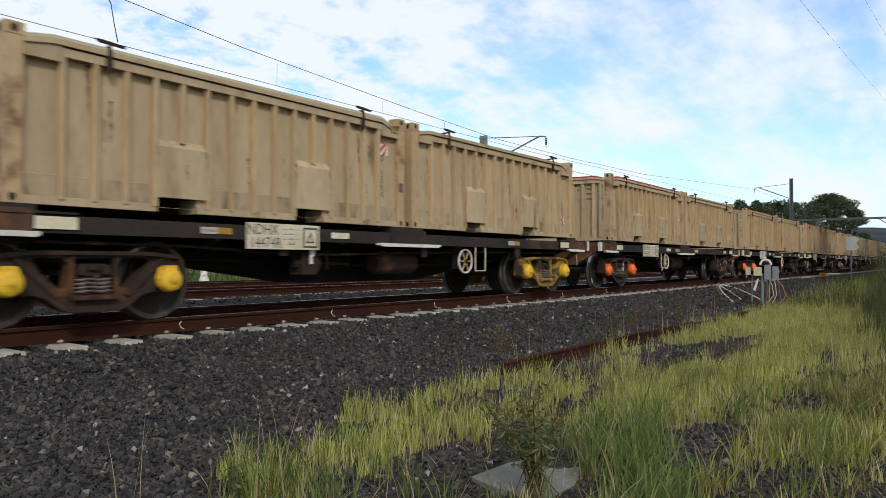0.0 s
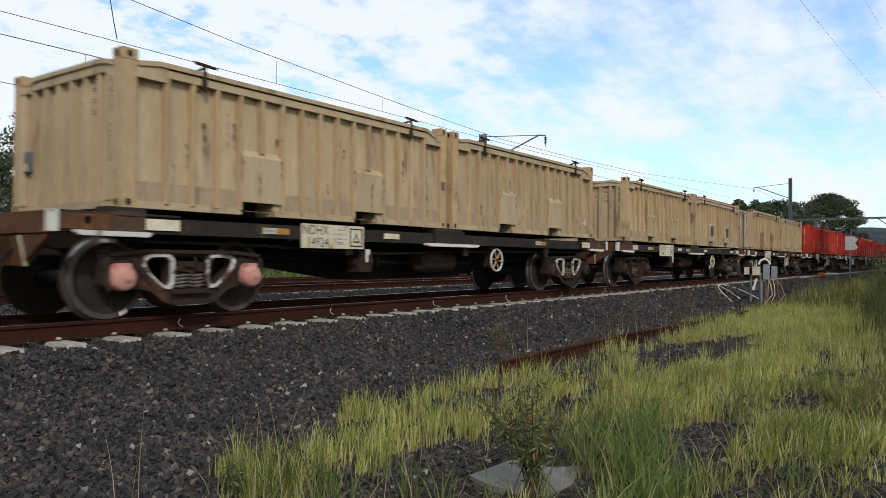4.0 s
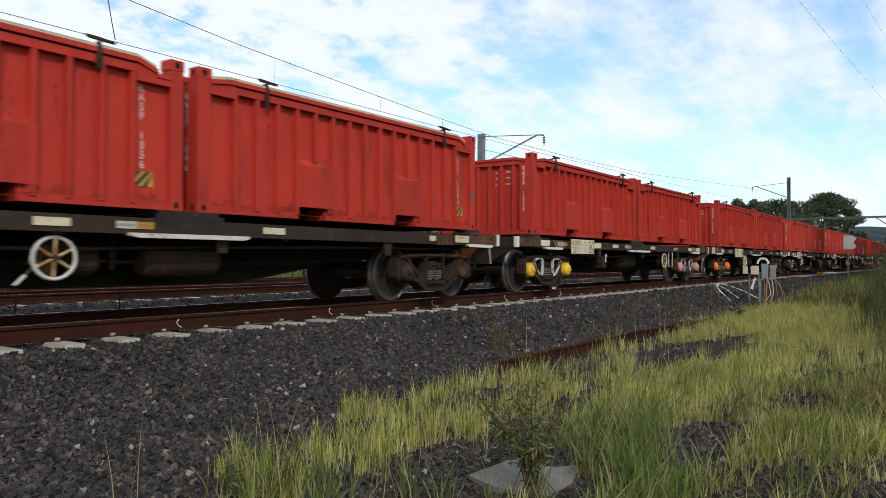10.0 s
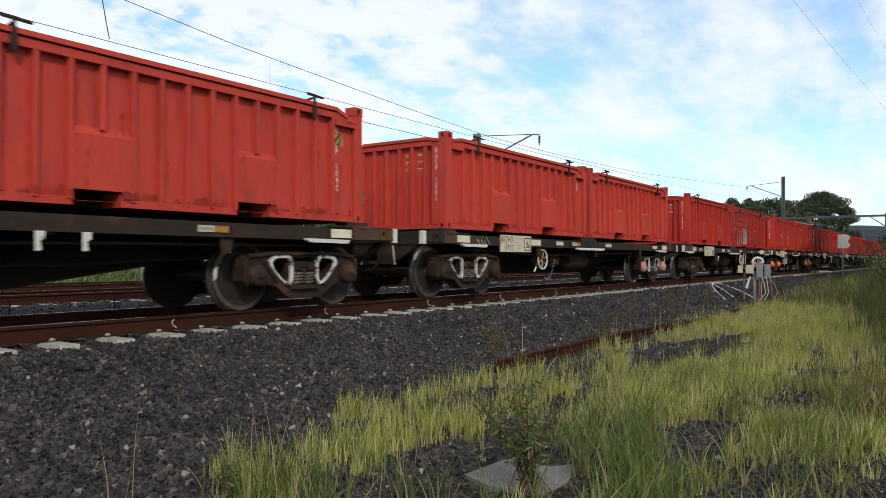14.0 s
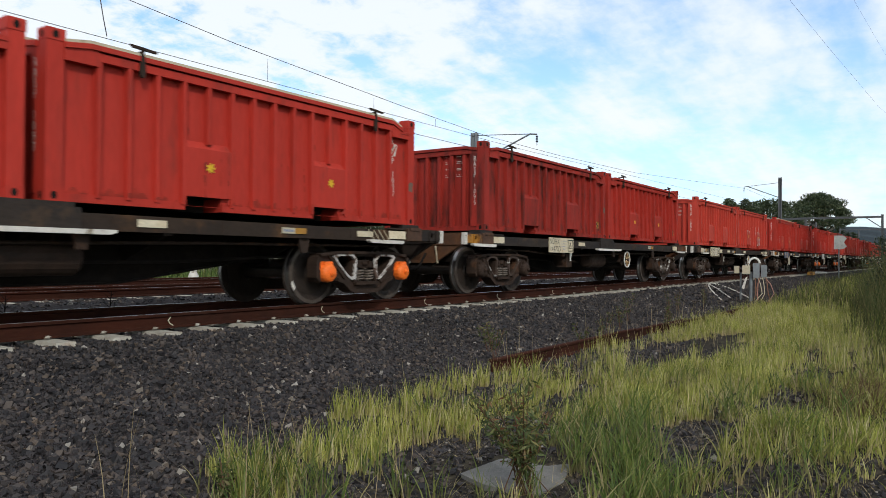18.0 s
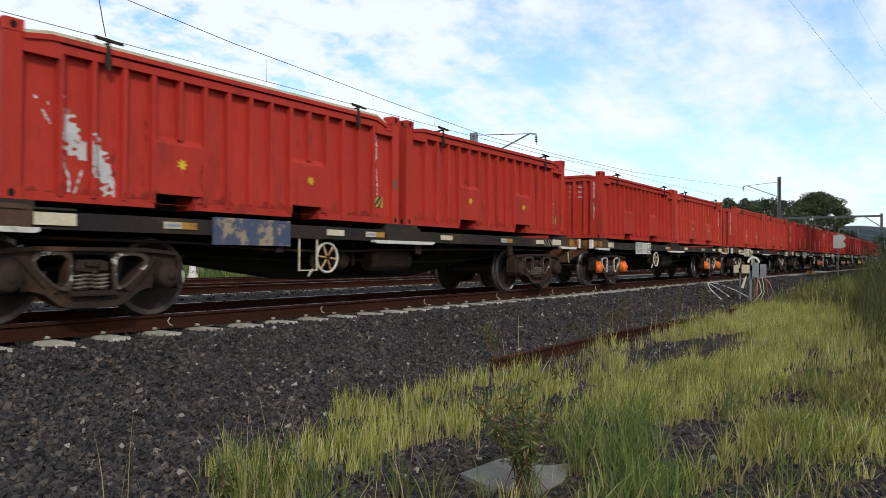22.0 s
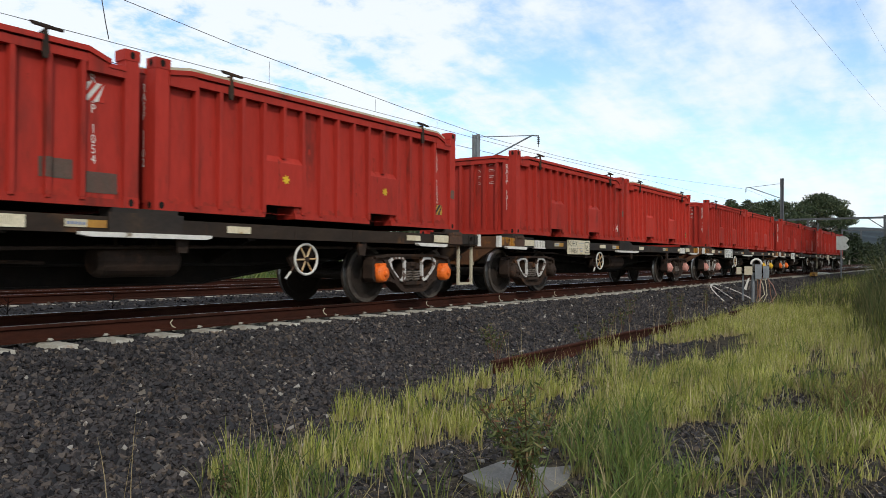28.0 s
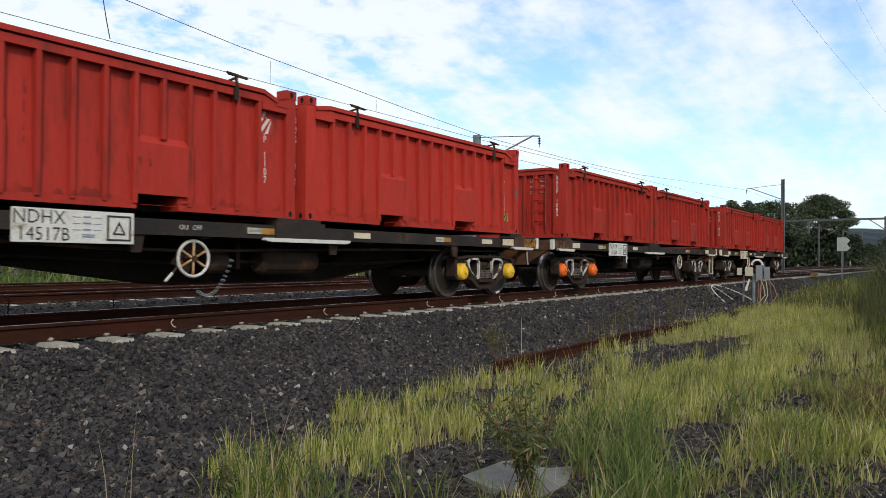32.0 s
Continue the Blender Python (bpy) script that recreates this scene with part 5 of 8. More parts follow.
    # slanted lashing bars and welded loops
    for i in range(4):
        if k in CLASS_Q:
            part("lashing_bar", ms["lashing_bar"], w, pose(0.92 + 0.12 * i, -1.24, 0.97), "slanted pale lashing bar")
        if k in (5, 7, 10, 15, 17, 18, 20):
            part("lashing_bar", ms["lashing_bar"], w, pose(11.0 + 0.12 * i, -1.26, 0.97), "slanted pale lashing bar")
    if k in (3, 6, 8, 9, 13, 22, 23):
        lashing_rack(w, ms, 0.80, "white" if k in (3, 22) else "rust")
    if k in (2, 8, 9, 22):
        lashing_rack(w, ms, 11.0, "white" if k == 22 else "rust")
    if k in (1, 23):
        part("switch_lettering", text_mesh("ON   OFF", 0.085, M_WHITE), w, pose(hand - 0.1, -1.2225, 1.05))
    if k in STEPS:
        part("foot_step", ms["step"], w, pose(hand + STEPS[k], -1.19, 0.95), "cream foot step frame")
    if k in (21, 24):
        part("end_step", ms["end_step"], w, pose(12.36, -1.18, 0.96), "cream painted step frame")
    w["k"] = k
    return w


# ---- marks painted on single containers ----
STROKES = {"I": [((0.5, 0), (0.5, 1))], "S": [((0.85, 0.85), (0.5, 1), (0.15, 0.8), (0.3, 0.55), (0.75, 0.45), (0.85, 0.2), (0.5, 0), (0.1, 0.12))], "A": [((0.05, 0), (0.45, 1), (0.95, 0)), ((0.2, 0.4), (0.8, 0.38))],
           "D": [((0.15, 0), (0.12, 1), (0.6, 0.9), (0.9, 0.5), (0.6, 0.08), (0.15, 0))], "O": [((0.5, 0), (0.12, 0.3), (0.15, 0.75), (0.5, 1), (0.88, 0.7), (0.85, 0.25), (0.5, 0))],
           "G": [((0.85, 0.85), (0.45, 1), (0.1, 0.5), (0.45, 0), (0.9, 0.15), (0.9, 0.45), (0.55, 0.45))], "L": [((0.15, 1), (0.15, 0), (0.8, 0.02))], "V": [((0.05, 1), (0.45, 0), (0.9, 1))]}
STROKES.update({"E": [((0.85, 1), (0.15, 0.97), (0.15, 0), (0.85, 0.03)), ((0.15, 0.5), (0.7, 0.52))], "R": [((0.15, 0), (0.15, 1), (0.7, 0.9), (0.75, 0.6), (0.18, 0.5), (0.85, 0))], "J": [((0.7, 1), (0.7, 0.2), (0.4, 0), (0.1, 0.2))],
           "U": [((0.1, 1), (0.15, 0.2), (0.5, 0), (0.85, 0.2), (0.9, 1))], "-": [((0.1, 0.5), (0.9, 0.45))], ">": [((-1.3, 0.5), (1.0, 0.5)), ((0.35, 1.05), (1.0, 0.5), (0.3, -0.05))]})


def word(text, x, z, size, step, drop=0.0, wide=0.8):
    out = []
    for i, ch in enumerate(text):
        for line in STROKES.get(ch, ()):
            out.append([(x + i * step + u * size * wide, z - drop * i + v * size) for u, v in line])
    return out


def near_lines(X, Z, lines):
    d = np.full(X.shape, 9.0)
    for line in lines:
        for (ax, az), (bx, bz) in zip(line, line[1:]):
            ux, uz = bx - ax, bz - az
            t = np.clip(((X - ax) * ux + (Z - az) * uz) / (ux * ux + uz * uz + 1e-9), 0, 1)
            d = np.minimum(d, np.hypot(X - ax - t * ux, Z - az - t * uz))
    return d


def painted(box, mat, inside, x0, x1, z0, z1, cell=0.022, lift=0.0, name="graffiti", label=""):
    """Paint that follows the ribs and plates of the near side."""
    xs, zs = np.arange(x0, x1, cell), np.arange(z0, z1, cell)
    X, Z = np.meshgrid(xs + cell / 2, zs + cell / 2, indexing="ij")
    on = inside(X, Z)
    X, Z = X[on], Z[on]
    if not len(X):
        return
    W = BOX_W / 2
    rib = np.min(np.abs(X[:, None] - np.array(RIBS)[None]), 1) < 0.027
    plate = (Z < 0.84) & (((X > RIBS[3] - 0.03) & (X < RIBS[5] + 0.03)) | ((X > RIBS[9] - 0.03) & (X < RIBS[11] + 0.03)))
    ramped = np.where(Z < 0.74, -W - 0.0095, -W - 0.012 + 0.078 * np.clip((Z - 0.74) / 0.10, 0, 1))
    Y = np.where(rib & (Z > 0.74), -W - 0.0095, np.where(plate, ramped, np.where(rib, -W - 0.0095, -W + recess(Z) - 0.007))) - lift
    h = cell / 2 + 0.0006
    co = np.stack([np.stack([X + a * h, Y, Z + b * h], -1) for a, b in ((-1, -1), (1, -1), (1, 1), (-1, 1))], 1).reshape(-1, 3)
    me = raw_mesh(name, co, np.arange(len(co)).reshape(-1, 4))
    me.materials.append(mat)
    return part(name, me, box, None, label)


M_SPRAY = material("white_spray_paint", ((0.62, 0.60, 0.58), (0.48, 0.45, 0.43)), 5, 0.6, stain=(0.32, 0.10, 0.07), stain_scale=7, stain_cut=(0.56, 0.66))
M_SILVER = material("silver_spray_paint", ((0.40, 0.37, 0.36), (0.31, 0.26, 0.25)), 4, 0.5, stain=(0.30, 0.06, 0.04), stain_scale=4, stain_cut=(0.54, 0.64), stain_stretch=(0.6, 1, 2.5))
M_LILAC = material("lilac_spray_paint", ((0.46, 0.21, 0.30), (0.42, 0.12, 0.15)), 5, 0.6, stain=(0.40, 0.045, 0.03), stain_scale=6, stain_cut=(0.48, 0.60))
M_STAR = material("yellow_star_paint", ((0.80, 0.52, 0.03), (0.66, 0.40, 0.03)), 8, 0.5)
M_PATCH = material("dull_brown_patch", ((0.075, 0.045, 0.032), (0.12, 0.07, 0.045)), 6, 0.8)
M_DUST = material("coal_dust_on_red", ((0.29, 0.031, 0.020), (0.20, 0.026, 0.018)), 3, 0.75, spec=0.15, stain=(0.38, 0.034, 0.021), stain_scale=4, stain_cut=(0.44, 0.62), stretch=(1, 1, 0.5))
M_STREAK = material("run_rust", ((0.17, 0.10, 0.054), (0.12, 0.07, 0.042)), 4, 0.75, stain=(0.27, 0.18, 0.10), stain_scale=5, stain_cut=(0.52, 0.66))
M_PEEL = material("pale_peeling_paint", ((0.42, 0.34, 0.235), (0.33, 0.25, 0.16)), 5, 0.7, stain=(0.22, 0.15, 0.09), stain_scale=4, stain_cut=(0.52, 0.66))
M_GREYPATCH = material("grey_overpaint", ((0.115, 0.060, 0.045), (0.085, 0.062, 0.048)), 6, 0.8)
STARS = {(16, 1), (17, 1), (18, 0), (18, 1), (19, 1), (20, 0), (21, 1), (20, 1), (15, 1)}


def star(cx, cz):
    def inside(X, Z):
        a, r = np.arctan2(Z - cz, X - cx), np.hypot(X - cx, Z - cz)
        return r < 0.035 + 0.03 * (0.5 + 0.5 * np.cos(7 * a))
    return inside


def marks(box, k, slot):
    if (k, slot) in STARS:
        for x in (RIBS[3] + 0.36, RIBS[9] + 0.36):
            painted(box, M_STAR, star(x, 0.52), x - 0.09, x + 0.09, 0.42, 0.62, 0.008, 0.002, "star", "small yellow star")
    if (k, slot) == (17, 1):
        bars = [[(0.66 + 0.36 * i, 0.66 + 0.04 * math.sin(i * 2)), (0.72 + 0.36 * i, 0.80), (0.80 + 0.36 * i, 0.95 - 0.04 * math.sin(i * 2))] for i in range(6)]
        lines = bars + word("IS", 3.15, 0.62, 0.36, 0.24) + word("A", 3.85, 0.66, 0.34, 0.3) + word("DOG-LOVER", 2.28, 0.14, 0.34, 0.345, -0.006)
        painted(box, M_SPRAY, lambda X, Z: near_lines(X, Z, lines) < 0.023, 0.4, 5.7, 0.1, 1.3, 0.014, 0.001, "graffiti", "white sprayed handwriting")
    if (k, slot) == (15, 0):
        lines = word(">ISOR", 2.0, 0.62, 0.36, 0.40, 0.0)
        painted(box, M_SILVER, lambda X, Z: near_lines(X, Z, lines) < 0.020, 1.2, 4.6, 0.4, 1.3, 0.014, 0.001, "graffiti", "pale sprayed arrow and letters")
        dark = word("JUSE", 4.15, 0.75, 0.22, 0.33, 0.17)
        painted(box, M_BLACK, lambda X, Z: near_lines(X, Z, dark) < 0.016, 4.0, 5.8, 0.1, 1.2, 0.012, 0.002, "graffiti", "dark sprayed letters")
    if (k, slot) == (14, 1):
        body = [(0.20, 1.05), (0.37, 1.10), (0.40, 1.46), (0.60, 1.60), (0.86, 1.58), (1.05, 1.50), (1.42, 1.56), (1.60, 1.46), (1.95, 1.52), (2.28, 1.50), (2.55, 1.22), (2.58, 0.80), (2.30, 0.62), (2.36, 0.15), (1.25, 0.06), (0.55, 0.08), (0.52, 0.58), (0.20, 0.54)]
        swirl = [[(0.40, 1.50), (0.38, 1.15), (0.46, 0.92), (0.62, 0.82), (0.78, 0.92), (0.85, 1.15), (0.82, 1.45), (0.74, 1.60)], [(0.20, 1.08), (0.40, 1.08)], [(0.20, 0.54), (0.54, 0.66), (0.36, 0.26), (0.22, 0.10)], [(0.86, 1.10), (0.98, 1.06)],
                 [(1.02, 1.52), (1.20, 1.36), (1.22, 1.12), (1.02, 0.98), (0.96, 0.82)], [(0.96, 0.68), (1.14, 0.80), (1.32, 0.70), (1.42, 0.46), (1.36, 0.22), (1.24, 0.08)], [(1.30, 1.10), (1.44, 0.90), (1.46, 0.56)],
                 [(1.36, 1.50), (1.46, 1.58), (1.60, 1.46), (1.66, 1.02), (1.62, 0.50), (1.72, 0.30), (1.88, 0.50), (1.90, 0.86), (1.74, 1.14), (1.70, 1.42)], [(1.96, 1.40), (1.94, 1.10), (2.06, 0.80), (2.30, 0.62), (2.54, 0.76), (2.60, 1.14), (2.48, 1.38), (2.28, 1.52), (2.06, 1.50)],
                 [(2.16, 1.28), (2.24, 1.04), (2.42, 1.00), (2.52, 0.88)], [(2.30, 0.62), (2.38, 0.16)], [(0.24, 0.08), (0.66, 0.05), (1.22, 0.07)]]
        tag = [[(2.92, 0.52), (2.74, 0.50), (2.66, 0.36), (2.68, 0.18), (2.80, 0.30), (2.90, 0.30)], [(2.95, 0.62), (3.12, 0.66), (3.26, 0.56), (3.27, 0.26), (3.12, 0.10), (2.94, 0.16)], [(3.04, 0.50), (3.02, 0.38), (3.14, 0.42), (3.06, 0.26), (3.16, 0.28)]]

        def within(X, Z):
            """Inside the outline of the letters."""
            on = np.zeros(X.shape, bool)
            for (ax, az), (bx, bz) in zip(body, body[1:] + body[:1]):
                on ^= ((az > Z) != (bz > Z)) & (X < (bx - ax) * (Z - az) / (bz - az + 1e-9) + ax)
            return on | (((X - 3.10) / 0.16) ** 2 + ((Z - 0.38) / 0.24) ** 2 < 1)
        bare_rib = np.array(RIBS)
        painted(box, M_SILVER, lambda X, Z: within(X, Z) & ((np.min(np.abs(X[..., None] - bare_rib), -1) > 0.034) | (np.sin(19 * X + 23 * Z) > -0.2)), 0.15, 4.0, 0.06, 1.62, 0.022, 0.001, "graffiti", "large silver sprayed bubble lettering")
        painted(box, M_BLACK, lambda X, Z: near_lines(X, Z, swirl + tag) < 0.028, 0.15, 4.1, 0.05, 1.62, 0.012, 0.002, "graffiti", "black sprayed outline")
        small = word("ISOR", 3.74, 0.50, 0.17, 0.115) + word("OLUS", 3.74, 0.27, 0.17, 0.115)
        painted(box, M_BLACK, lambda X, Z: near_lines(X, Z, small) < 0.011, 3.6, 4.4, 0.2, 0.75, 0.008, 0.002, "graffiti", "black sprayed scrawl")
    if (k, slot) == (18, 0):
        def splash(X, Z):
            at, mids, halves = [0.57, 0.62, 0.74, 0.83, 0.90, 0.96, 1.06, 1.15], [0.66, 0.80, 0.62, 0.52, 0.50, 0.48, 0.33, 0.20], [0.03, 0.22, 0.14, 0.10, 0.18, 0.21, 0.17, 0.04]
            rough = 0.35 * np.sin(47 * Z + 13 * X) + 0.25 * np.sin(83 * Z - 31 * X) + 0.2 * np.sin(61 * X + 9 * Z)
            on = (np.abs(Z - np.interp(X, at, mids)) < np.interp(X, at, halves) * (1.0 + rough)) & (X > 0.57) & (X < 1.15) & (np.abs(X - 0.855) > 0.018)
            drips = [[(0.58, 0.56), (0.61, 0.36), (0.66, 0.26), (0.655, 0.12)], [(0.79, 0.34), (0.74, 0.18), (0.70, 0.06)], [(0.40, 0.90), (0.47, 0.78)], [(0.32, 1.03), (0.335, 1.02)], [(0.45, 0.98), (0.455, 0.965)], [(1.06, 0.20), (1.02, 0.06)], [(1.13, 0.2), (1.14, 0.04)]]
            return on | (near_lines(X, Z, drips) < 0.011 + 0.004 * np.sin(70 * Z))
        painted(box, M_SPRAY, splash, 0.28, 1.25, 0.04, 1.16, 0.011, 0.001, "graffiti", "splash of white paint with drips")
    if (k, slot) in ((5, 1), (6, 0)):
        for x in (RIBS[3], RIBS[9]):
            painted(box, M_PATCH, lambda X, Z: ((X > x + 0.30) & (X < x + 0.60) & (Z > 0.36) & (Z < 0.72)) if k == 5 else (((X - x - 0.10 + 0.035 * np.sin(21 * Z + 3 * x) + 0.02 * np.sin(57 * Z)) % 0.34 > 0.235 + 0.05 * np.sin(13 * Z + x)) & (Z < 0.76 + 0.04 * np.sin(30 * X)) & (Z > 0.24 + 0.08 * np.sin(19 * X))), x, x + 0.75, 0.2, 0.8, 0.02, 0.001, "rust_patch", "dark rusted patch")
    if k <= 6:
        dice = random.Random(31 * k + 7 * slot)
        runs = []
        for i in range(15):
            x, top, long, lean = dice.choice(RIBS) + dice.choice((-0.05, 0.05, 0.12, 0.19)), dice.uniform(0.35, 1.48), dice.uniform(0.12, 0.55), dice.uniform(-0.01, 0.01)
            runs.append((x, top, max(0.10, top - long), dice.choice((0.008, 0.012, 0.016, 0.03)), lean))
        for x in (RIBS[3], RIBS[9]):
            runs += [(x + 0.01, 0.76, dice.uniform(0.3, 0.5), 0.016, 0.0), (x + 0.66, 0.74, dice.uniform(0.3, 0.6), 0.014, 0.0)]

        def streaks(X, Z):
            on = np.zeros(X.shape, bool)
            for x, top, low, wide, lean in runs:
                t = np.clip((top - Z) / (top - low), 0, 1)
                on |= (Z < top) & (Z > low) & (np.abs(X - x - lean * t - 0.006 * np.sin(29 * Z + x)) < wide * (1 - 0.8 * t) * (0.75 + 0.45 * np.sin(43 * Z + 7 * x)))
            return on
        tagged(painted(box, M_STREAK, streaks, 0.3, 5.8, 0.08, 1.5, 0.012, 0.0005, "rust_runs", "brown rust runs down the side"), kind="stuff")
    else:
        # coal dust has run down the panels and lies along the foot of the side
        dice = random.Random(53 * k + 11 * slot)
        runs = [(dice.choice(RIBS) + dice.choice((-0.06, 0.055, 0.10, 0.17, 0.24)), dice.uniform(0.5, 1.48), dice.uniform(0.15, 0.7), dice.choice((0.006, 0.009, 0.014, 0.022))) for i in range(16)]
        turn = dice.uniform(0, 6)

        def dust(X, Z):
            on = Z < 0.13 + 0.035 * np.sin(7 * X + turn) + 0.025 * np.sin(19 * X + turn) + 0.02 * np.sin(47 * X)
            for x, top, long, wide in runs:
                t = np.clip((top - Z) / long, 0, 1)
                on |= (Z < top) & (Z > top - long) & (np.abs(X - x - 0.006 * np.sin(23 * Z + x)) < wide * (1 - 0.8 * t) * (0.7 + 0.5 * np.sin(37 * Z + 7 * x)))
            return on & ((Z > 0.172) | ~(((X > 1.60) & (X < 2.15)) | ((X > 3.67) & (X < 4.22))))
        tagged(painted(box, M_DUST, dust, 0.2, 5.8, 0.09, 1.5, 0.016, 0.0005, "coal_dust", "dark coal dust run down the side"), kind="stuff")
    if (k, slot) == (6, 0):
        painted(box, M_PEEL, lambda X, Z: (np.abs(X - 0.90) < 0.27 + 0.02 * np.sin(17 * Z)) & (np.abs(Z - 0.80) < 0.40 + 0.03 * np.sin(23 * X)) & (np.sin(31 * X + 11 * Z) + np.sin(17 * Z - 23 * X) > -1.5), 0.6, 1.2, 0.35, 1.3, 0.02, 0.001, "overpaint", "paler overpainted patch")
        painted(box, M_PATCH, lambda X, Z: (np.abs(X - 2.82 - 0.03 * np.sin(14 * Z)) < 0.028) & (np.abs(Z - 0.98) < 0.13) | ((np.abs(X - 2.68) < 0.02) & (np.abs(Z - 0.46) < 0.08)), 2.5, 3.0, 0.3, 1.2, 0.014, 0.001, "rust_patch", "dark rusted streaks")
    if (k, slot) == (7, 0):
        lilac = [[(4.43, 0.66), (4.50, 0.46), (4.54, 0.60), (4.55, 0.74)], [(4.72, 0.62), (4.78, 0.46), (4.82, 0.60), (4.87, 0.46), (4.91, 0.62)], [(4.93, 0.66), (5.02, 0.40), (5.10, 0.66), (5.12, 0.42), (5.19, 0.34)], [(4.82, 0.22), (4.91, 0.44), (5.03, 0.23), (4.80, 0.22)], [(5.10, 0.28), (5.24, 0.22)]]
        painted(box, M_LILAC, lambda X, Z: near_lines(X, Z, lilac) < 0.014, 4.38, 5.3, 0.16, 0.8, 0.012, 0.001, "graffiti", "faint lilac scrawl")
        pale = [[(4.58, 0.76), (4.60, 0.26)], [(4.65, 0.66), (4.64, 0.36)], [(4.70, 0.40), (4.74, 0.35)]]
        painted(box, M_SPRAY, lambda X, Z: near_lines(X, Z, pale) < 0.020 + 0.008 * np.sin(30 * Z), 4.5, 4.8, 0.2, 0.8, 0.012, 0.002, "graffiti", "pale paint strokes")
        painted(box, M_SPRAY, lambda X, Z: np.abs(X - 0.46 - 0.012 * np.sin(19 * Z)) < 0.020 + 0.014 * np.sin(37 * Z) + 0.01 * np.sin(71 * Z), 0.4, 0.52, 0.28, 0.78, 0.012, 0.001, "scrape", "white scraped paint")
    if (k, slot) == (6, 1):
        for x, z in ((0.30, 0.75), (0.66, 0.85)):
            painted(box, M_PEEL, lambda X, Z: (np.abs(X - x) < 0.055 + 0.03 * np.sin(19 * Z + x)) & (np.abs(Z - z) < 0.21), 0.2, 0.8, 0.5, 1.1, 0.014, 0.001, "overpaint", "peeling pale paint")
    if (k, slot) in ((21, 0),):
        for x, z in ((4.95, 0.25), (5.42, 0.15)):
            painted(box, M_GREYPATCH, lambda X, Z: (X > x) & (X < x + 0.35) & (Z > z) & (Z < z + 0.22), 4.9, 5.8, 0.1, 0.5, 0.02, 0.001, "overpaint", "dull grey overpainted patch")
    if (k, slot) == (19, 1):
        painted(box, M_SPRAY, lambda X, Z: (np.abs(X - 5.6) < 0.13 + 0.02 * np.sin(20 * Z)) & (np.abs(Z - 1.1) < 0.32), 5.4, 5.8, 0.7, 1.5, 0.02, 0.003, "overpaint", "white overpainted patch")



SETTLED = {11: 0.12, 20: 0.08}   # how far the containers of a wagon stand behind their usual place
TRAIN = []
for k in range(26):
    TRAIN.append((wagon(k), k, 0.0, 0.0))
    for slot in (0, 1):
        TRAIN.append((container(k, slot), k, slot * SECOND + SETTLED.get(k, 0.0), BOX_Z))

build_ground()
NEAR = build_track("near_track", YC, -420, 500, (-5, 60), "near railway track with rusted rails and pale concrete sleepers")
for x in (2.68, 5.30, 7.91, 10.53, 13.1, 15.7, 18.3):
    bm = bmesh.new()
    pipe(bm, [(x + 0.02, 0, -0.05), (x - 0.015, -0.004, -0.085), (x + 0.01, -0.004, -0.125), (x + 0.04, -0.03, -0.15)], 0.007, 5)
    part("chalk_mark", finish(bm, "chalk_mark", M_CREAM), NEAR, pose(0, -0.7525 - 0.018, 0))
build_track("middle_track", YC2, -420, 500, (-5, 60), "second railway track with rusted rails on dark ballast")
build_track("far_track", YC3, -420, 500, (0, 0.1), "third rusted railway track behind the second")

# ---- stones, grass and plants ----
rng = np.random.default_rng(7)


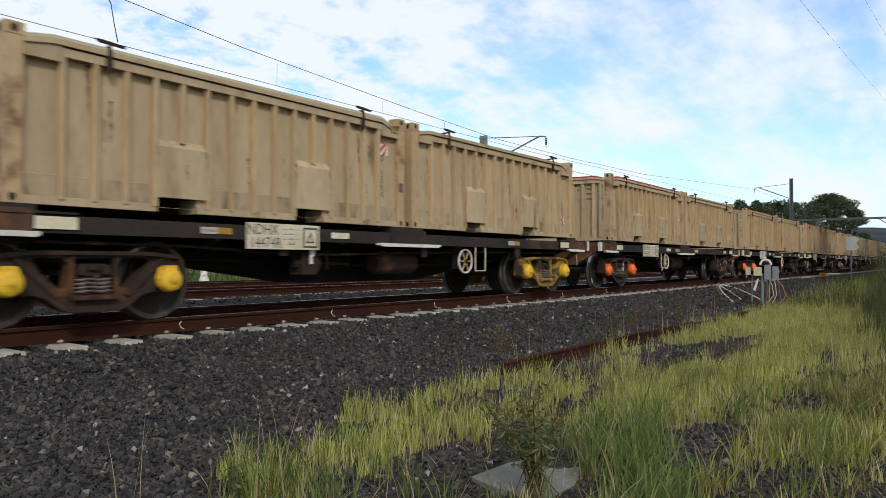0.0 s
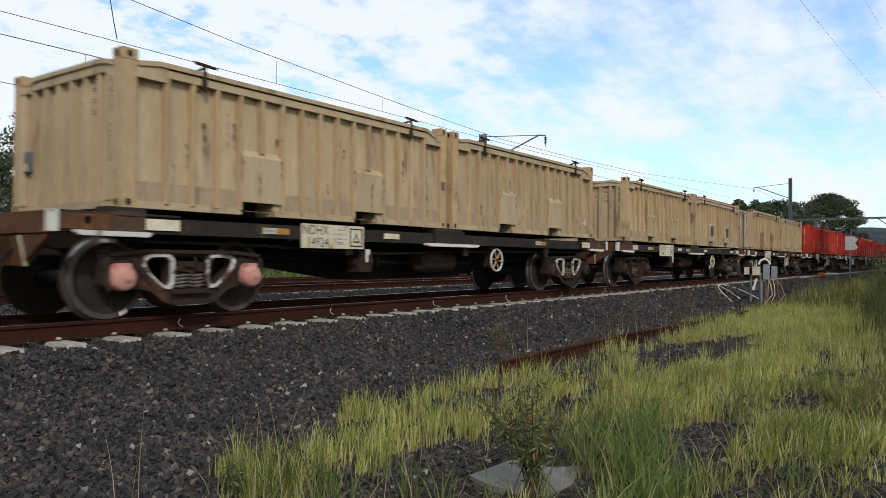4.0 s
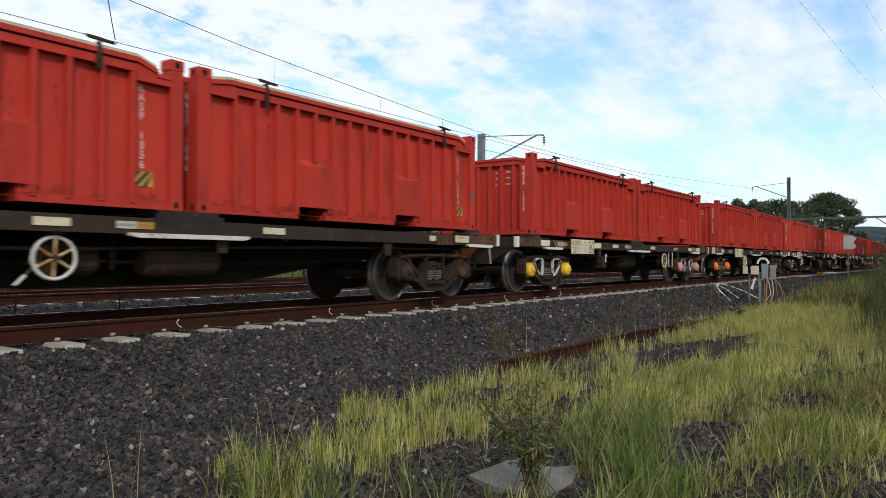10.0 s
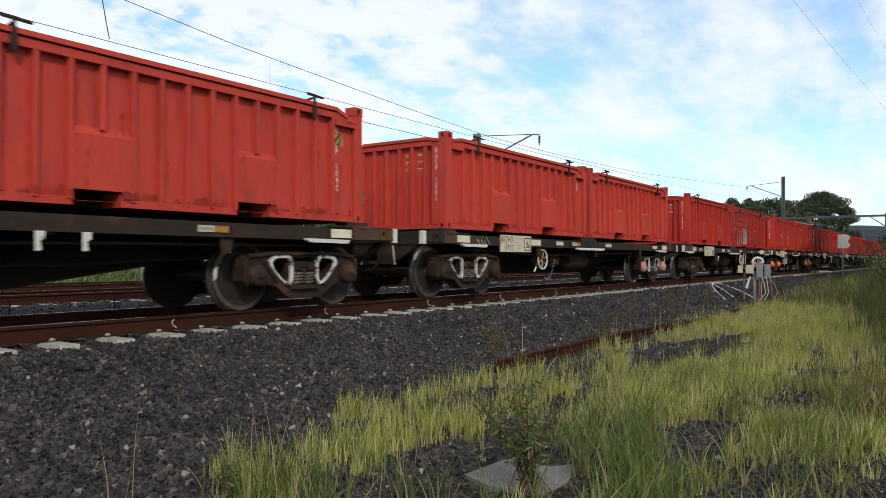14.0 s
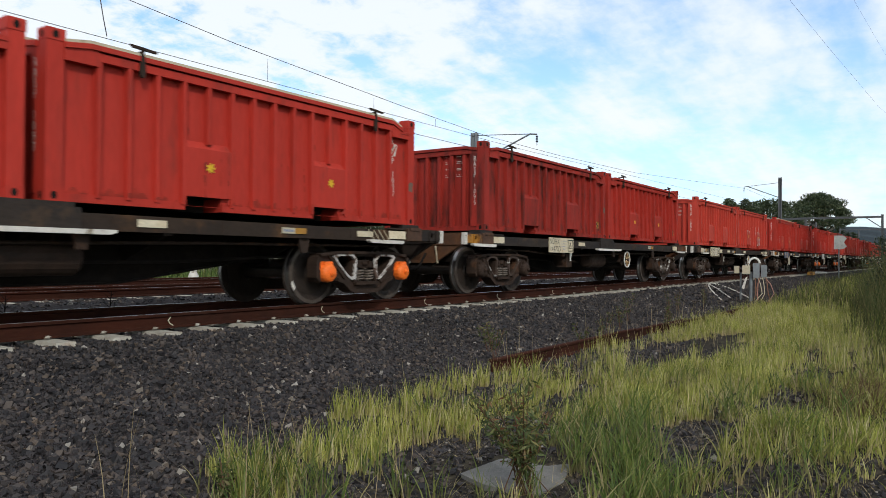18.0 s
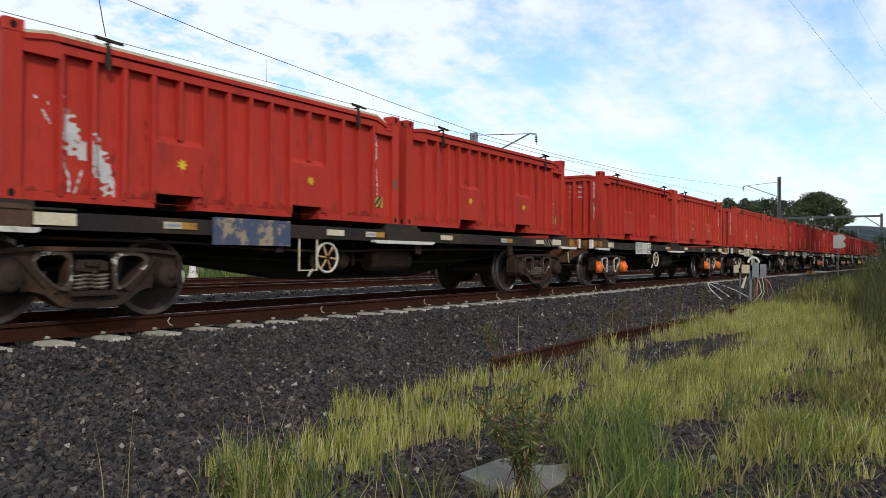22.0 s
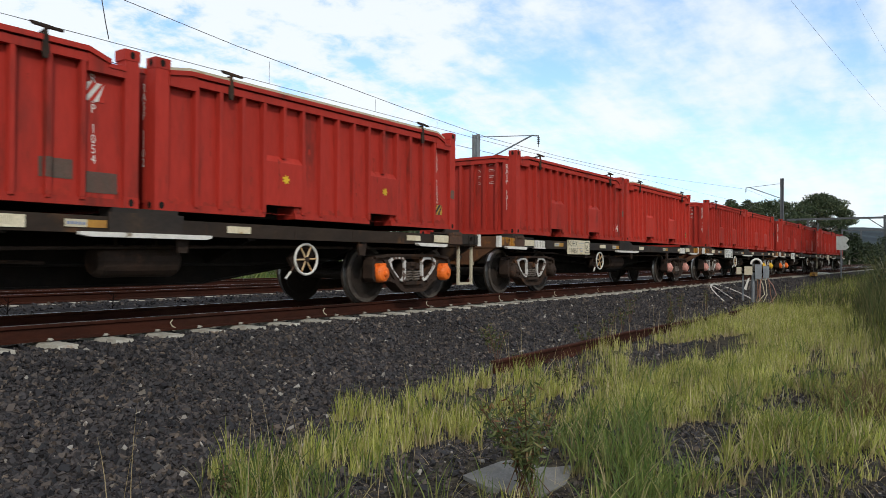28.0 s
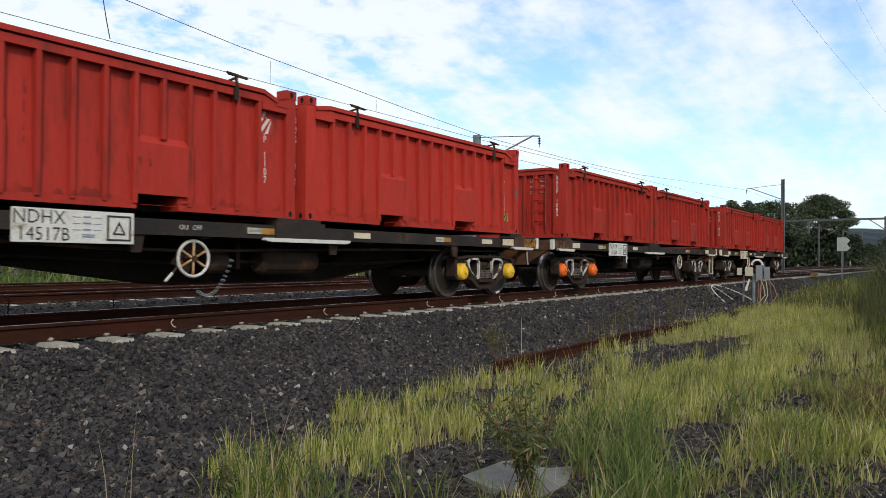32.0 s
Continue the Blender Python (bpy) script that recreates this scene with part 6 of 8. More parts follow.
def island_material(name, stops, rough=0.9, spec=0.2, through_light=0.0, root=None):
    """Colour by piece: each separate stone or blade takes its own from the stops."""
    m = bpy.data.materials.new(name)
    m.use_nodes = True
    nt = m.node_tree
    L, N = nt.links.new, nt.nodes
    bs = N["Principled BSDF"]
    bs.inputs["Roughness"].default_value, bs.inputs["Specular IOR Level"].default_value = rough, spec
    geo = N.new("ShaderNodeNewGeometry")
    ramp = N.new("ShaderNodeValToRGB")
    els = ramp.color_ramp.elements
    while len(els) < len(stops):
        els.new(0.5)
    for e, (p, c) in zip(els, stops):
        e.position, e.color = p, (*c, 1)
    L(geo.outputs["Random Per Island"], ramp.inputs[0])
    co = N.new("ShaderNodeTexCoord")
    n = N.new("ShaderNodeTexNoise")
    n.inputs["Scale"].default_value, n.inputs["Detail"].default_value = 1.3, 4.0
    L(co.outputs["Object"], n.inputs["Vector"])
    mr = N.new("ShaderNodeMapRange")
    mr.inputs[1].default_value, mr.inputs[2].default_value, mr.inputs[3].default_value, mr.inputs[4].default_value = 0.3, 0.7, 0.75, 1.25
    L(n.outputs[0], mr.inputs[0])
    mx = N.new("ShaderNodeMixRGB")
    mx.blend_type, mx.inputs[0].default_value = "MULTIPLY", 1.0
    L(ramp.outputs[0], mx.inputs[1]), L(mr.outputs[0], mx.inputs[2])
    col = mx.outputs[0]
    if root:
        # dry straw at the foot of each blade
        at = N.new("ShaderNodeAttribute")
        at.attribute_name = "along"
        foot = N.new("ShaderNodeMapRange")
        foot.inputs[1].default_value, foot.inputs[2].default_value, foot.inputs[3].default_value, foot.inputs[4].default_value = 0.05, 0.5, 1.0, 0.0
        L(at.outputs["Fac"], foot.inputs[0])
        dry = N.new("ShaderNodeMixRGB")
        dry.inputs[2].default_value = (*root, 1)
        L(foot.outputs[0], dry.inputs[0]), L(col, dry.inputs[1])
        col = dry.outputs[0]
    L(col, bs.inputs["Base Color"])
    if through_light:
        tr = N.new("ShaderNodeBsdfTranslucent")
        L(col, tr.inputs[0])
        ms = N.new("ShaderNodeMixShader")
        ms.inputs[0].default_value = through_light
        L(bs.outputs[0], ms.inputs[1]), L(tr.outputs[0], ms.inputs[2])
        L(ms.outputs[0], N["Material Output"].inputs[0])
    return m


M_STONE = island_material("ballast_stone", [(0.0, (0.0095, 0.0090, 0.0104)), (0.40, (0.0215, 0.0190, 0.0198)), (0.70, (0.040, 0.0340, 0.0325)), (0.90, (0.063, 0.049, 0.040)), (0.98, (0.098, 0.074, 0.055)), (0.9985, (0.26, 0.24, 0.21))], 0.7, 0.34)
M_GRASS = island_material("verge_grass", [(0.0, (0.09, 0.125, 0.025)), (0.30, (0.18, 0.215, 0.042)), (0.62, (0.30, 0.31, 0.068)), (0.84, (0.38, 0.345, 0.135)), (0.95, (0.41, 0.335, 0.20))], 0.6, 0.25, 0.45, (0.36, 0.27, 0.155))
M_PALE = island_material("pale_verge_grass", [(0.0, (0.16, 0.19, 0.036)), (0.25, (0.31, 0.335, 0.066)), (0.55, (0.455, 0.45, 0.12)), (0.82, (0.55, 0.51, 0.20)), (0.95, (0.58, 0.50, 0.30))], 0.6, 0.25, 0.45, (0.50, 0.39, 0.24))
M_LUSH = island_material("lush_grass", [(0.0, (0.055, 0.095, 0.022)), (0.5, (0.115, 0.165, 0.038)), (0.85, (0.20, 0.235, 0.06)), (0.96, (0.36, 0.30, 0.15))], 0.55, 0.3, 0.45, (0.24, 0.20, 0.10))
M_TALL = island_material("tall_dull_grass", [(0.0, (0.034, 0.053, 0.015)), (0.5, (0.074, 0.088, 0.026)), (0.9, (0.145, 0.128, 0.058))], 0.7, 0.2, 0.3)
M_STRAW = island_material("dry_straw", [(0.0, (0.26, 0.20, 0.11)), (0.7, (0.38, 0.31, 0.18))], 0.8, 0.2, 0.2)
M_DEAD = island_material("dead_brown_grass", [(0.0, (0.06, 0.04, 0.024)), (0.6, (0.11, 0.072, 0.04)), (0.95, (0.19, 0.13, 0.07))], 0.85, 0.1, 0.2)
M_BELT = island_material("tree_belt_leaves", [(0.0, (0.026, 0.040, 0.019)), (0.5, (0.058, 0.074, 0.036)), (0.9, (0.115, 0.12, 0.062))], 0.6, 0.25, 0.2)
# gum leaf colour darkened to stand in for the shade over the far trees
M_SHADED_GUM = island_material("gum_leaves", [(0.0, (0.008, 0.016, 0.007)), (0.5, (0.018, 0.030, 0.012)), (0.9, (0.036, 0.048, 0.020))], 0.6, 0.25, 0.15)
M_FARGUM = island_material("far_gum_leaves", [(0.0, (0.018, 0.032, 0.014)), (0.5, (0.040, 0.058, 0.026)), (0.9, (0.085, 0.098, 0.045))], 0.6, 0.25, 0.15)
M_SHRUB = island_material("shrub_leaves", [(0.0, (0.05, 0.09, 0.02)), (0.6, (0.09, 0.135, 0.03)), (0.95, (0.17, 0.19, 0.05))], 0.6, 0.3, 0.25)
M_WEED = island_material("weed_leaves", [(0.0, (0.04, 0.06, 0.02)), (0.6, (0.085, 0.11, 0.034)), (0.88, (0.15, 0.13, 0.04)), (0.97, (0.16, 0.06, 0.03))], 0.6, 0.3, 0.2)
M_BARK = material("pale_gum_bark", ((0.42, 0.38, 0.32), (0.26, 0.22, 0.18)), 2.0, 0.9, bump=0.4, bump_scale=20, stretch=(1, 1, 0.3))
M_STEM = material("red_weed_stem", ((0.11, 0.045, 0.026), (0.07, 0.045, 0.022)), 8, 0.7)


def stones_mesh(x, y, r, sink=0.25):
    """Angular stones, each a skewed block with jittered corners."""
    v = np.array([(i, j, k) for i in (-1, 1) for j in (-1, 1) for k in (-1, 1)]) * 0.66
    f = np.array([(0, 1, 3), (0, 3, 2), (4, 6, 7), (4, 7, 5), (0, 4, 5), (0, 5, 1), (2, 3, 7), (2, 7, 6), (0, 2, 6), (0, 6, 4), (1, 5, 7), (1, 7, 3)])
    n = len(x)
    q = rng.normal(size=(n, 4))
    q /= np.linalg.norm(q, axis=1)[:, None]
    w, a, b, c = q.T
    R = np.stack([1 - 2 * (b * b + c * c), 2 * (a * b - c * w), 2 * (a * c + b * w), 2 * (a * b + c * w), 1 - 2 * (a * a + c * c), 2 * (b * c - a * w), 2 * (a * c - b * w), 2 * (b * c + a * w), 1 - 2 * (a * a + b * b)], -1).reshape(n, 3, 3)
    shape = v[None] * rng.uniform(0.45, 1.4, (n, 8, 1)) * rng.uniform(0.45, 1.4, (n, 1, 3))
    p = np.einsum("nij,nkj->nki", R, shape) * r[:, None, None]
    z = ground_z(x, y) + lumps(x, y) + r * rng.uniform(-sink, 0.55, n)
    p += np.stack([x, y, z], -1)[:, None, :]
    faces = (f[None] + 8 * np.arange(n)[:, None, None]).reshape(-1, 3)
    me = raw_mesh("ballast_stones", p.reshape(-1, 3), faces)
    me.polygons.foreach_set("use_smooth", [False] * len(me.polygons))
    return me


def scatter(n, x0, x1, y0, y1):
    return rng.uniform(x0, x1, n), rng.uniform(y0, y1, n)


def patchy(x, y, seed=0.0):
    """A smooth random field, about 0 to 1."""
    v = np.sin(1.7 * x + 0.9 * y + seed) * np.sin(1.1 * x - 2.1 * y + 2.0 * seed) + 0.7 * np.sin(3.3 * x + 2.7 * y + 1.3 + seed) * np.sin(2.9 * x - 3.7 * y + seed)
    return 0.5 + 0.32 * v


def build_stones():
    xs, ys, rs = [], [], []
    for n, x0, x1, y0, y1, r0, r1 in ((37000, 0.9, 9.5, 3.1, 7.3, 0.016, 0.034), (25000, 9.5, 20, 3.5, 7.3, 0.019, 0.038), (6000, 20, 44, 4.2, 7.3, 0.033, 0.06), (4500, 2.5, 24, 7.3, 9.8, 0.018, 0.034), (4200, 1.4, 15, 7.15, 7.68, 0.016, 0.032),
                                      (5000, 3, 34, 9.8, 13.9, 0.024, 0.045), (6000, 1.6, 13, -1.0, 3.3, 0.012, 0.030), (6500, 2.4, 6.6, 1.2, 3.6, 0.010, 0.028), (6000, 3.4, 8.5, -0.3, 1.6, 0.010, 0.026)):
        x, y = scatter(n, x0, x1, y0, y1)
        keep = np.ones(n, bool)
        # leave the sleepers bare
        on = (np.abs(((x - 3.8146) / PITCH) - np.round((x - 3.8146) / PITCH)) * PITCH < 0.14) & (np.abs(y - YC) < 1.29)
        keep &= ~on
        keep &= ~((np.abs(np.abs(y - YC) - 0.7525) < 0.085))
        keep &= ~((np.abs(y - YC) < 0.7) & (rng.random(n) < 0.35))
        # the slab lies clear of them
        keep &= ~((np.abs(x - 4.33) < 0.40) & (np.abs(y - 2.33) < 0.33))
        if y1 < 3.4 and x1 > 10:
            keep &= patchy(x, y) < 0.75
        xs.append(x[keep]), ys.append(y[keep]), rs.append((r0 + (r1 - r0) * rng.random(n) ** 1.8)[keep])
    me = stones_mesh(np.concatenate(xs), np.concatenate(ys), np.concatenate(rs))
    me.materials.append(M_STONE)
    tagged(new("ballast_stones", me), "dark grey crushed ballast stones beside the rails", "ballast", kind="stuff")


def blades_mesh(name, x, y, h, w, lean, out=None, segs=3):
    """Blades of grass: narrow strips that taper to a tip and bend outwards from their tuft."""
    n = len(x)
    z0 = ground_z(x, y) + lumps(x, y) - 0.02
    a = rng.uniform(0, 2 * np.pi, n)
    side = np.stack([np.cos(a), np.sin(a), np.zeros(n)], -1)
    b = rng.uniform(0, 2 * np.pi, n) if out is None else out + rng.normal(0, 0.7, n)
    bend = np.stack([np.cos(b) * lean + 0.12 * lean, np.sin(b) * lean - 0.04 * lean], -1)
    rows = []
    for i in range(segs + 1):
        t = i / segs
        c = np.stack([x + bend[:, 0] * h * t ** 1.9, y + bend[:, 1] * h * t ** 1.9, z0 + h * t * (1 - 0.22 * lean * t)], -1)
        ww = w * (1 - 0.92 * t ** 1.6) / 2
        rows += [c - side * ww[:, None], c + side * ww[:, None]]
    co = np.stack(rows, 1)
    k = 2 * (segs + 1)
    quad = np.array([[2 * i, 2 * i + 1, 2 * i + 3, 2 * i + 2] for i in range(segs)])
    faces = (quad[None] + k * np.arange(n)[:, None, None]).reshape(-1, 4)
    me = raw_mesh(name, co.reshape(-1, 3), faces)
    along = me.attributes.new("along", "FLOAT", "POINT")
    along.data.foreach_set("value", np.tile(np.repeat(np.arange(segs + 1) / segs, 2), n).astype(np.float32))
    return me


def grow(name, mat, label, x, y, h, w, lean, **kw):
    me = blades_mesh(name, x, y, h, w, lean, **kw)
    me.materials.append(mat)
    return tagged(new(name, me), label, "grass", kind="stuff")


def bare(x, y):
    """Gravel spots where little grass grows."""
    v = np.zeros_like(x)
    for cx, cy, rx, ry in ((6.43, 3.09, 0.5, 0.22), (6.08, 1.66, 0.8, 0.28), (11.2, 3.65, 1.6, 0.36), (11.9, 2.82, 1.6, 0.32), (10.0, 3.25, 1.3, 0.3), (9.2, 1.3, 0.6, 0.22), (7.6, 1.2, 0.6, 0.2), (5.72, 4.07, 0.3, 0.15), (3.9, 2.6, 0.6, 0.4), (4.5, 2.5, 0.62, 0.45), (4.3, 3.1, 0.5, 0.2), (8.6, 2.5, 0.8, 0.2), (3.4, 3.2, 0.3, 0.2), (5.4, 2.2, 0.35, 0.15), (14.0, 3.2, 1.4, 0.3), (4.2, 0.6, 0.5, 0.2), (3.3, 2.2, 0.3, 0.3), (5.2, 0.95, 0.34, 0.16), (5.75, 1.5, 0.40, 0.22), (7.2, 3.1, 0.3, 0.2), (12.4, 3.3, 1.0, 0.45), (11.3, 1.57, 0.5, 0.2)):
        v = np.maximum(v, 1 - ((x - cx) / rx) ** 2 - ((y - cy) / ry) ** 2)
    return v > 0.1


def build_grass():
    # tufts: each a handful of upright blades round one root
    def tufts(n, x0, x1, y0, y1, per, spread, cut=0.40):
        tx, ty = scatter(n, x0, x1, y0, y1)
        edge = 4.35 + np.clip((tx - 24) / 20, 0, 1) * 1.3 + 0.2 * np.sin(1.3 * tx) + 0.2 * np.sin(2.9 * tx + 1)
        field = 0.45 * patchy(tx, ty) + 0.3 * patchy(2.3 * tx + 5, 2.7 * ty, 1.7) + 0.25 * patchy(5.3 * tx + 2, 6.1 * ty, 0.6)
        keep = (field > cut + 0.03 + 0.10 * rng.random(n)) & (ty < edge) & ~bare(tx, ty) & (tx > 0.79 * ty + 0.15 * np.sin(9 * ty))
        # gravel in front of the pale band
        keep &= (ty > 3.2 + 0.12 * np.sin(5 * tx)) | (tx > 5.6 + 0.3 * np.sin(4 * ty)) | (rng.random(n) < 0.16)
        # thin growth before the discarded rail
        keep &= ~((np.abs(tx - 9.6) < 2.3) & (np.abs(ty - 4.25) < 0.42) & (rng.random(n) < 0.68))
        tx, ty = tx[keep], ty[keep]
        m = len(tx)
        s = rng.uniform(0.45, 1.4, m)
        num = rng.integers(per // 2, per * 3 // 2, m)
        tx, ty, s = np.repeat(tx, num), np.repeat(ty, num), np.repeat(s, num)
        a, r = rng.uniform(0, 2 * np.pi, len(tx)), np.abs(rng.normal(0, spread, len(tx)))
        return tx + r * np.cos(a), ty + r * np.sin(a), s, a

    def sow(mat, label, n, x0, x1, y0, y1, per, spread, h0, h1, w0, w1, lean=(0.03, 0.34), cut=0.40):
        x, y, s, a = tufts(n, x0, x1, y0, y1, per, spread, cut)
        m = len(x)
        grow("verge_grass", mat, label, x, y, s * rng.uniform(h0, h1, m), rng.uniform(w0, w1, m), rng.uniform(*lean, m), out=a, segs=2 if x0 >= 9 else 3)
    sow(M_PALE, "dense pale yellow-green grass tufts at the ballast edge", 2100, 2.9, 9, 3.0, 4.9, 10, 0.024, 0.10, 0.27, 0.008, 0.0145, cut=0.41)
    sow(M_PALE, "pale yellow-green grass tufts at the tip of the verge", 150, 2.6, 4.8, 3.15, 4.5, 10, 0.02, 0.10, 0.28, 0.008, 0.014, cut=0.40)
    sow(M_GRASS, "yellow-green wiry grass tufts on the gravel verge", 620, 2.7, 9, 2.9, 4.7, 10, 0.026, 0.12, 0.32, 0.007, 0.0135)
    sow(M_PALE, "short pale grass tufts on the gravel verge", 1500, 3.6, 10, -0.8, 3.2, 11, 0.028, 0.08, 0.21, 0.008, 0.014, cut=0.405)
    sow(M_GRASS, "short green grass tufts on the gravel verge", 1500, 3.4, 10, -0.8, 3.2, 10, 0.03, 0.11, 0.28, 0.0075, 0.014, (0.05, 0.6), cut=0.395)
    sow(M_GRASS, "short tangled grass in the foreground", 1100, 4.6, 8.5, -0.8, 1.3, 11, 0.035, 0.08, 0.20, 0.007, 0.012, (0.1, 0.8), cut=0.34)
    sow(M_PALE, "pale wiry grass tufts further along the verge", 2900, 9, 24, -1.0, 4.8, 14, 0.055, 0.14, 0.30, 0.006, 0.011, cut=0.34)
    sow(M_GRASS, "wiry green grass tufts further along the verge", 2300, 9, 24, -1.0, 4.8, 13, 0.06, 0.14, 0.36, 0.006, 0.011, cut=0.36)
    sow(M_GRASS, "long grass along the far verge", 2300, 22, 75, -1.5, 5.6, 10, 0.14, 0.25, 0.6, 0.014, 0.028, cut=0.34)
    sow(M_TALL, "dull long grass along the far verge", 1900, 22, 75, -1.5, 5.6, 10, 0.14, 0.3, 0.7, 0.014, 0.028, cut=0.36)
    sow(M_PALE, "bright yellow-green grass in dense swathes on the verge", 1500, 6.6, 11, 1.5, 3.0, 11, 0.03, 0.09, 0.20, 0.007, 0.0125, cut=0.33)
    sow(M_PALE, "bright yellow-green grass in dense swathes on the verge", 1500, 12.5, 24, 1.9, 4.5, 13, 0.05, 0.14, 0.28, 0.008, 0.014, cut=0.26)
    # lush long blades in the foreground
    tip_clumps = [(3, 3.7, 0.1, 80), (3.15, 3.45, 0.12, 80), (3.45, 3.75, 0.13, 60), (2.85, 3.35, 0.1, 50), (2.35, 3, 0.11, 60), (2.6, 2.75, 0.12, 60), (2.95, 2.85, 0.12, 40), (4.44, 1.67, 0.14, 120), (4.25, 1.5, 0.14, 100), (4.62, 1.8, 0.12, 80), (4.85, 2, 0.11, 60), (5.15, 2.2, 0.11, 60), (5.45, 2.4, 0.12, 60), (5.45, 1.98, 0.12, 80), (5.85, 2.15, 0.14, 80), (5.1, 1.75, 0.1, 70), (4.65, 1.42, 0.1, 70)]
    slab_clumps = [(6.4, 2.2, 0.15, 80), (6.9, 1.6, 0.15, 60), (7.6, 1.7, 0.2, 80), (8.3, 1.2, 0.25, 80), (3.95, 1.4, 0.15, 90), (3.65, 1.45, 0.15, 80), (3.3, 1.75, 0.1, 40), (4.05, 1.15, 0.12, 50), (6.95, 2.38, 0.12, 70), (3.9, 3.6, 0.12, 40), (3.75, 3.15, 0.08, 25), (3.3, 3.2, 0.1, 40), (5, 0.85, 0.12, 40), (5.6, 0.75, 0.14, 40), (6.3, 0.95, 0.14, 40), (7.1, 0.7, 0.2, 60), (6.2, 2.75, 0.12, 40)]
    verge_clumps = [(3.5, 2.75, 0.06, 20), (3.45, 2.45, 0.05, 16), (3.7, 2.25, 0.05, 16), (4.75, 1.75, 0.08, 60), (4.52, 2.02, 0.07, 45), (4.8, 2.2, 0.06, 40), (4, 2.12, 0.05, 16), (5, 2.45, 0.07, 30), (8.8, 2.6, 0.2, 70), (9.8, 2.2, 0.25, 80), (7.9, 2.9, 0.15, 60), (11.5, 1.9, 0.3, 90), (6.6, 3.5, 0.12, 50), (5.2, 3.7, 0.1, 40), (7.4, 3.9, 0.12, 40)]
    cl = tip_clumps + slab_clumps + verge_clumps
    x = np.concatenate([rng.normal(cx, r, n) for cx, cy, r, n in cl])
    y = np.concatenate([rng.normal(cy, r * 0.7, n) for cx, cy, r, n in cl])
    keep = x > 0.74 * y
    x, y = x[keep], y[keep]
    grow("lush_grass", M_LUSH, "long fresh green grass blades in clumps", x, y, rng.uniform(0.14, 0.40, len(x)), rng.uniform(0.008, 0.0165, len(x)), rng.uniform(0.1, 0.75, len(x)), segs=4)
    # a dead brown patch on the bank
    x, y = rng.normal(7.75, 0.42, 1300), rng.normal(0.62, 0.16, 1300)
    grow("dead_grass", M_DEAD, "dead brown matted grass on the bank", x, y, rng.uniform(0.10, 0.34, 1300), rng.uniform(0.004, 0.008, 1300), rng.uniform(0.2, 1.1, 1300))
    # flattened dry stems
    x, y = scatter(1500, 1.8, 9, 0, 3.5)
    grow("dry_stems", M_STRAW, "dry straw stems lying in the grass", x, y, rng.uniform(0.06, 0.2, 1500), rng.uniform(0.003, 0.005, 1500), rng.uniform(0.8, 2.6, 1500))
    # seed stalks
    x, y = np.concatenate([rng.uniform(2.2, 8, 90), rng.uniform(8, 24, 120)]), np.concatenate([rng.uniform(2.6, 3.9, 90), rng.uniform(3.0, 5.4, 120)])
    grow("seed_stalks", M_STRAW, "thin seeding stalks standing above the grass", x, y, rng.uniform(0.35, 0.75, 210), rng.uniform(0.004, 0.007, 210), rng.uniform(0.05, 0.35, 210), segs=4)
    # tall dull grass on the bank
    x, y = scatter(20000, 9, 36, -3.2, 2.4)
    tall = np.clip((0.100 * x - 0.1 + 0.2 * np.sin(x) - y) / 0.55, 0, 1)
    keep = tall > 0.08
    x, y, tall = x[keep], y[keep], tall[keep]
    grow("tall_grass", M_TALL, "tall dull green grass on the bank", x, y, rng.uniform(0.35, 1.0, len(x)) * (0.35 + 1.1 * tall) * np.clip((x - 5) / 8, 0.5, 1.25), rng.uniform(0.007, 0.014, len(x)), rng.uniform(0.05, 0.5, len(x)), segs=4)
    # strip behind the tracks
    x, y = scatter(10000, -4, 70, 23.0, 31)
    grow("trackside_grass", M_SHRUB, "green grass and weeds behind the tracks", x, y, rng.uniform(0.25, 0.9, len(x)) * (0.5 + patchy(x * 0.4, y * 0.4)), rng.uniform(0.035, 0.07, len(x)), rng.uniform(0.1, 0.8, len(x)))


def leaf_cloud(centres, radii, per, size, flat=0.8, slim=0.45):
    """Small leaf quads scattered in clumps."""
    n = len(centres) * per
    c = np.repeat(centres, per, 0)
    r = np.repeat(radii, per)
    d = rng.normal(size=(n, 3))
    d /= np.linalg.norm(d, axis=1)[:, None]
    p = c + d * (r * rng.random(n) ** 0.4)[:, None] * np.array([1, 1, flat])
    u = rng.normal(size=(n, 3))
    u /= np.linalg.norm(u, axis=1)[:, None]
    v = np.cross(u, rng.normal(size=(n, 3)))
    v /= np.linalg.norm(v, axis=1)[:, None]
    s = size * rng.uniform(0.6, 1.4, n)[:, None]
    q = np.stack([p - u * s * 1.2, p + v * s * slim, p + u * s * 1.2, p - v * s * slim], 1)
    return q.reshape(-1, 3), np.arange(4 * n).reshape(-1, 4)


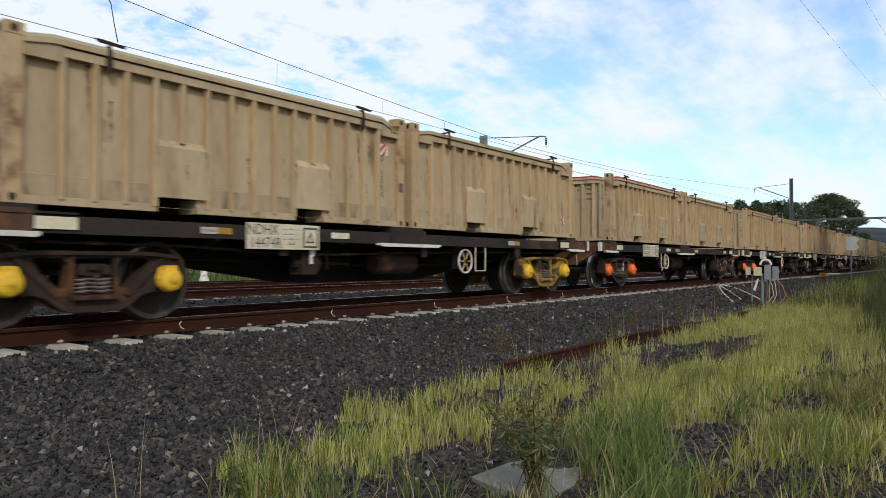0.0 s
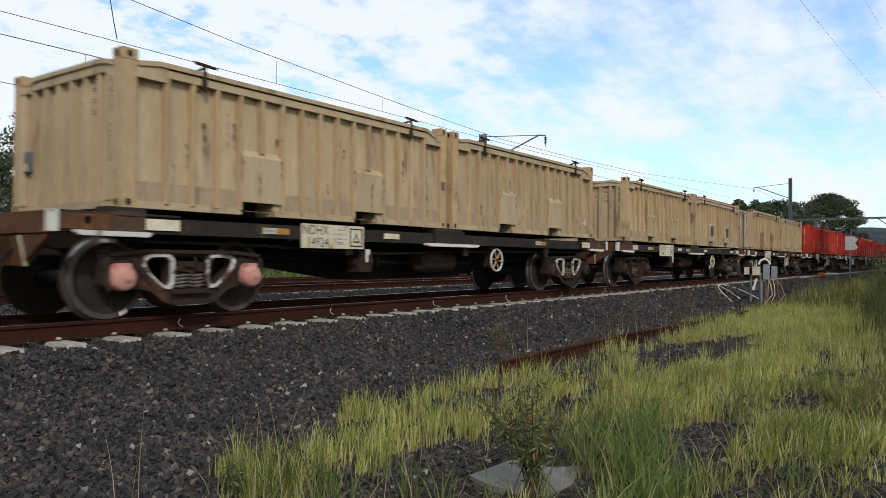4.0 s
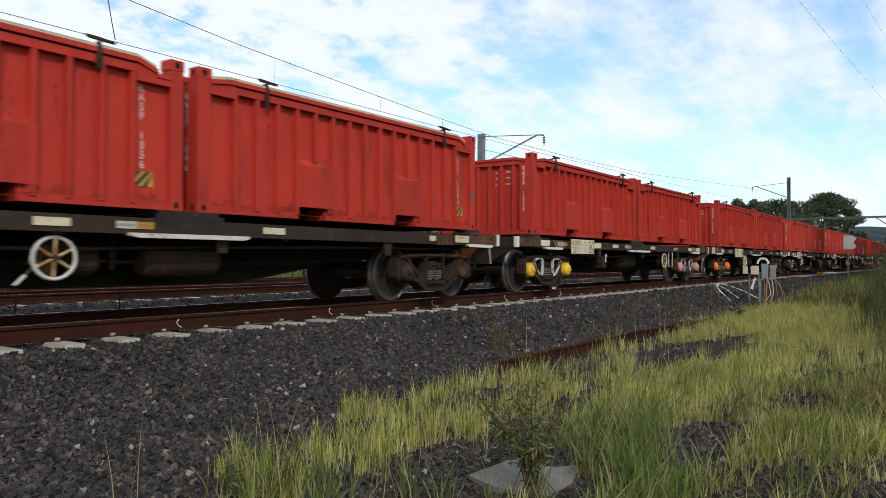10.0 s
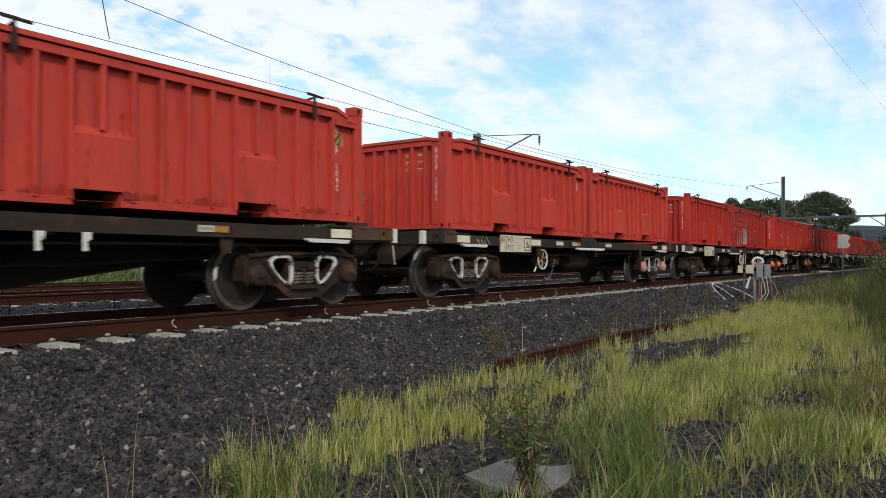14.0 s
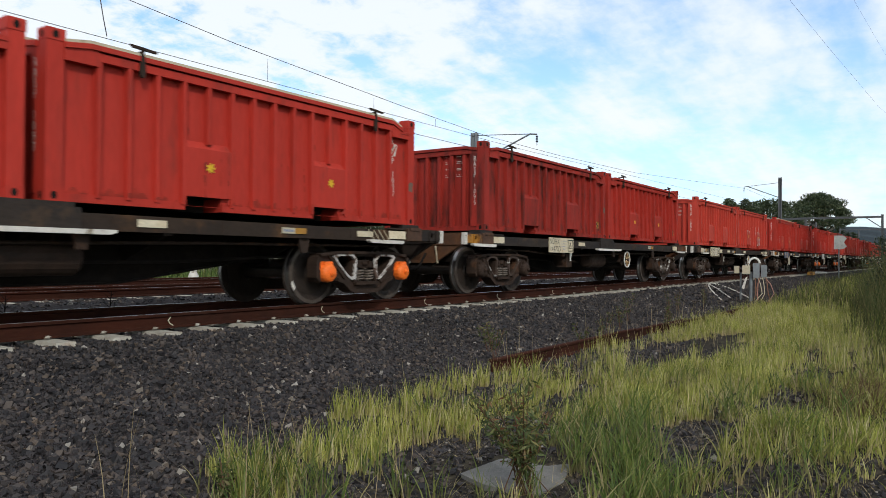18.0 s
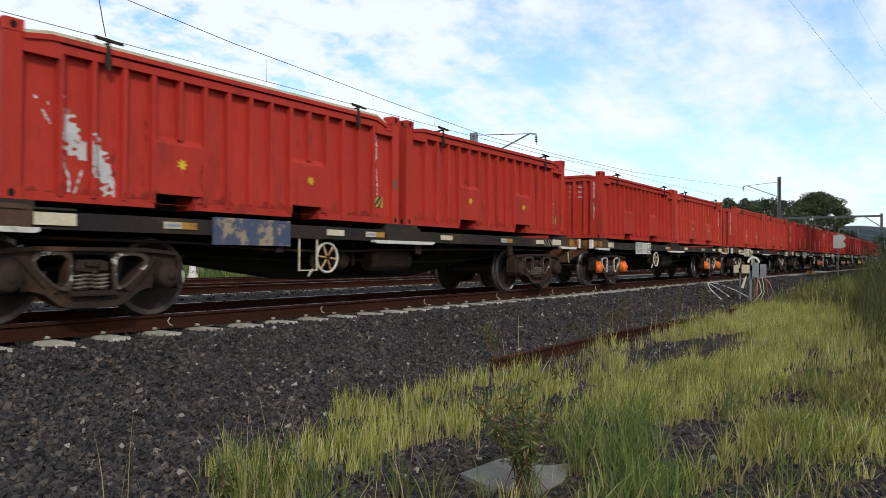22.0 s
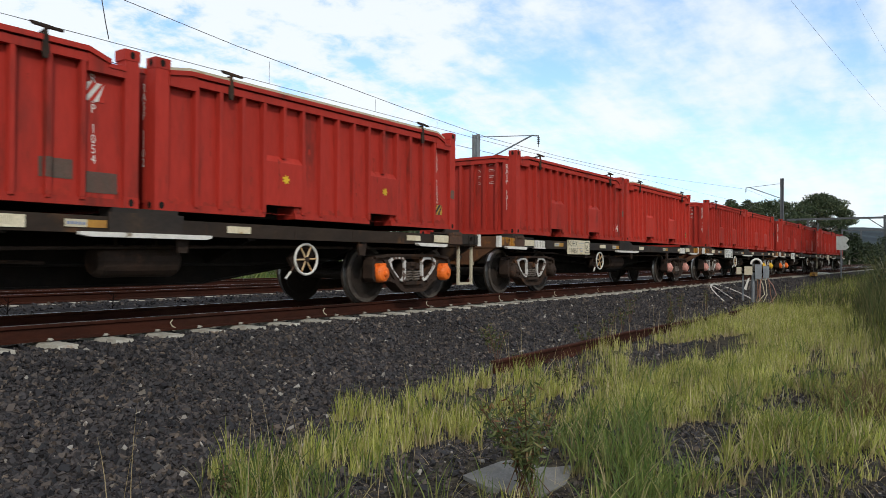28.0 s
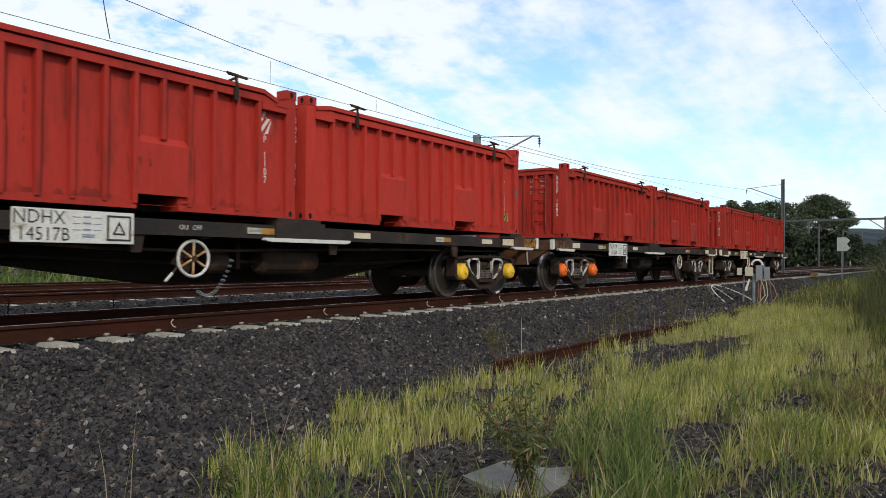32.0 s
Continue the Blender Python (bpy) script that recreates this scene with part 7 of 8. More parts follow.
def tree(name, x, y, h, spread, clumps, per, size, low=0.35, label="", mat=None, bare_limbs=0):
    z = float(ground_z(x, y))
    ob = tagged(new(name), label, "tree", kind="")
    ob.location = (x, y, z)
    bm = bmesh.new()
    top = Vector((rng.normal(0, 0.05) * h, rng.normal(0, 0.05) * h, h * 0.75))
    pts = [Vector((0, 0, -0.2)), Vector((rng.normal(0, 0.015) * h, rng.normal(0, 0.015) * h, h * 0.35)), top]
    rad = [0.022 * h + 0.05, 0.016 * h + 0.03, 0.006 * h]
    for i in range(2):
        rod(bm, pts[i], pts[i + 1], rad[i], 7, 0, rad[i + 1])
    cs = []
    for i in range(clumps):
        t = low + (0.98 - low) * rng.random() ** 0.75
        a = rng.uniform(0, 2 * np.pi)
        wide = spread * (0.35 + 0.75 * math.sin(min(1.0, (1 - t) / (1 - low) * 0.9 + 0.18) * math.pi * 0.62)) * rng.uniform(0.35, 1.0)
        c = Vector((math.cos(a) * wide, math.sin(a) * wide, t * h))
        cs.append(c)
        if i < 9 + bare_limbs:
            root = pts[1].lerp(top, min(1.0, max(0.0, (t - 0.35) / 0.5) * 0.8))
            mid = root.lerp(c, 0.55) + Vector((0, 0, -0.04 * h))
            rod(bm, root, mid, 0.006 * h + 0.01, 5, 0, 0.004 * h)
            rod(bm, mid, c, 0.004 * h, 5, 0, 0.0015 * h)
    part("trunk", finish(bm, "trunk", M_BARK), ob)
    co, f = leaf_cloud(np.array([tuple(c) for c in cs]), spread * rng.uniform(0.16, 0.34, clumps), per, size)
    me = raw_mesh("crown", co, f)
    me.materials.append(mat or M_SHADED_GUM)
    part("crown", me, ob)
    return ob


def umbrella_gum(x, y, h, wide):
    """A gum tree whose limbs carry separate flat-bottomed heads of leaves."""
    z = float(ground_z(x, y))
    ob = tagged(new("gum_tree"), "large spreading gum tree with dark clumped crown", "tree")
    ob.location = (x, y, z)
    bm = bmesh.new()
    fork = Vector((0.3, 0.2, h * 0.42))
    rod(bm, (0, 0, -0.3), fork, 0.5, 8, 0, 0.36)
    heads, radii = [], []
    for ring, (n, out, lift) in enumerate(((13, 0.86, 0.62), (12, 0.70, 0.74), (10, 0.52, 0.84), (7, 0.32, 0.90), (3, 0.12, 0.93))):
        for i in range(n):
            a = 2 * math.pi * (i + 0.5 * (ring % 2)) / n + rng.normal(0, 0.12)
            r = wide * out * rng.uniform(0.88, 1.04)
            c = Vector((math.cos(a) * r, math.sin(a) * r, h * (lift + rng.normal(0, 0.02)) - 0.4))
            heads.append(tuple(c)), radii.append(rng.uniform(1.7, 2.5))
            mid = fork.lerp(c, 0.5) + Vector((0, 0, -0.6))
            rod(bm, fork, mid, 0.17, 5, 0, 0.10)
            rod(bm, mid, c, 0.10, 5, 0, 0.04)
    part("trunk", finish(bm, "trunk", M_BARK), ob)
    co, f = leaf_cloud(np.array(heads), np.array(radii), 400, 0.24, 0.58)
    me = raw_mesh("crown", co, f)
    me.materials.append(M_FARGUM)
    part("crown", me, ob)


def shrub(x, y, h, spread, label, per=60, size=0.05, leaf=None):
    ob = tagged(new("shrub"), label, "shrub")
    ob.location = (x, y, float(ground_z(x, y)))
    bm = bmesh.new()
    cs = []
    for i in range(14):
        a, t = rng.uniform(0, 2 * np.pi), rng.uniform(0.25, 1.0)
        c = Vector((math.cos(a) * spread * rng.uniform(0.2, 1), math.sin(a) * spread * rng.uniform(0.2, 1), t * h))
        rod(bm, (0, 0, -0.05), c, 0.02 * h, 5, 0, 0.006 * h)
        cs.append(tuple(c))
    part("stem", finish(bm, "stem", M_BARK), ob)
    co, f = leaf_cloud(np.array(cs), spread * rng.uniform(0.25, 0.5, 14), per, size)
    me = raw_mesh("foliage", co, f)
    me.materials.append(leaf or M_SHRUB)
    part("foliage", me, ob)
    return ob


def stem_part(ob, points, r, mat):
    bm = bmesh.new()
    pipe(bm, points, r, 5)
    part("stem", finish(bm, "stem", mat), ob)


def weed():
    """The branching weed with red stems by the slab."""
    ob = tagged(new("weed"), "leafy weed with thin reddish stems growing beside a slab", "plant")
    bx, by = 3.93, 2.12
    ob.location = (bx, by, float(ground_z(bx, by)))
    cs = []
    for i in range(17):
        a, r, h = rng.uniform(0, 6.28), rng.uniform(0.05, 0.38), rng.uniform(0.28, 0.74)
        tip = Vector((math.cos(a) * r, math.sin(a) * r, h))
        mid = Vector((tip.x * 0.35, tip.y * 0.35, h * 0.55))
        stem_part(ob, [(rng.normal(0, 0.06), rng.normal(0, 0.05), -0.02), mid, tip], 0.0033, M_STEM)
        for t in np.linspace(0.28, 1.0, 11):
            p = mid.lerp(tip, (t - 0.4) / 0.6) if t > 0.4 else Vector((0, 0, 0)).lerp(mid, t / 0.4)
            cs.append(tuple(p))
    co, f = leaf_cloud(np.array(cs), np.full(len(cs), 0.08), 7, 0.023, slim=0.27)
    me = raw_mesh("foliage", co, f)
    me.materials.append(M_WEED)
    part("foliage", me, ob)


def small_weeds():
    for x, y, h in ((8.4, 5.0, 0.55), (8.9, 5.4, 0.5), (13.5, 5.2, 0.6), (15.0, 5.6, 0.65), (16.5, 5.2, 0.7), (12.0, 4.9, 0.5), (7.0, 3.3, 0.4), (2.75, 3.45, 0.22), (18.5, 5.6, 0.7), (10.4, 4.6, 0.45), (14.0, 4.5, 0.5), (20.5, 5.5, 0.6)):
        ob = tagged(new("weed"), "thin leafy weed growing out of the ballast", "plant", "weeds in the ballast")
        ob.location = (x, y, float(ground_z(x, y)))
        cs = []
        for i in range(4):
            a, r = rng.uniform(0, 6.28), rng.uniform(0.03, 0.16)
            tip = Vector((math.cos(a) * r, math.sin(a) * r, h * rng.uniform(0.6, 1.0)))
            stem_part(ob, [(0, 0, -0.03), tip * 0.5 + Vector((0, 0, 0.02)), tip], 0.004, M_STEM)
            cs += [tuple(tip * t) for t in (0.45, 0.65, 0.8, 0.95)]
        co, f = leaf_cloud(np.array(cs), np.full(len(cs), 0.05), 9, 0.018)
        me = raw_mesh("foliage", co, f)
        me.materials.append(M_TALL)
        part("foliage", me, ob)


# ---- things beside the line ----


def concrete_slab():
    bm = bmesh.new()
    prism(bm, [[(-0.30, 0.33), (-0.42, 0.06), (-0.33, -0.27), (0.10, -0.30), (0.33, -0.22), (0.36, 0.12), (0.05, 0.24)]], 0, 0.12, "z")
    for v in bm.verts:
        v.co.z += 0.012 * math.sin(11 * v.co.x + 5 * v.co.y)
    ob = tagged(new("concrete_slab", finish(bm, "concrete_slab", M_CONCRETE, bevel=0.02)), "broken grey concrete slab lying in the gravel", "slab")
    ob.matrix_basis = pose(4.33, 2.33, float(ground_z(4.33, 2.33)) - 0.098, 3.2, -2.0, 0)


def old_rails():
    for i, (x0, x1, y, dz, rz) in enumerate(((7.5, 12.4, 4.50, 0.115, 0.3), (9.4, 15.4, 4.62, 0.085, -0.8), (14.0, 24.0, 4.42, 0.08, 0.2))):
        ob = tagged(new("old_rail", rail_mesh(x0, x1, False)), "discarded rusty rail half sunk in the grass", "rail", "discarded rails")
        ob.matrix_basis = Matrix.Translation((x0, y, -0.70 + dz + 0.065)) @ pose(0, 0, 0, 0, 0, rz) @ Matrix.Translation((-x0, 0, 0))


def equipment_post():
    """Posts with trackside equipment boxes, a hood and hanging cables."""
    bx, by = 25.16, 5.25
    gz = float(ground_z(bx, by))
    ob = tagged(new("trackside_equipment"), "grey trackside equipment boxes on a post with hanging cables", "equipment box")
    ob.matrix_basis = pose(bx, by, gz, 0, 0, -78)
    def piece(name, make, mat, bev=0.0, label=""):
        bm = bmesh.new()
        make(bm)
        return part(name, finish(bm, name, mat, bevel=bev), ob, None, label)
    white_box = M_CREAM
    piece("post", lambda b: rod(b, (0, 0, -0.3), (0, 0, 1.0), 0.055, 10), M_GALV)
    piece("side_post", lambda b: rod(b, (-0.32, 0.05, -0.3), (-0.30, 0.05, 0.95), 0.03, 8), M_GALV)
    piece("grey_box", lambda b: slab(b, 0.06, 0.26, -0.14, 0.10, 0.80, 1.27), M_GALV, 0.012)
    piece("grey_box", lambda b: slab(b, 0.30, 0.48, -0.12, 0.10, 0.82, 1.22), M_GALV, 0.012)
    piece("cream_box", lambda b: slab(b, -0.26, -0.02, -0.15, 0.06, 0.92, 1.20), white_box, 0.01)
    piece("cream_box", lambda b: slab(b, -0.50, -0.35, -0.12, 0.06, 0.94, 1.18), white_box, 0.01)
    piece("bracket", lambda b: slab(b, -0.52, 0.5, 0.05, 0.10, 0.98, 1.06), M_DARK)
    piece("hood", lambda b: pipe(b, [(0.10 + 0.16 * math.cos(t), -0.05, 1.27 + 0.17 * math.sin(t)) for t in np.linspace(0, math.pi, 9)], 0.035, 8), M_WHITE, 0, "white hooped hood")
    piece("flap", lambda b: prism(b, [[(-0.16, 0.80), (-0.10, 0.84), (-0.20, 0.42), (-0.28, 0.46)]], -0.10, -0.08, "y"), M_WHITE)
    cab = (material("brown_cable", ((0.22, 0.11, 0.06), (0.16, 0.08, 0.05)), 5, 0.6), M_CREAM, material("pink_cable", ((0.42, 0.22, 0.17), (0.34, 0.18, 0.14)), 5, 0.6))
    for i in range(7):
        x0, x1 = 0.14 + 0.05 * i, 0.16 + 0.05 * i + (0.12 if i > 4 else -0.06)
        bow = 0.10 * math.sin(i * 1.7) + (0.12 if i > 4 else 0.0)
        piece("cable", lambda b: pipe(b, [(x0, -0.05, 0.86), (x0 + bow, -0.12, 0.6), (x0 + bow * 1.5, -0.15, 0.3), (x1, -0.2, 0.06), (x1 - 0.14, -0.25, 0.0)], 0.013, 6), cab[i % 3])
    # conduits down the shoulder
    for a, b, c in (((28.0, 7.25, -0.22), (26.4, 7.1, -0.22), (23.7, 5.8, -0.62)), ((27.4, 7.2, -0.22), (26.5, 6.7, -0.32), (25.15, 5.9, -0.60)), ((28.1, 7.25, -0.22), (28.1, 6.5, -0.38), (26.2, 5.45, -0.68))):
        bm = bmesh.new()
        a, b, c = Vector(a), Vector(b), Vector(c)
        pipe(bm, [(a * (1 - u) + b * u) * (1 - u) + (b * (1 - u) + c * u) * u + Vector((0, 0, 0.05)) for u in np.linspace(0, 1, 9)], 0.024, 8)
        o = tagged(new("conduit", finish(bm, "conduit", M_WHITE)), "pale plastic conduit running down the ballast shoulder", "conduit", "conduits")


def marker_sign():
    ob = tagged(new("marker_sign"), "white notched marker board on a thin grey post", "sign")
    x, y = 50.4, 5.42
    ob.matrix_basis = pose(x, y, float(ground_z(x, y)), 0, 0, -60)
    bm = bmesh.new()
    rod(bm, (0, 0.04, -0.3), (0, 0.04, 2.95), 0.045, 8)
    part("post", finish(bm, "post", M_GALV), ob)
    bm = bmesh.new()
    prism(bm, [[(-0.30, 2.08), (0.24, 2.08), (0.46, 2.26), (0.27, 2.50), (0.46, 2.74), (0.24, 2.92), (-0.30, 2.92)]], -0.02, 0.0, "y")
    part("board", finish(bm, "board", M_WHITE), ob)


def point_indicator():
    ob = tagged(new("point_lever"), "small yellow point lever box beside the track", "lever box")
    ob.matrix_basis = pose(50, 6.9, -0.2)
    bm = bmesh.new()
    slab(bm, -0.5, 0.5, -0.15, 0.15, 0, 0.22)
    part("box", finish(bm, "box", M_YELLOW_RUST, bevel=0.03), ob)
    bm = bmesh.new()
    pipe(bm, [(0.5, 0, 0.1), (2.6, 0.1, 0.14), (4.5, -0.3, 0.1)], 0.06, 6)
    part("rod", finish(bm, "rod", M_WHITE), ob)


def mast(x, y, top, arm_y, arm_z, label, size=0.16, steel=None):
    """An overhead line mast with its cantilever arm over the middle track."""
    gz = float(ground_z(x, y))
    ob = tagged(new("overhead_line_mast"), label, "mast", "masts of the overhead line")
    ob.location = (x, y, gz)
    h = top - gz
    bm = bmesh.new()
    for s in (-1, 1):
        slab(bm, -size, size, s * size - 0.012, s * size + 0.012, -0.3, h)
    slab(bm, -0.01, 0.01, -size, size, -0.3, h)
    part("column", finish(bm, "column", steel or M_STEEL), ob)
    d, z = arm_y - y, arm_z - gz
    bm = bmesh.new()
    pipe(bm, [(0, 0, z - 1.1), (0, d * 0.9, z + 0.05), (0, d, z)], 0.035, 6)
    part("strut", finish(bm, "strut", steel or M_STEEL), ob)
    bm = bmesh.new()
    rod(bm, (0, 0, z + 0.25), (0, d * 0.97, z + 0.03), 0.018, 6)
    part("tie", finish(bm, "tie", M_WIRE), ob)
    bm = bmesh.new()
    for i in range(4):
        lathe(bm, [(0.03, 0.0), (0.07, 0.03), (0.03, 0.06)], 8, "z")
        bmesh.ops.translate(bm, verts=bm.verts[-24:], vec=(0, d, z - 0.12 - 0.08 * i))
    rod(bm, (0, d, z), (0, d, z - 0.5), 0.015, 5)
    part("insulator", finish(bm, "insulator", M_WIRE), ob)
    return ob


def portal(x, y0, y1, z, label, r=0.14):
    ob = tagged(new("overhead_line_portal"), label, "gantry", "gantries over the tracks")
    ob.location = (x, 0, 0)
    for y in (y0, y1):
        bm = bmesh.new()
        slab(bm, -r, r, y - r * 0.8, y + r * 0.8, float(ground_z(x, y)) - 0.3, z + 0.25)
        part("leg", finish(bm, "leg", M_STEEL, bevel=0.02), ob)
    bm = bmesh.new()
    slab(bm, -r * 0.8, r * 0.8, y0, y1, z - r * 0.75, z + r * 0.75)
    part("beam", finish(bm, "beam", M_STEEL), ob)
    for y, s in ((y0, 1), (y1, -1)):
        bm = bmesh.new()
        rod(bm, (0, y, z - 1.2), (0, y + s * 1.6, z), 0.05, 6)
        part("brace", finish(bm, "brace", M_STEEL), ob)
    for y in (15.0,):
        if y0 < y < y1:
            bm = bmesh.new()
            slab(bm, -0.10, 0.10, y - 2.1, y - 1.9, z - 1.5, z)
            rod(bm, (0, y - 2, z - 1.2), (0, y, z - 0.7), 0.03, 5)
            part("drop_arm", finish(bm, "drop_arm", M_STEEL), ob)
    return ob


def wire(name, pts, r, label, sag=0.0):
    """A hanging wire through the points."""
    bm = bmesh.new()
    out = []
    for p, q in zip(pts, pts[1:]):
        p, q = Vector(p), Vector(q)
        for i in range(8):
            t = i / 8
            out.append(p.lerp(q, t) - Vector((0, 0, sag * 4 * t * (1 - t))))
    out.append(Vector(pts[-1]))
    pipe(bm, out, r, 5)
    return tagged(new(name, finish(bm, name, M_WIRE)), label, "wire")


def overhead_lines():
    y = 15.0
    wire("contact_wire", [(-40, y, 5.42), (8, y, 5.42), (27.6, y, 5.40), (69, y, 5.9), (130, y, 5.6)], 0.0075, "dark contact wire over the middle track")
    wire("messenger_wire", [(-20, y, 7.2), (3, y, 6.85), (8.9, y, 6.44), (12.1, y, 6.17), (19.25, y, 5.78), (24.5, y, 5.56), (31.2, y, 5.58), (41, y, 5.78), (69, y, 7.2), (130, y, 6.6)], 0.009, "dark messenger wire above the contact wire")
    wire("contact_wire", [(-40, YC3, 5.05), (29, YC3, 5.1), (130, YC3, 5.2)], 0.010, "dark contact wire over the far track")
    wire("messenger_wire", [(-40, YC3, 6.5), (0, YC3, 6.3), (29, YC3, 6.27), (80, YC3, 6.4), (130, YC3, 6.4)], 0.012, "dark messenger wire over the far track")
    for x, z in ((4.6, 6.55), (13.2, 6.02), (17.6, 5.8), (21, 5.66)):
        wire("dropper", [(x, y, z), (x, y, 5.42)], 0.005, "thin dropper between the overhead wires")
    for x in (10.4, 13.5, 16.5):
        wire("dropper", [(x, YC3, 6.29), (x, YC3, 5.08)], 0.006, "thin dropper between the overhead wires")
    wire("jumper_cable", [(8.3, y, 6.5), (8.49, y, 6.29), (8.58, y, 5.82), (8.66, y, 5.47)], 0.012, "loose jumper cable hanging from the line")
    wire("power_line", [(-10, 4, 8.6), (24.8, 4, 8.84), (32.7, 4, 9.46), (62.2, 4, 12.0), (110, 4, 17.5)], 0.0045, "high thin power line crossing the sky")
    wire("power_line", [(-10, 4, 12.6), (44.2, 4, 14.56), (62.5, 4, 16.68), (110, 4, 22.5)], 0.0045, "high thin power line crossing the sky")


def white_railing():
    ob = tagged(new("white_railing"), "short white pipe railing behind the tracks", "railing")
    ob.matrix_basis = pose(28.0, 26.0, float(ground_z(28, 26)), 0, 0, 8)
    for i in range(8):
        bm = bmesh.new()
        rod(bm, (i * 0.62, 0, -0.1), (i * 0.62 + rng.normal(0, 0.03), 0, 1.15 - 0.05 * (i % 3)), 0.04, 6)
        part("post", finish(bm, "post", M_WHITE), ob)
    for z in (0.55, 1.05):
        bm = bmesh.new()
        rod(bm, (0, 0, z), (4.34, 0, z), 0.03, 6)
        part("bar", finish(bm, "bar", M_WHITE), ob)


def signal_post():
    ob = tagged(new("signal_post"), "dark signal head on a pale post behind the tracks", "signal")
    ob.location = (17.4, 24.0, float(ground_z(17.4, 24)))
    bm = bmesh.new()
    rod(bm, (0, 0, -0.3), (0, 0, 4.0), 0.06, 8)
    part("post", finish(bm, "post", M_WHITE), ob)
    bm = bmesh.new()
    slab(bm, -0.22, 0.22, -0.16, -0.05, 3.2, 4.5)
    for z in (3.5, 3.85, 4.2):
        rod(bm, (0, -0.16, z), (0, -0.36, z), 0.12, 10)
    part("signal_head", finish(bm, "signal_head", M_DARK, bevel=0.02), ob)


def dead_stalks():
    for x, y, h in ((4.35, 10.35, 0.48), (4.6, 10.4, 0.40), (6.1, 10.4, 0.42)):
        ob = tagged(new("dead_stalk"), "dead dark weed stalk between the tracks", "plant", "dead stalks")
        ob.location = (x, y, float(ground_z(x, y)))
        bm = bmesh.new()
        rod(bm, (0, 0, -0.05), (0.03, 0.0, h), 0.012, 5, 0, 0.006)
        part("stem", finish(bm, "stem", M_DARK), ob)
        for i in range(7):
            z = h * (0.3 + 0.1 * i)
            a = i * 2.4
            bm = bmesh.new()
            rod(bm, (0.01, 0, z), (0.01 + 0.10 * math.cos(a), 0.1 * math.sin(a), z + 0.08), 0.006, 4, 0, 0.003)
            part("twig", finish(bm, "twig", M_DARK), ob)


def hills():
    """Wooded ridge far behind, its colour tinted blue to paint haze."""
    n, m = 90, 10
    xs, hs = np.linspace(-300, 1500, n), np.linspace(0, 1, m)
    co = []
    for i, x in enumerate(xs):
        ridge = 34 + 14 * math.sin(x * 0.006 + 1) + 7 * math.sin(x * 0.017) + 2.5 * math.sin(x * 0.09) + rng.normal(0, 0.9)
        for t in hs:
            base = 95 + 0.06 * max(x, 0) if x < 500 else 125 - (x - 500) * 0.36
            co.append((x + t * 60, base + t * 260, -3 + ridge * math.sin(t * math.pi / 2) * np.clip((x + 100) / 700, 0.25, 1)))
    idx = np.arange(n * m).reshape(n, m)
    quads = np.stack([idx[:-1, :-1], idx[1:, :-1], idx[1:, 1:], idx[:-1, 1:]], -1).reshape(-1, 4)
    me = raw_mesh("hill", np.array(co), quads)
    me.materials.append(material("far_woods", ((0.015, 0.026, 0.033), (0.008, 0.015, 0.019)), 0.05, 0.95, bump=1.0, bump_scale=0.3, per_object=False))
    tagged(new("hill", me), "distant wooded hill with blue haze put into its colour", "hill", kind="structure")


build_stones()
build_grass()
concrete_slab()
old_rails()
equipment_post()
marker_sign()
point_indicator()
mast(28.8, 18.3, 6.62, 15.0, 6.25, "grey steel mast with a short arm over the track", 0.13, M_GALV)
mast(69.0, 12.0, 8.0, 15.0, 7.3, "dark steel mast with a long cantilever arm", 0.12)
portal(90, 5.6, 17.2, 5.45, "grey steel gantry spanning the tracks")
portal(150, 8.5, 16.0, 6.4, "far grey steel gantry over the tracks")
overhead_lines()
for px, ph in ((-10, 13.2), (110, 23.0)):
    bm = bmesh.new()
    rod(bm, (0, 0, -1.0), (0, 0, ph + 0.9), 0.2, 10, 0, 0.13)
    tagged(new("power_pole", finish(bm, "power_pole", M_BARK)), "tall grey timber power pole", "pole").location = (px, 4, -0.7)
mast(-40, 17.3, 6.9, YC3, 6.4, "grey steel mast with a short arm over the track", 0.12)
mast(130, 17.3, 6.9, YC3, 6.4, "grey steel mast with a short arm over the track", 0.10)
white_railing()
bm = bmesh.new()
lathe(bm, [(0.20, -0.3), (0.19, 0.25), (0.12, 0.42), (0.11, 0.66), (0.04, 0.68)], 14, "z")
tagged(new("bollard", finish(bm, "bollard", M_WHITE, smooth=True)), "short tapered white bollard behind the tracks", "bollard").location = (16.77, 23.0, float(ground_z(16.77, 23.0)))
bm = bmesh.new()
rod(bm, (0, 0, -0.3), (0, 0, 1.1), 0.03, 8)
tagged(new("marker_post", finish(bm, "marker_post", M_WHITE)), "thin white marker post behind the tracks", "post").location = (14.55, 23.0, float(ground_z(14.55, 23.0)))
signal_post()
dead_stalks()
weed()
small_weeds()
hills()
for x, y, h, r in ((24.0, 1.15, 1.9, 0.9), (28.0, 1.2, 2.1, 1.1), (20.0, 0.75, 1.6, 0.7)):
    shrub(x, y, h, r, "dark dull bush on the grassy bank", 260, 0.03, M_SHADED_GUM)
umbrella_gum(198, 25.6, 18.3, 7.7)
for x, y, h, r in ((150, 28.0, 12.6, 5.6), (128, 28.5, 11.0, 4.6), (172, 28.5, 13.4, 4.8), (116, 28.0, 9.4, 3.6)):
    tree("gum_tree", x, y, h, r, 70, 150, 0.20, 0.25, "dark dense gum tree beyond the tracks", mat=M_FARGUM)
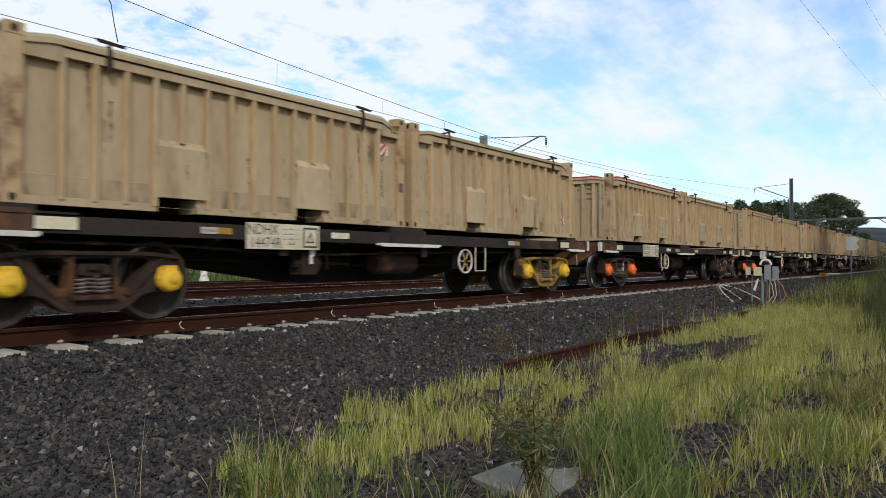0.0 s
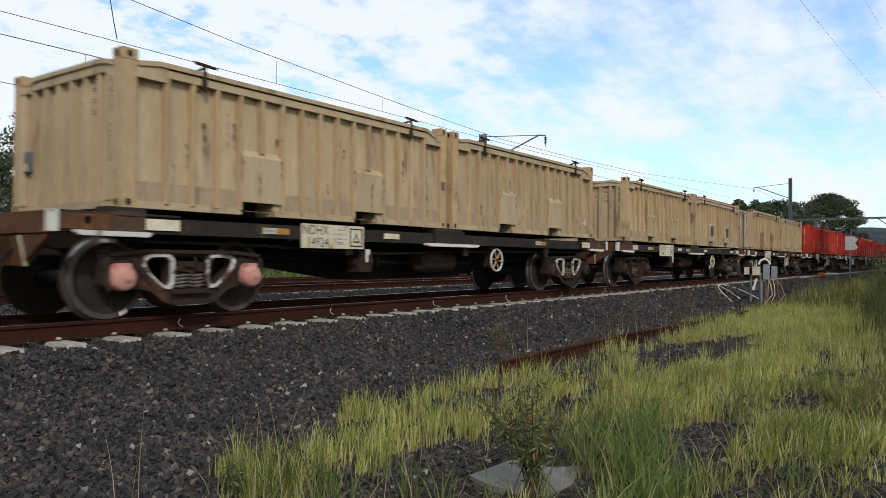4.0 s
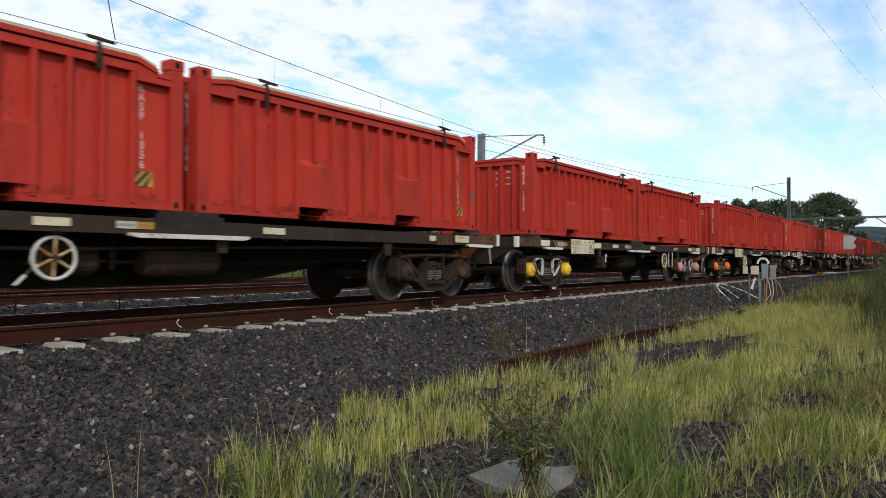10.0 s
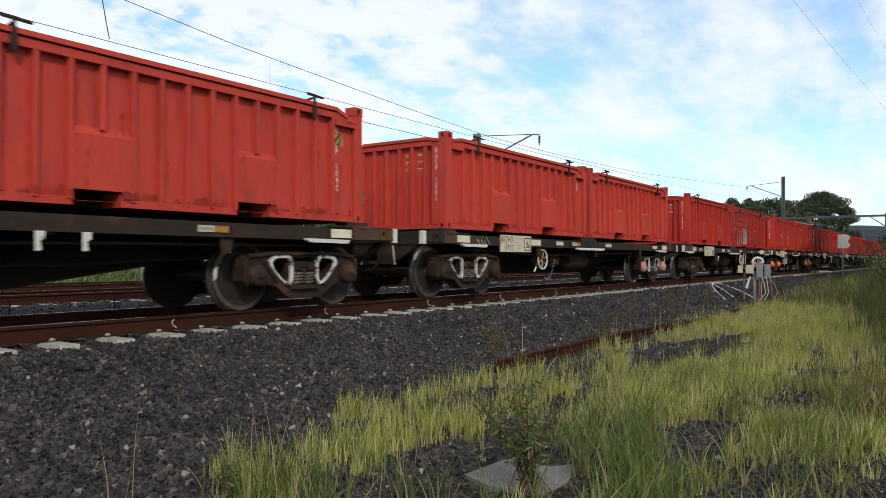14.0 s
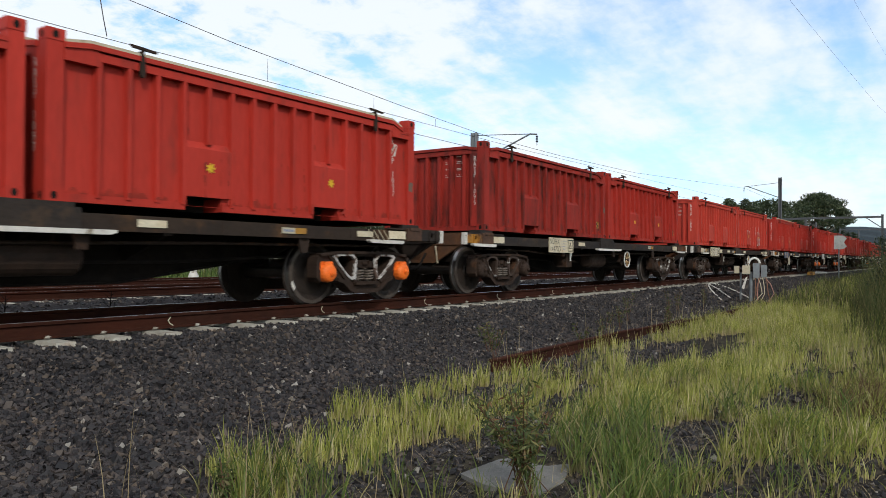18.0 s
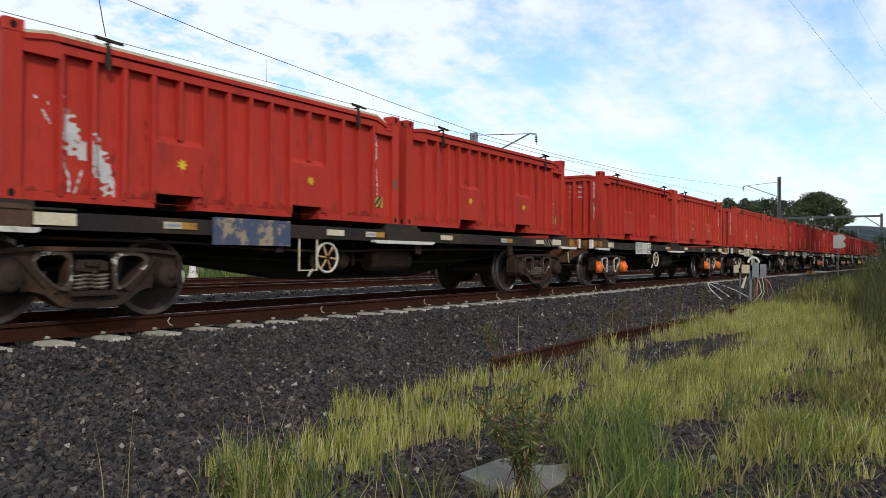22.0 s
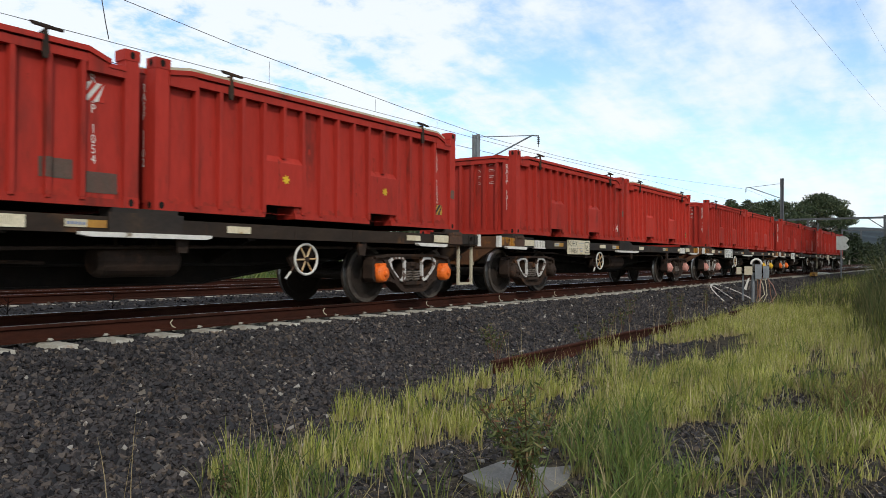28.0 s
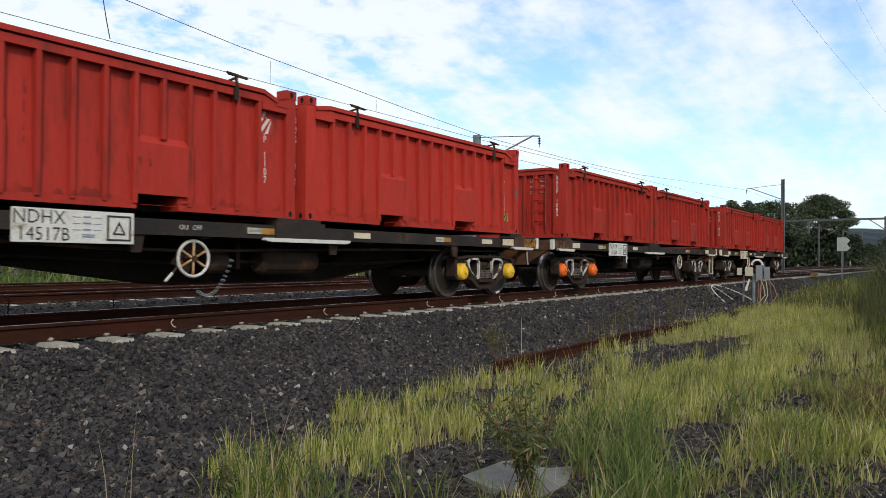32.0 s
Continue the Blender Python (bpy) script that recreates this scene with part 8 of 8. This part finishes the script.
for i in range(26):
    x = 150 + 11 * i + rng.uniform(-4, 4)
    tree("gum_tree", x, 24.5 + rng.uniform(0, 7), rng.uniform(7.0, 10.0), rng.uniform(3.6, 5.4), 60, 30, 0.45, 0.03, "dense dark tree beside the far line")
for i in range(46):
    x = -14 + 2.8 * i + rng.uniform(-1.2, 1.2)
    tree("bush_tree", x, 38 + rng.uniform(-5, 8), rng.uniform(5.8, 7.9), rng.uniform(2.2, 3.4), 64, 76 if 8 < x < 50 else 20, 0.095 if 8 < x < 50 else 0.22, 0.03, "dense dark tree in the belt behind the tracks", bare_limbs=5, mat=M_BELT if 8 < x < 50 else M_SHADED_GUM)
# unseen trees added here only to throw shade on the train's far end
for i in range(9):
    tree("bush_tree", 42 + 8.5 * i + rng.uniform(-2, 2), -9.5 + rng.uniform(-1.5, 1.5), rng.uniform(14.0, 16.5), rng.uniform(4.2, 5.2), 64, 40, 0.40, 0.12, "tall dense tree added out of view to shade the far train", bare_limbs=2)
for i in range(15):
    tree("bush_tree", 8 + 2.3 * i + rng.uniform(-0.6, 0.6), 34 + rng.uniform(-1.5, 1.5), rng.uniform(5.4, 6.6), rng.uniform(1.8, 2.6), 60, 75, 0.09, 0.03, "dense dark tree in the belt behind the tracks", bare_limbs=5, mat=M_BELT)
for x, h in ((20.4, 6.7), (22.2, 7.0), (24.0, 7.4), (25.9, 7.9), (27.8, 8.4), (29.9, 8.8), (32.1, 8.7), (34.6, 8.3)):
    tree("bush_tree", x, 39.5 + rng.uniform(-0.8, 0.8), h, 2.3, 70, 78, 0.095, 0.03, "dense dark tree in the belt behind the tracks", bare_limbs=4, mat=M_BELT)
tree("bush_tree", 18.4, 40, 9.4, 1.9, 44, 45, 0.11, 0.2, "tall slender tree rising over the tree belt", bare_limbs=6)
tree("bush_tree", 24.5, 33, 8.2, 1.4, 30, 40, 0.10, 0.3, "tall thin tree with a pale bare trunk", bare_limbs=8)
for i in range(16):
    shrub(2 + 4.6 * i + rng.uniform(-1.5, 1.5), 27.5 + rng.uniform(-1, 3), rng.uniform(0.9, 1.8), rng.uniform(0.7, 1.3), "low green shrub behind the tracks", 70, 0.07)


def motions():
    """The train rolls past, braking; its wheels turn."""
    for thing, k, dx, z in TRAIN:
        walk(thing, [(i * 0.5, pose(front(k, i * 0.5) + dx, YC, z)) for i in range(65)])
    for ws, xx, bx, w, phase in WHEELSETS:
        k = w["k"]

        def turn(t):
            return pose(xx, 0, WHEEL_R, 0, phase - math.degrees(run(t) / WHEEL_R), 0)
        frames, last = [0], 0.0
        for f in range(0, 961):
            t = f / FPS
            s = front(k, t) + bx + xx
            if -3 < s < 40:
                ahead = run(min(t + 1 / FPS, 32)) - run(last)
                if ahead / WHEEL_R > 1.25 or len(frames) == 1:
                    frames.append(f)
                    last = t
        frames = sorted(set(frames + [960]))
        rows = [(f / FPS, turn(f / FPS)) for f in frames if 0 < f < 960]
        if not rows:
            rows = [(16.0, turn(16.0))]
        lead = [(0.0, turn(0.0) if rows[0][0] < 0.1 else rows[0][1])]
        tail = [(32.0, turn(32.0) if rows[-1][0] > 31.9 else rows[-1][1])]
        walk(ws, lead + rows + tail)


motions()
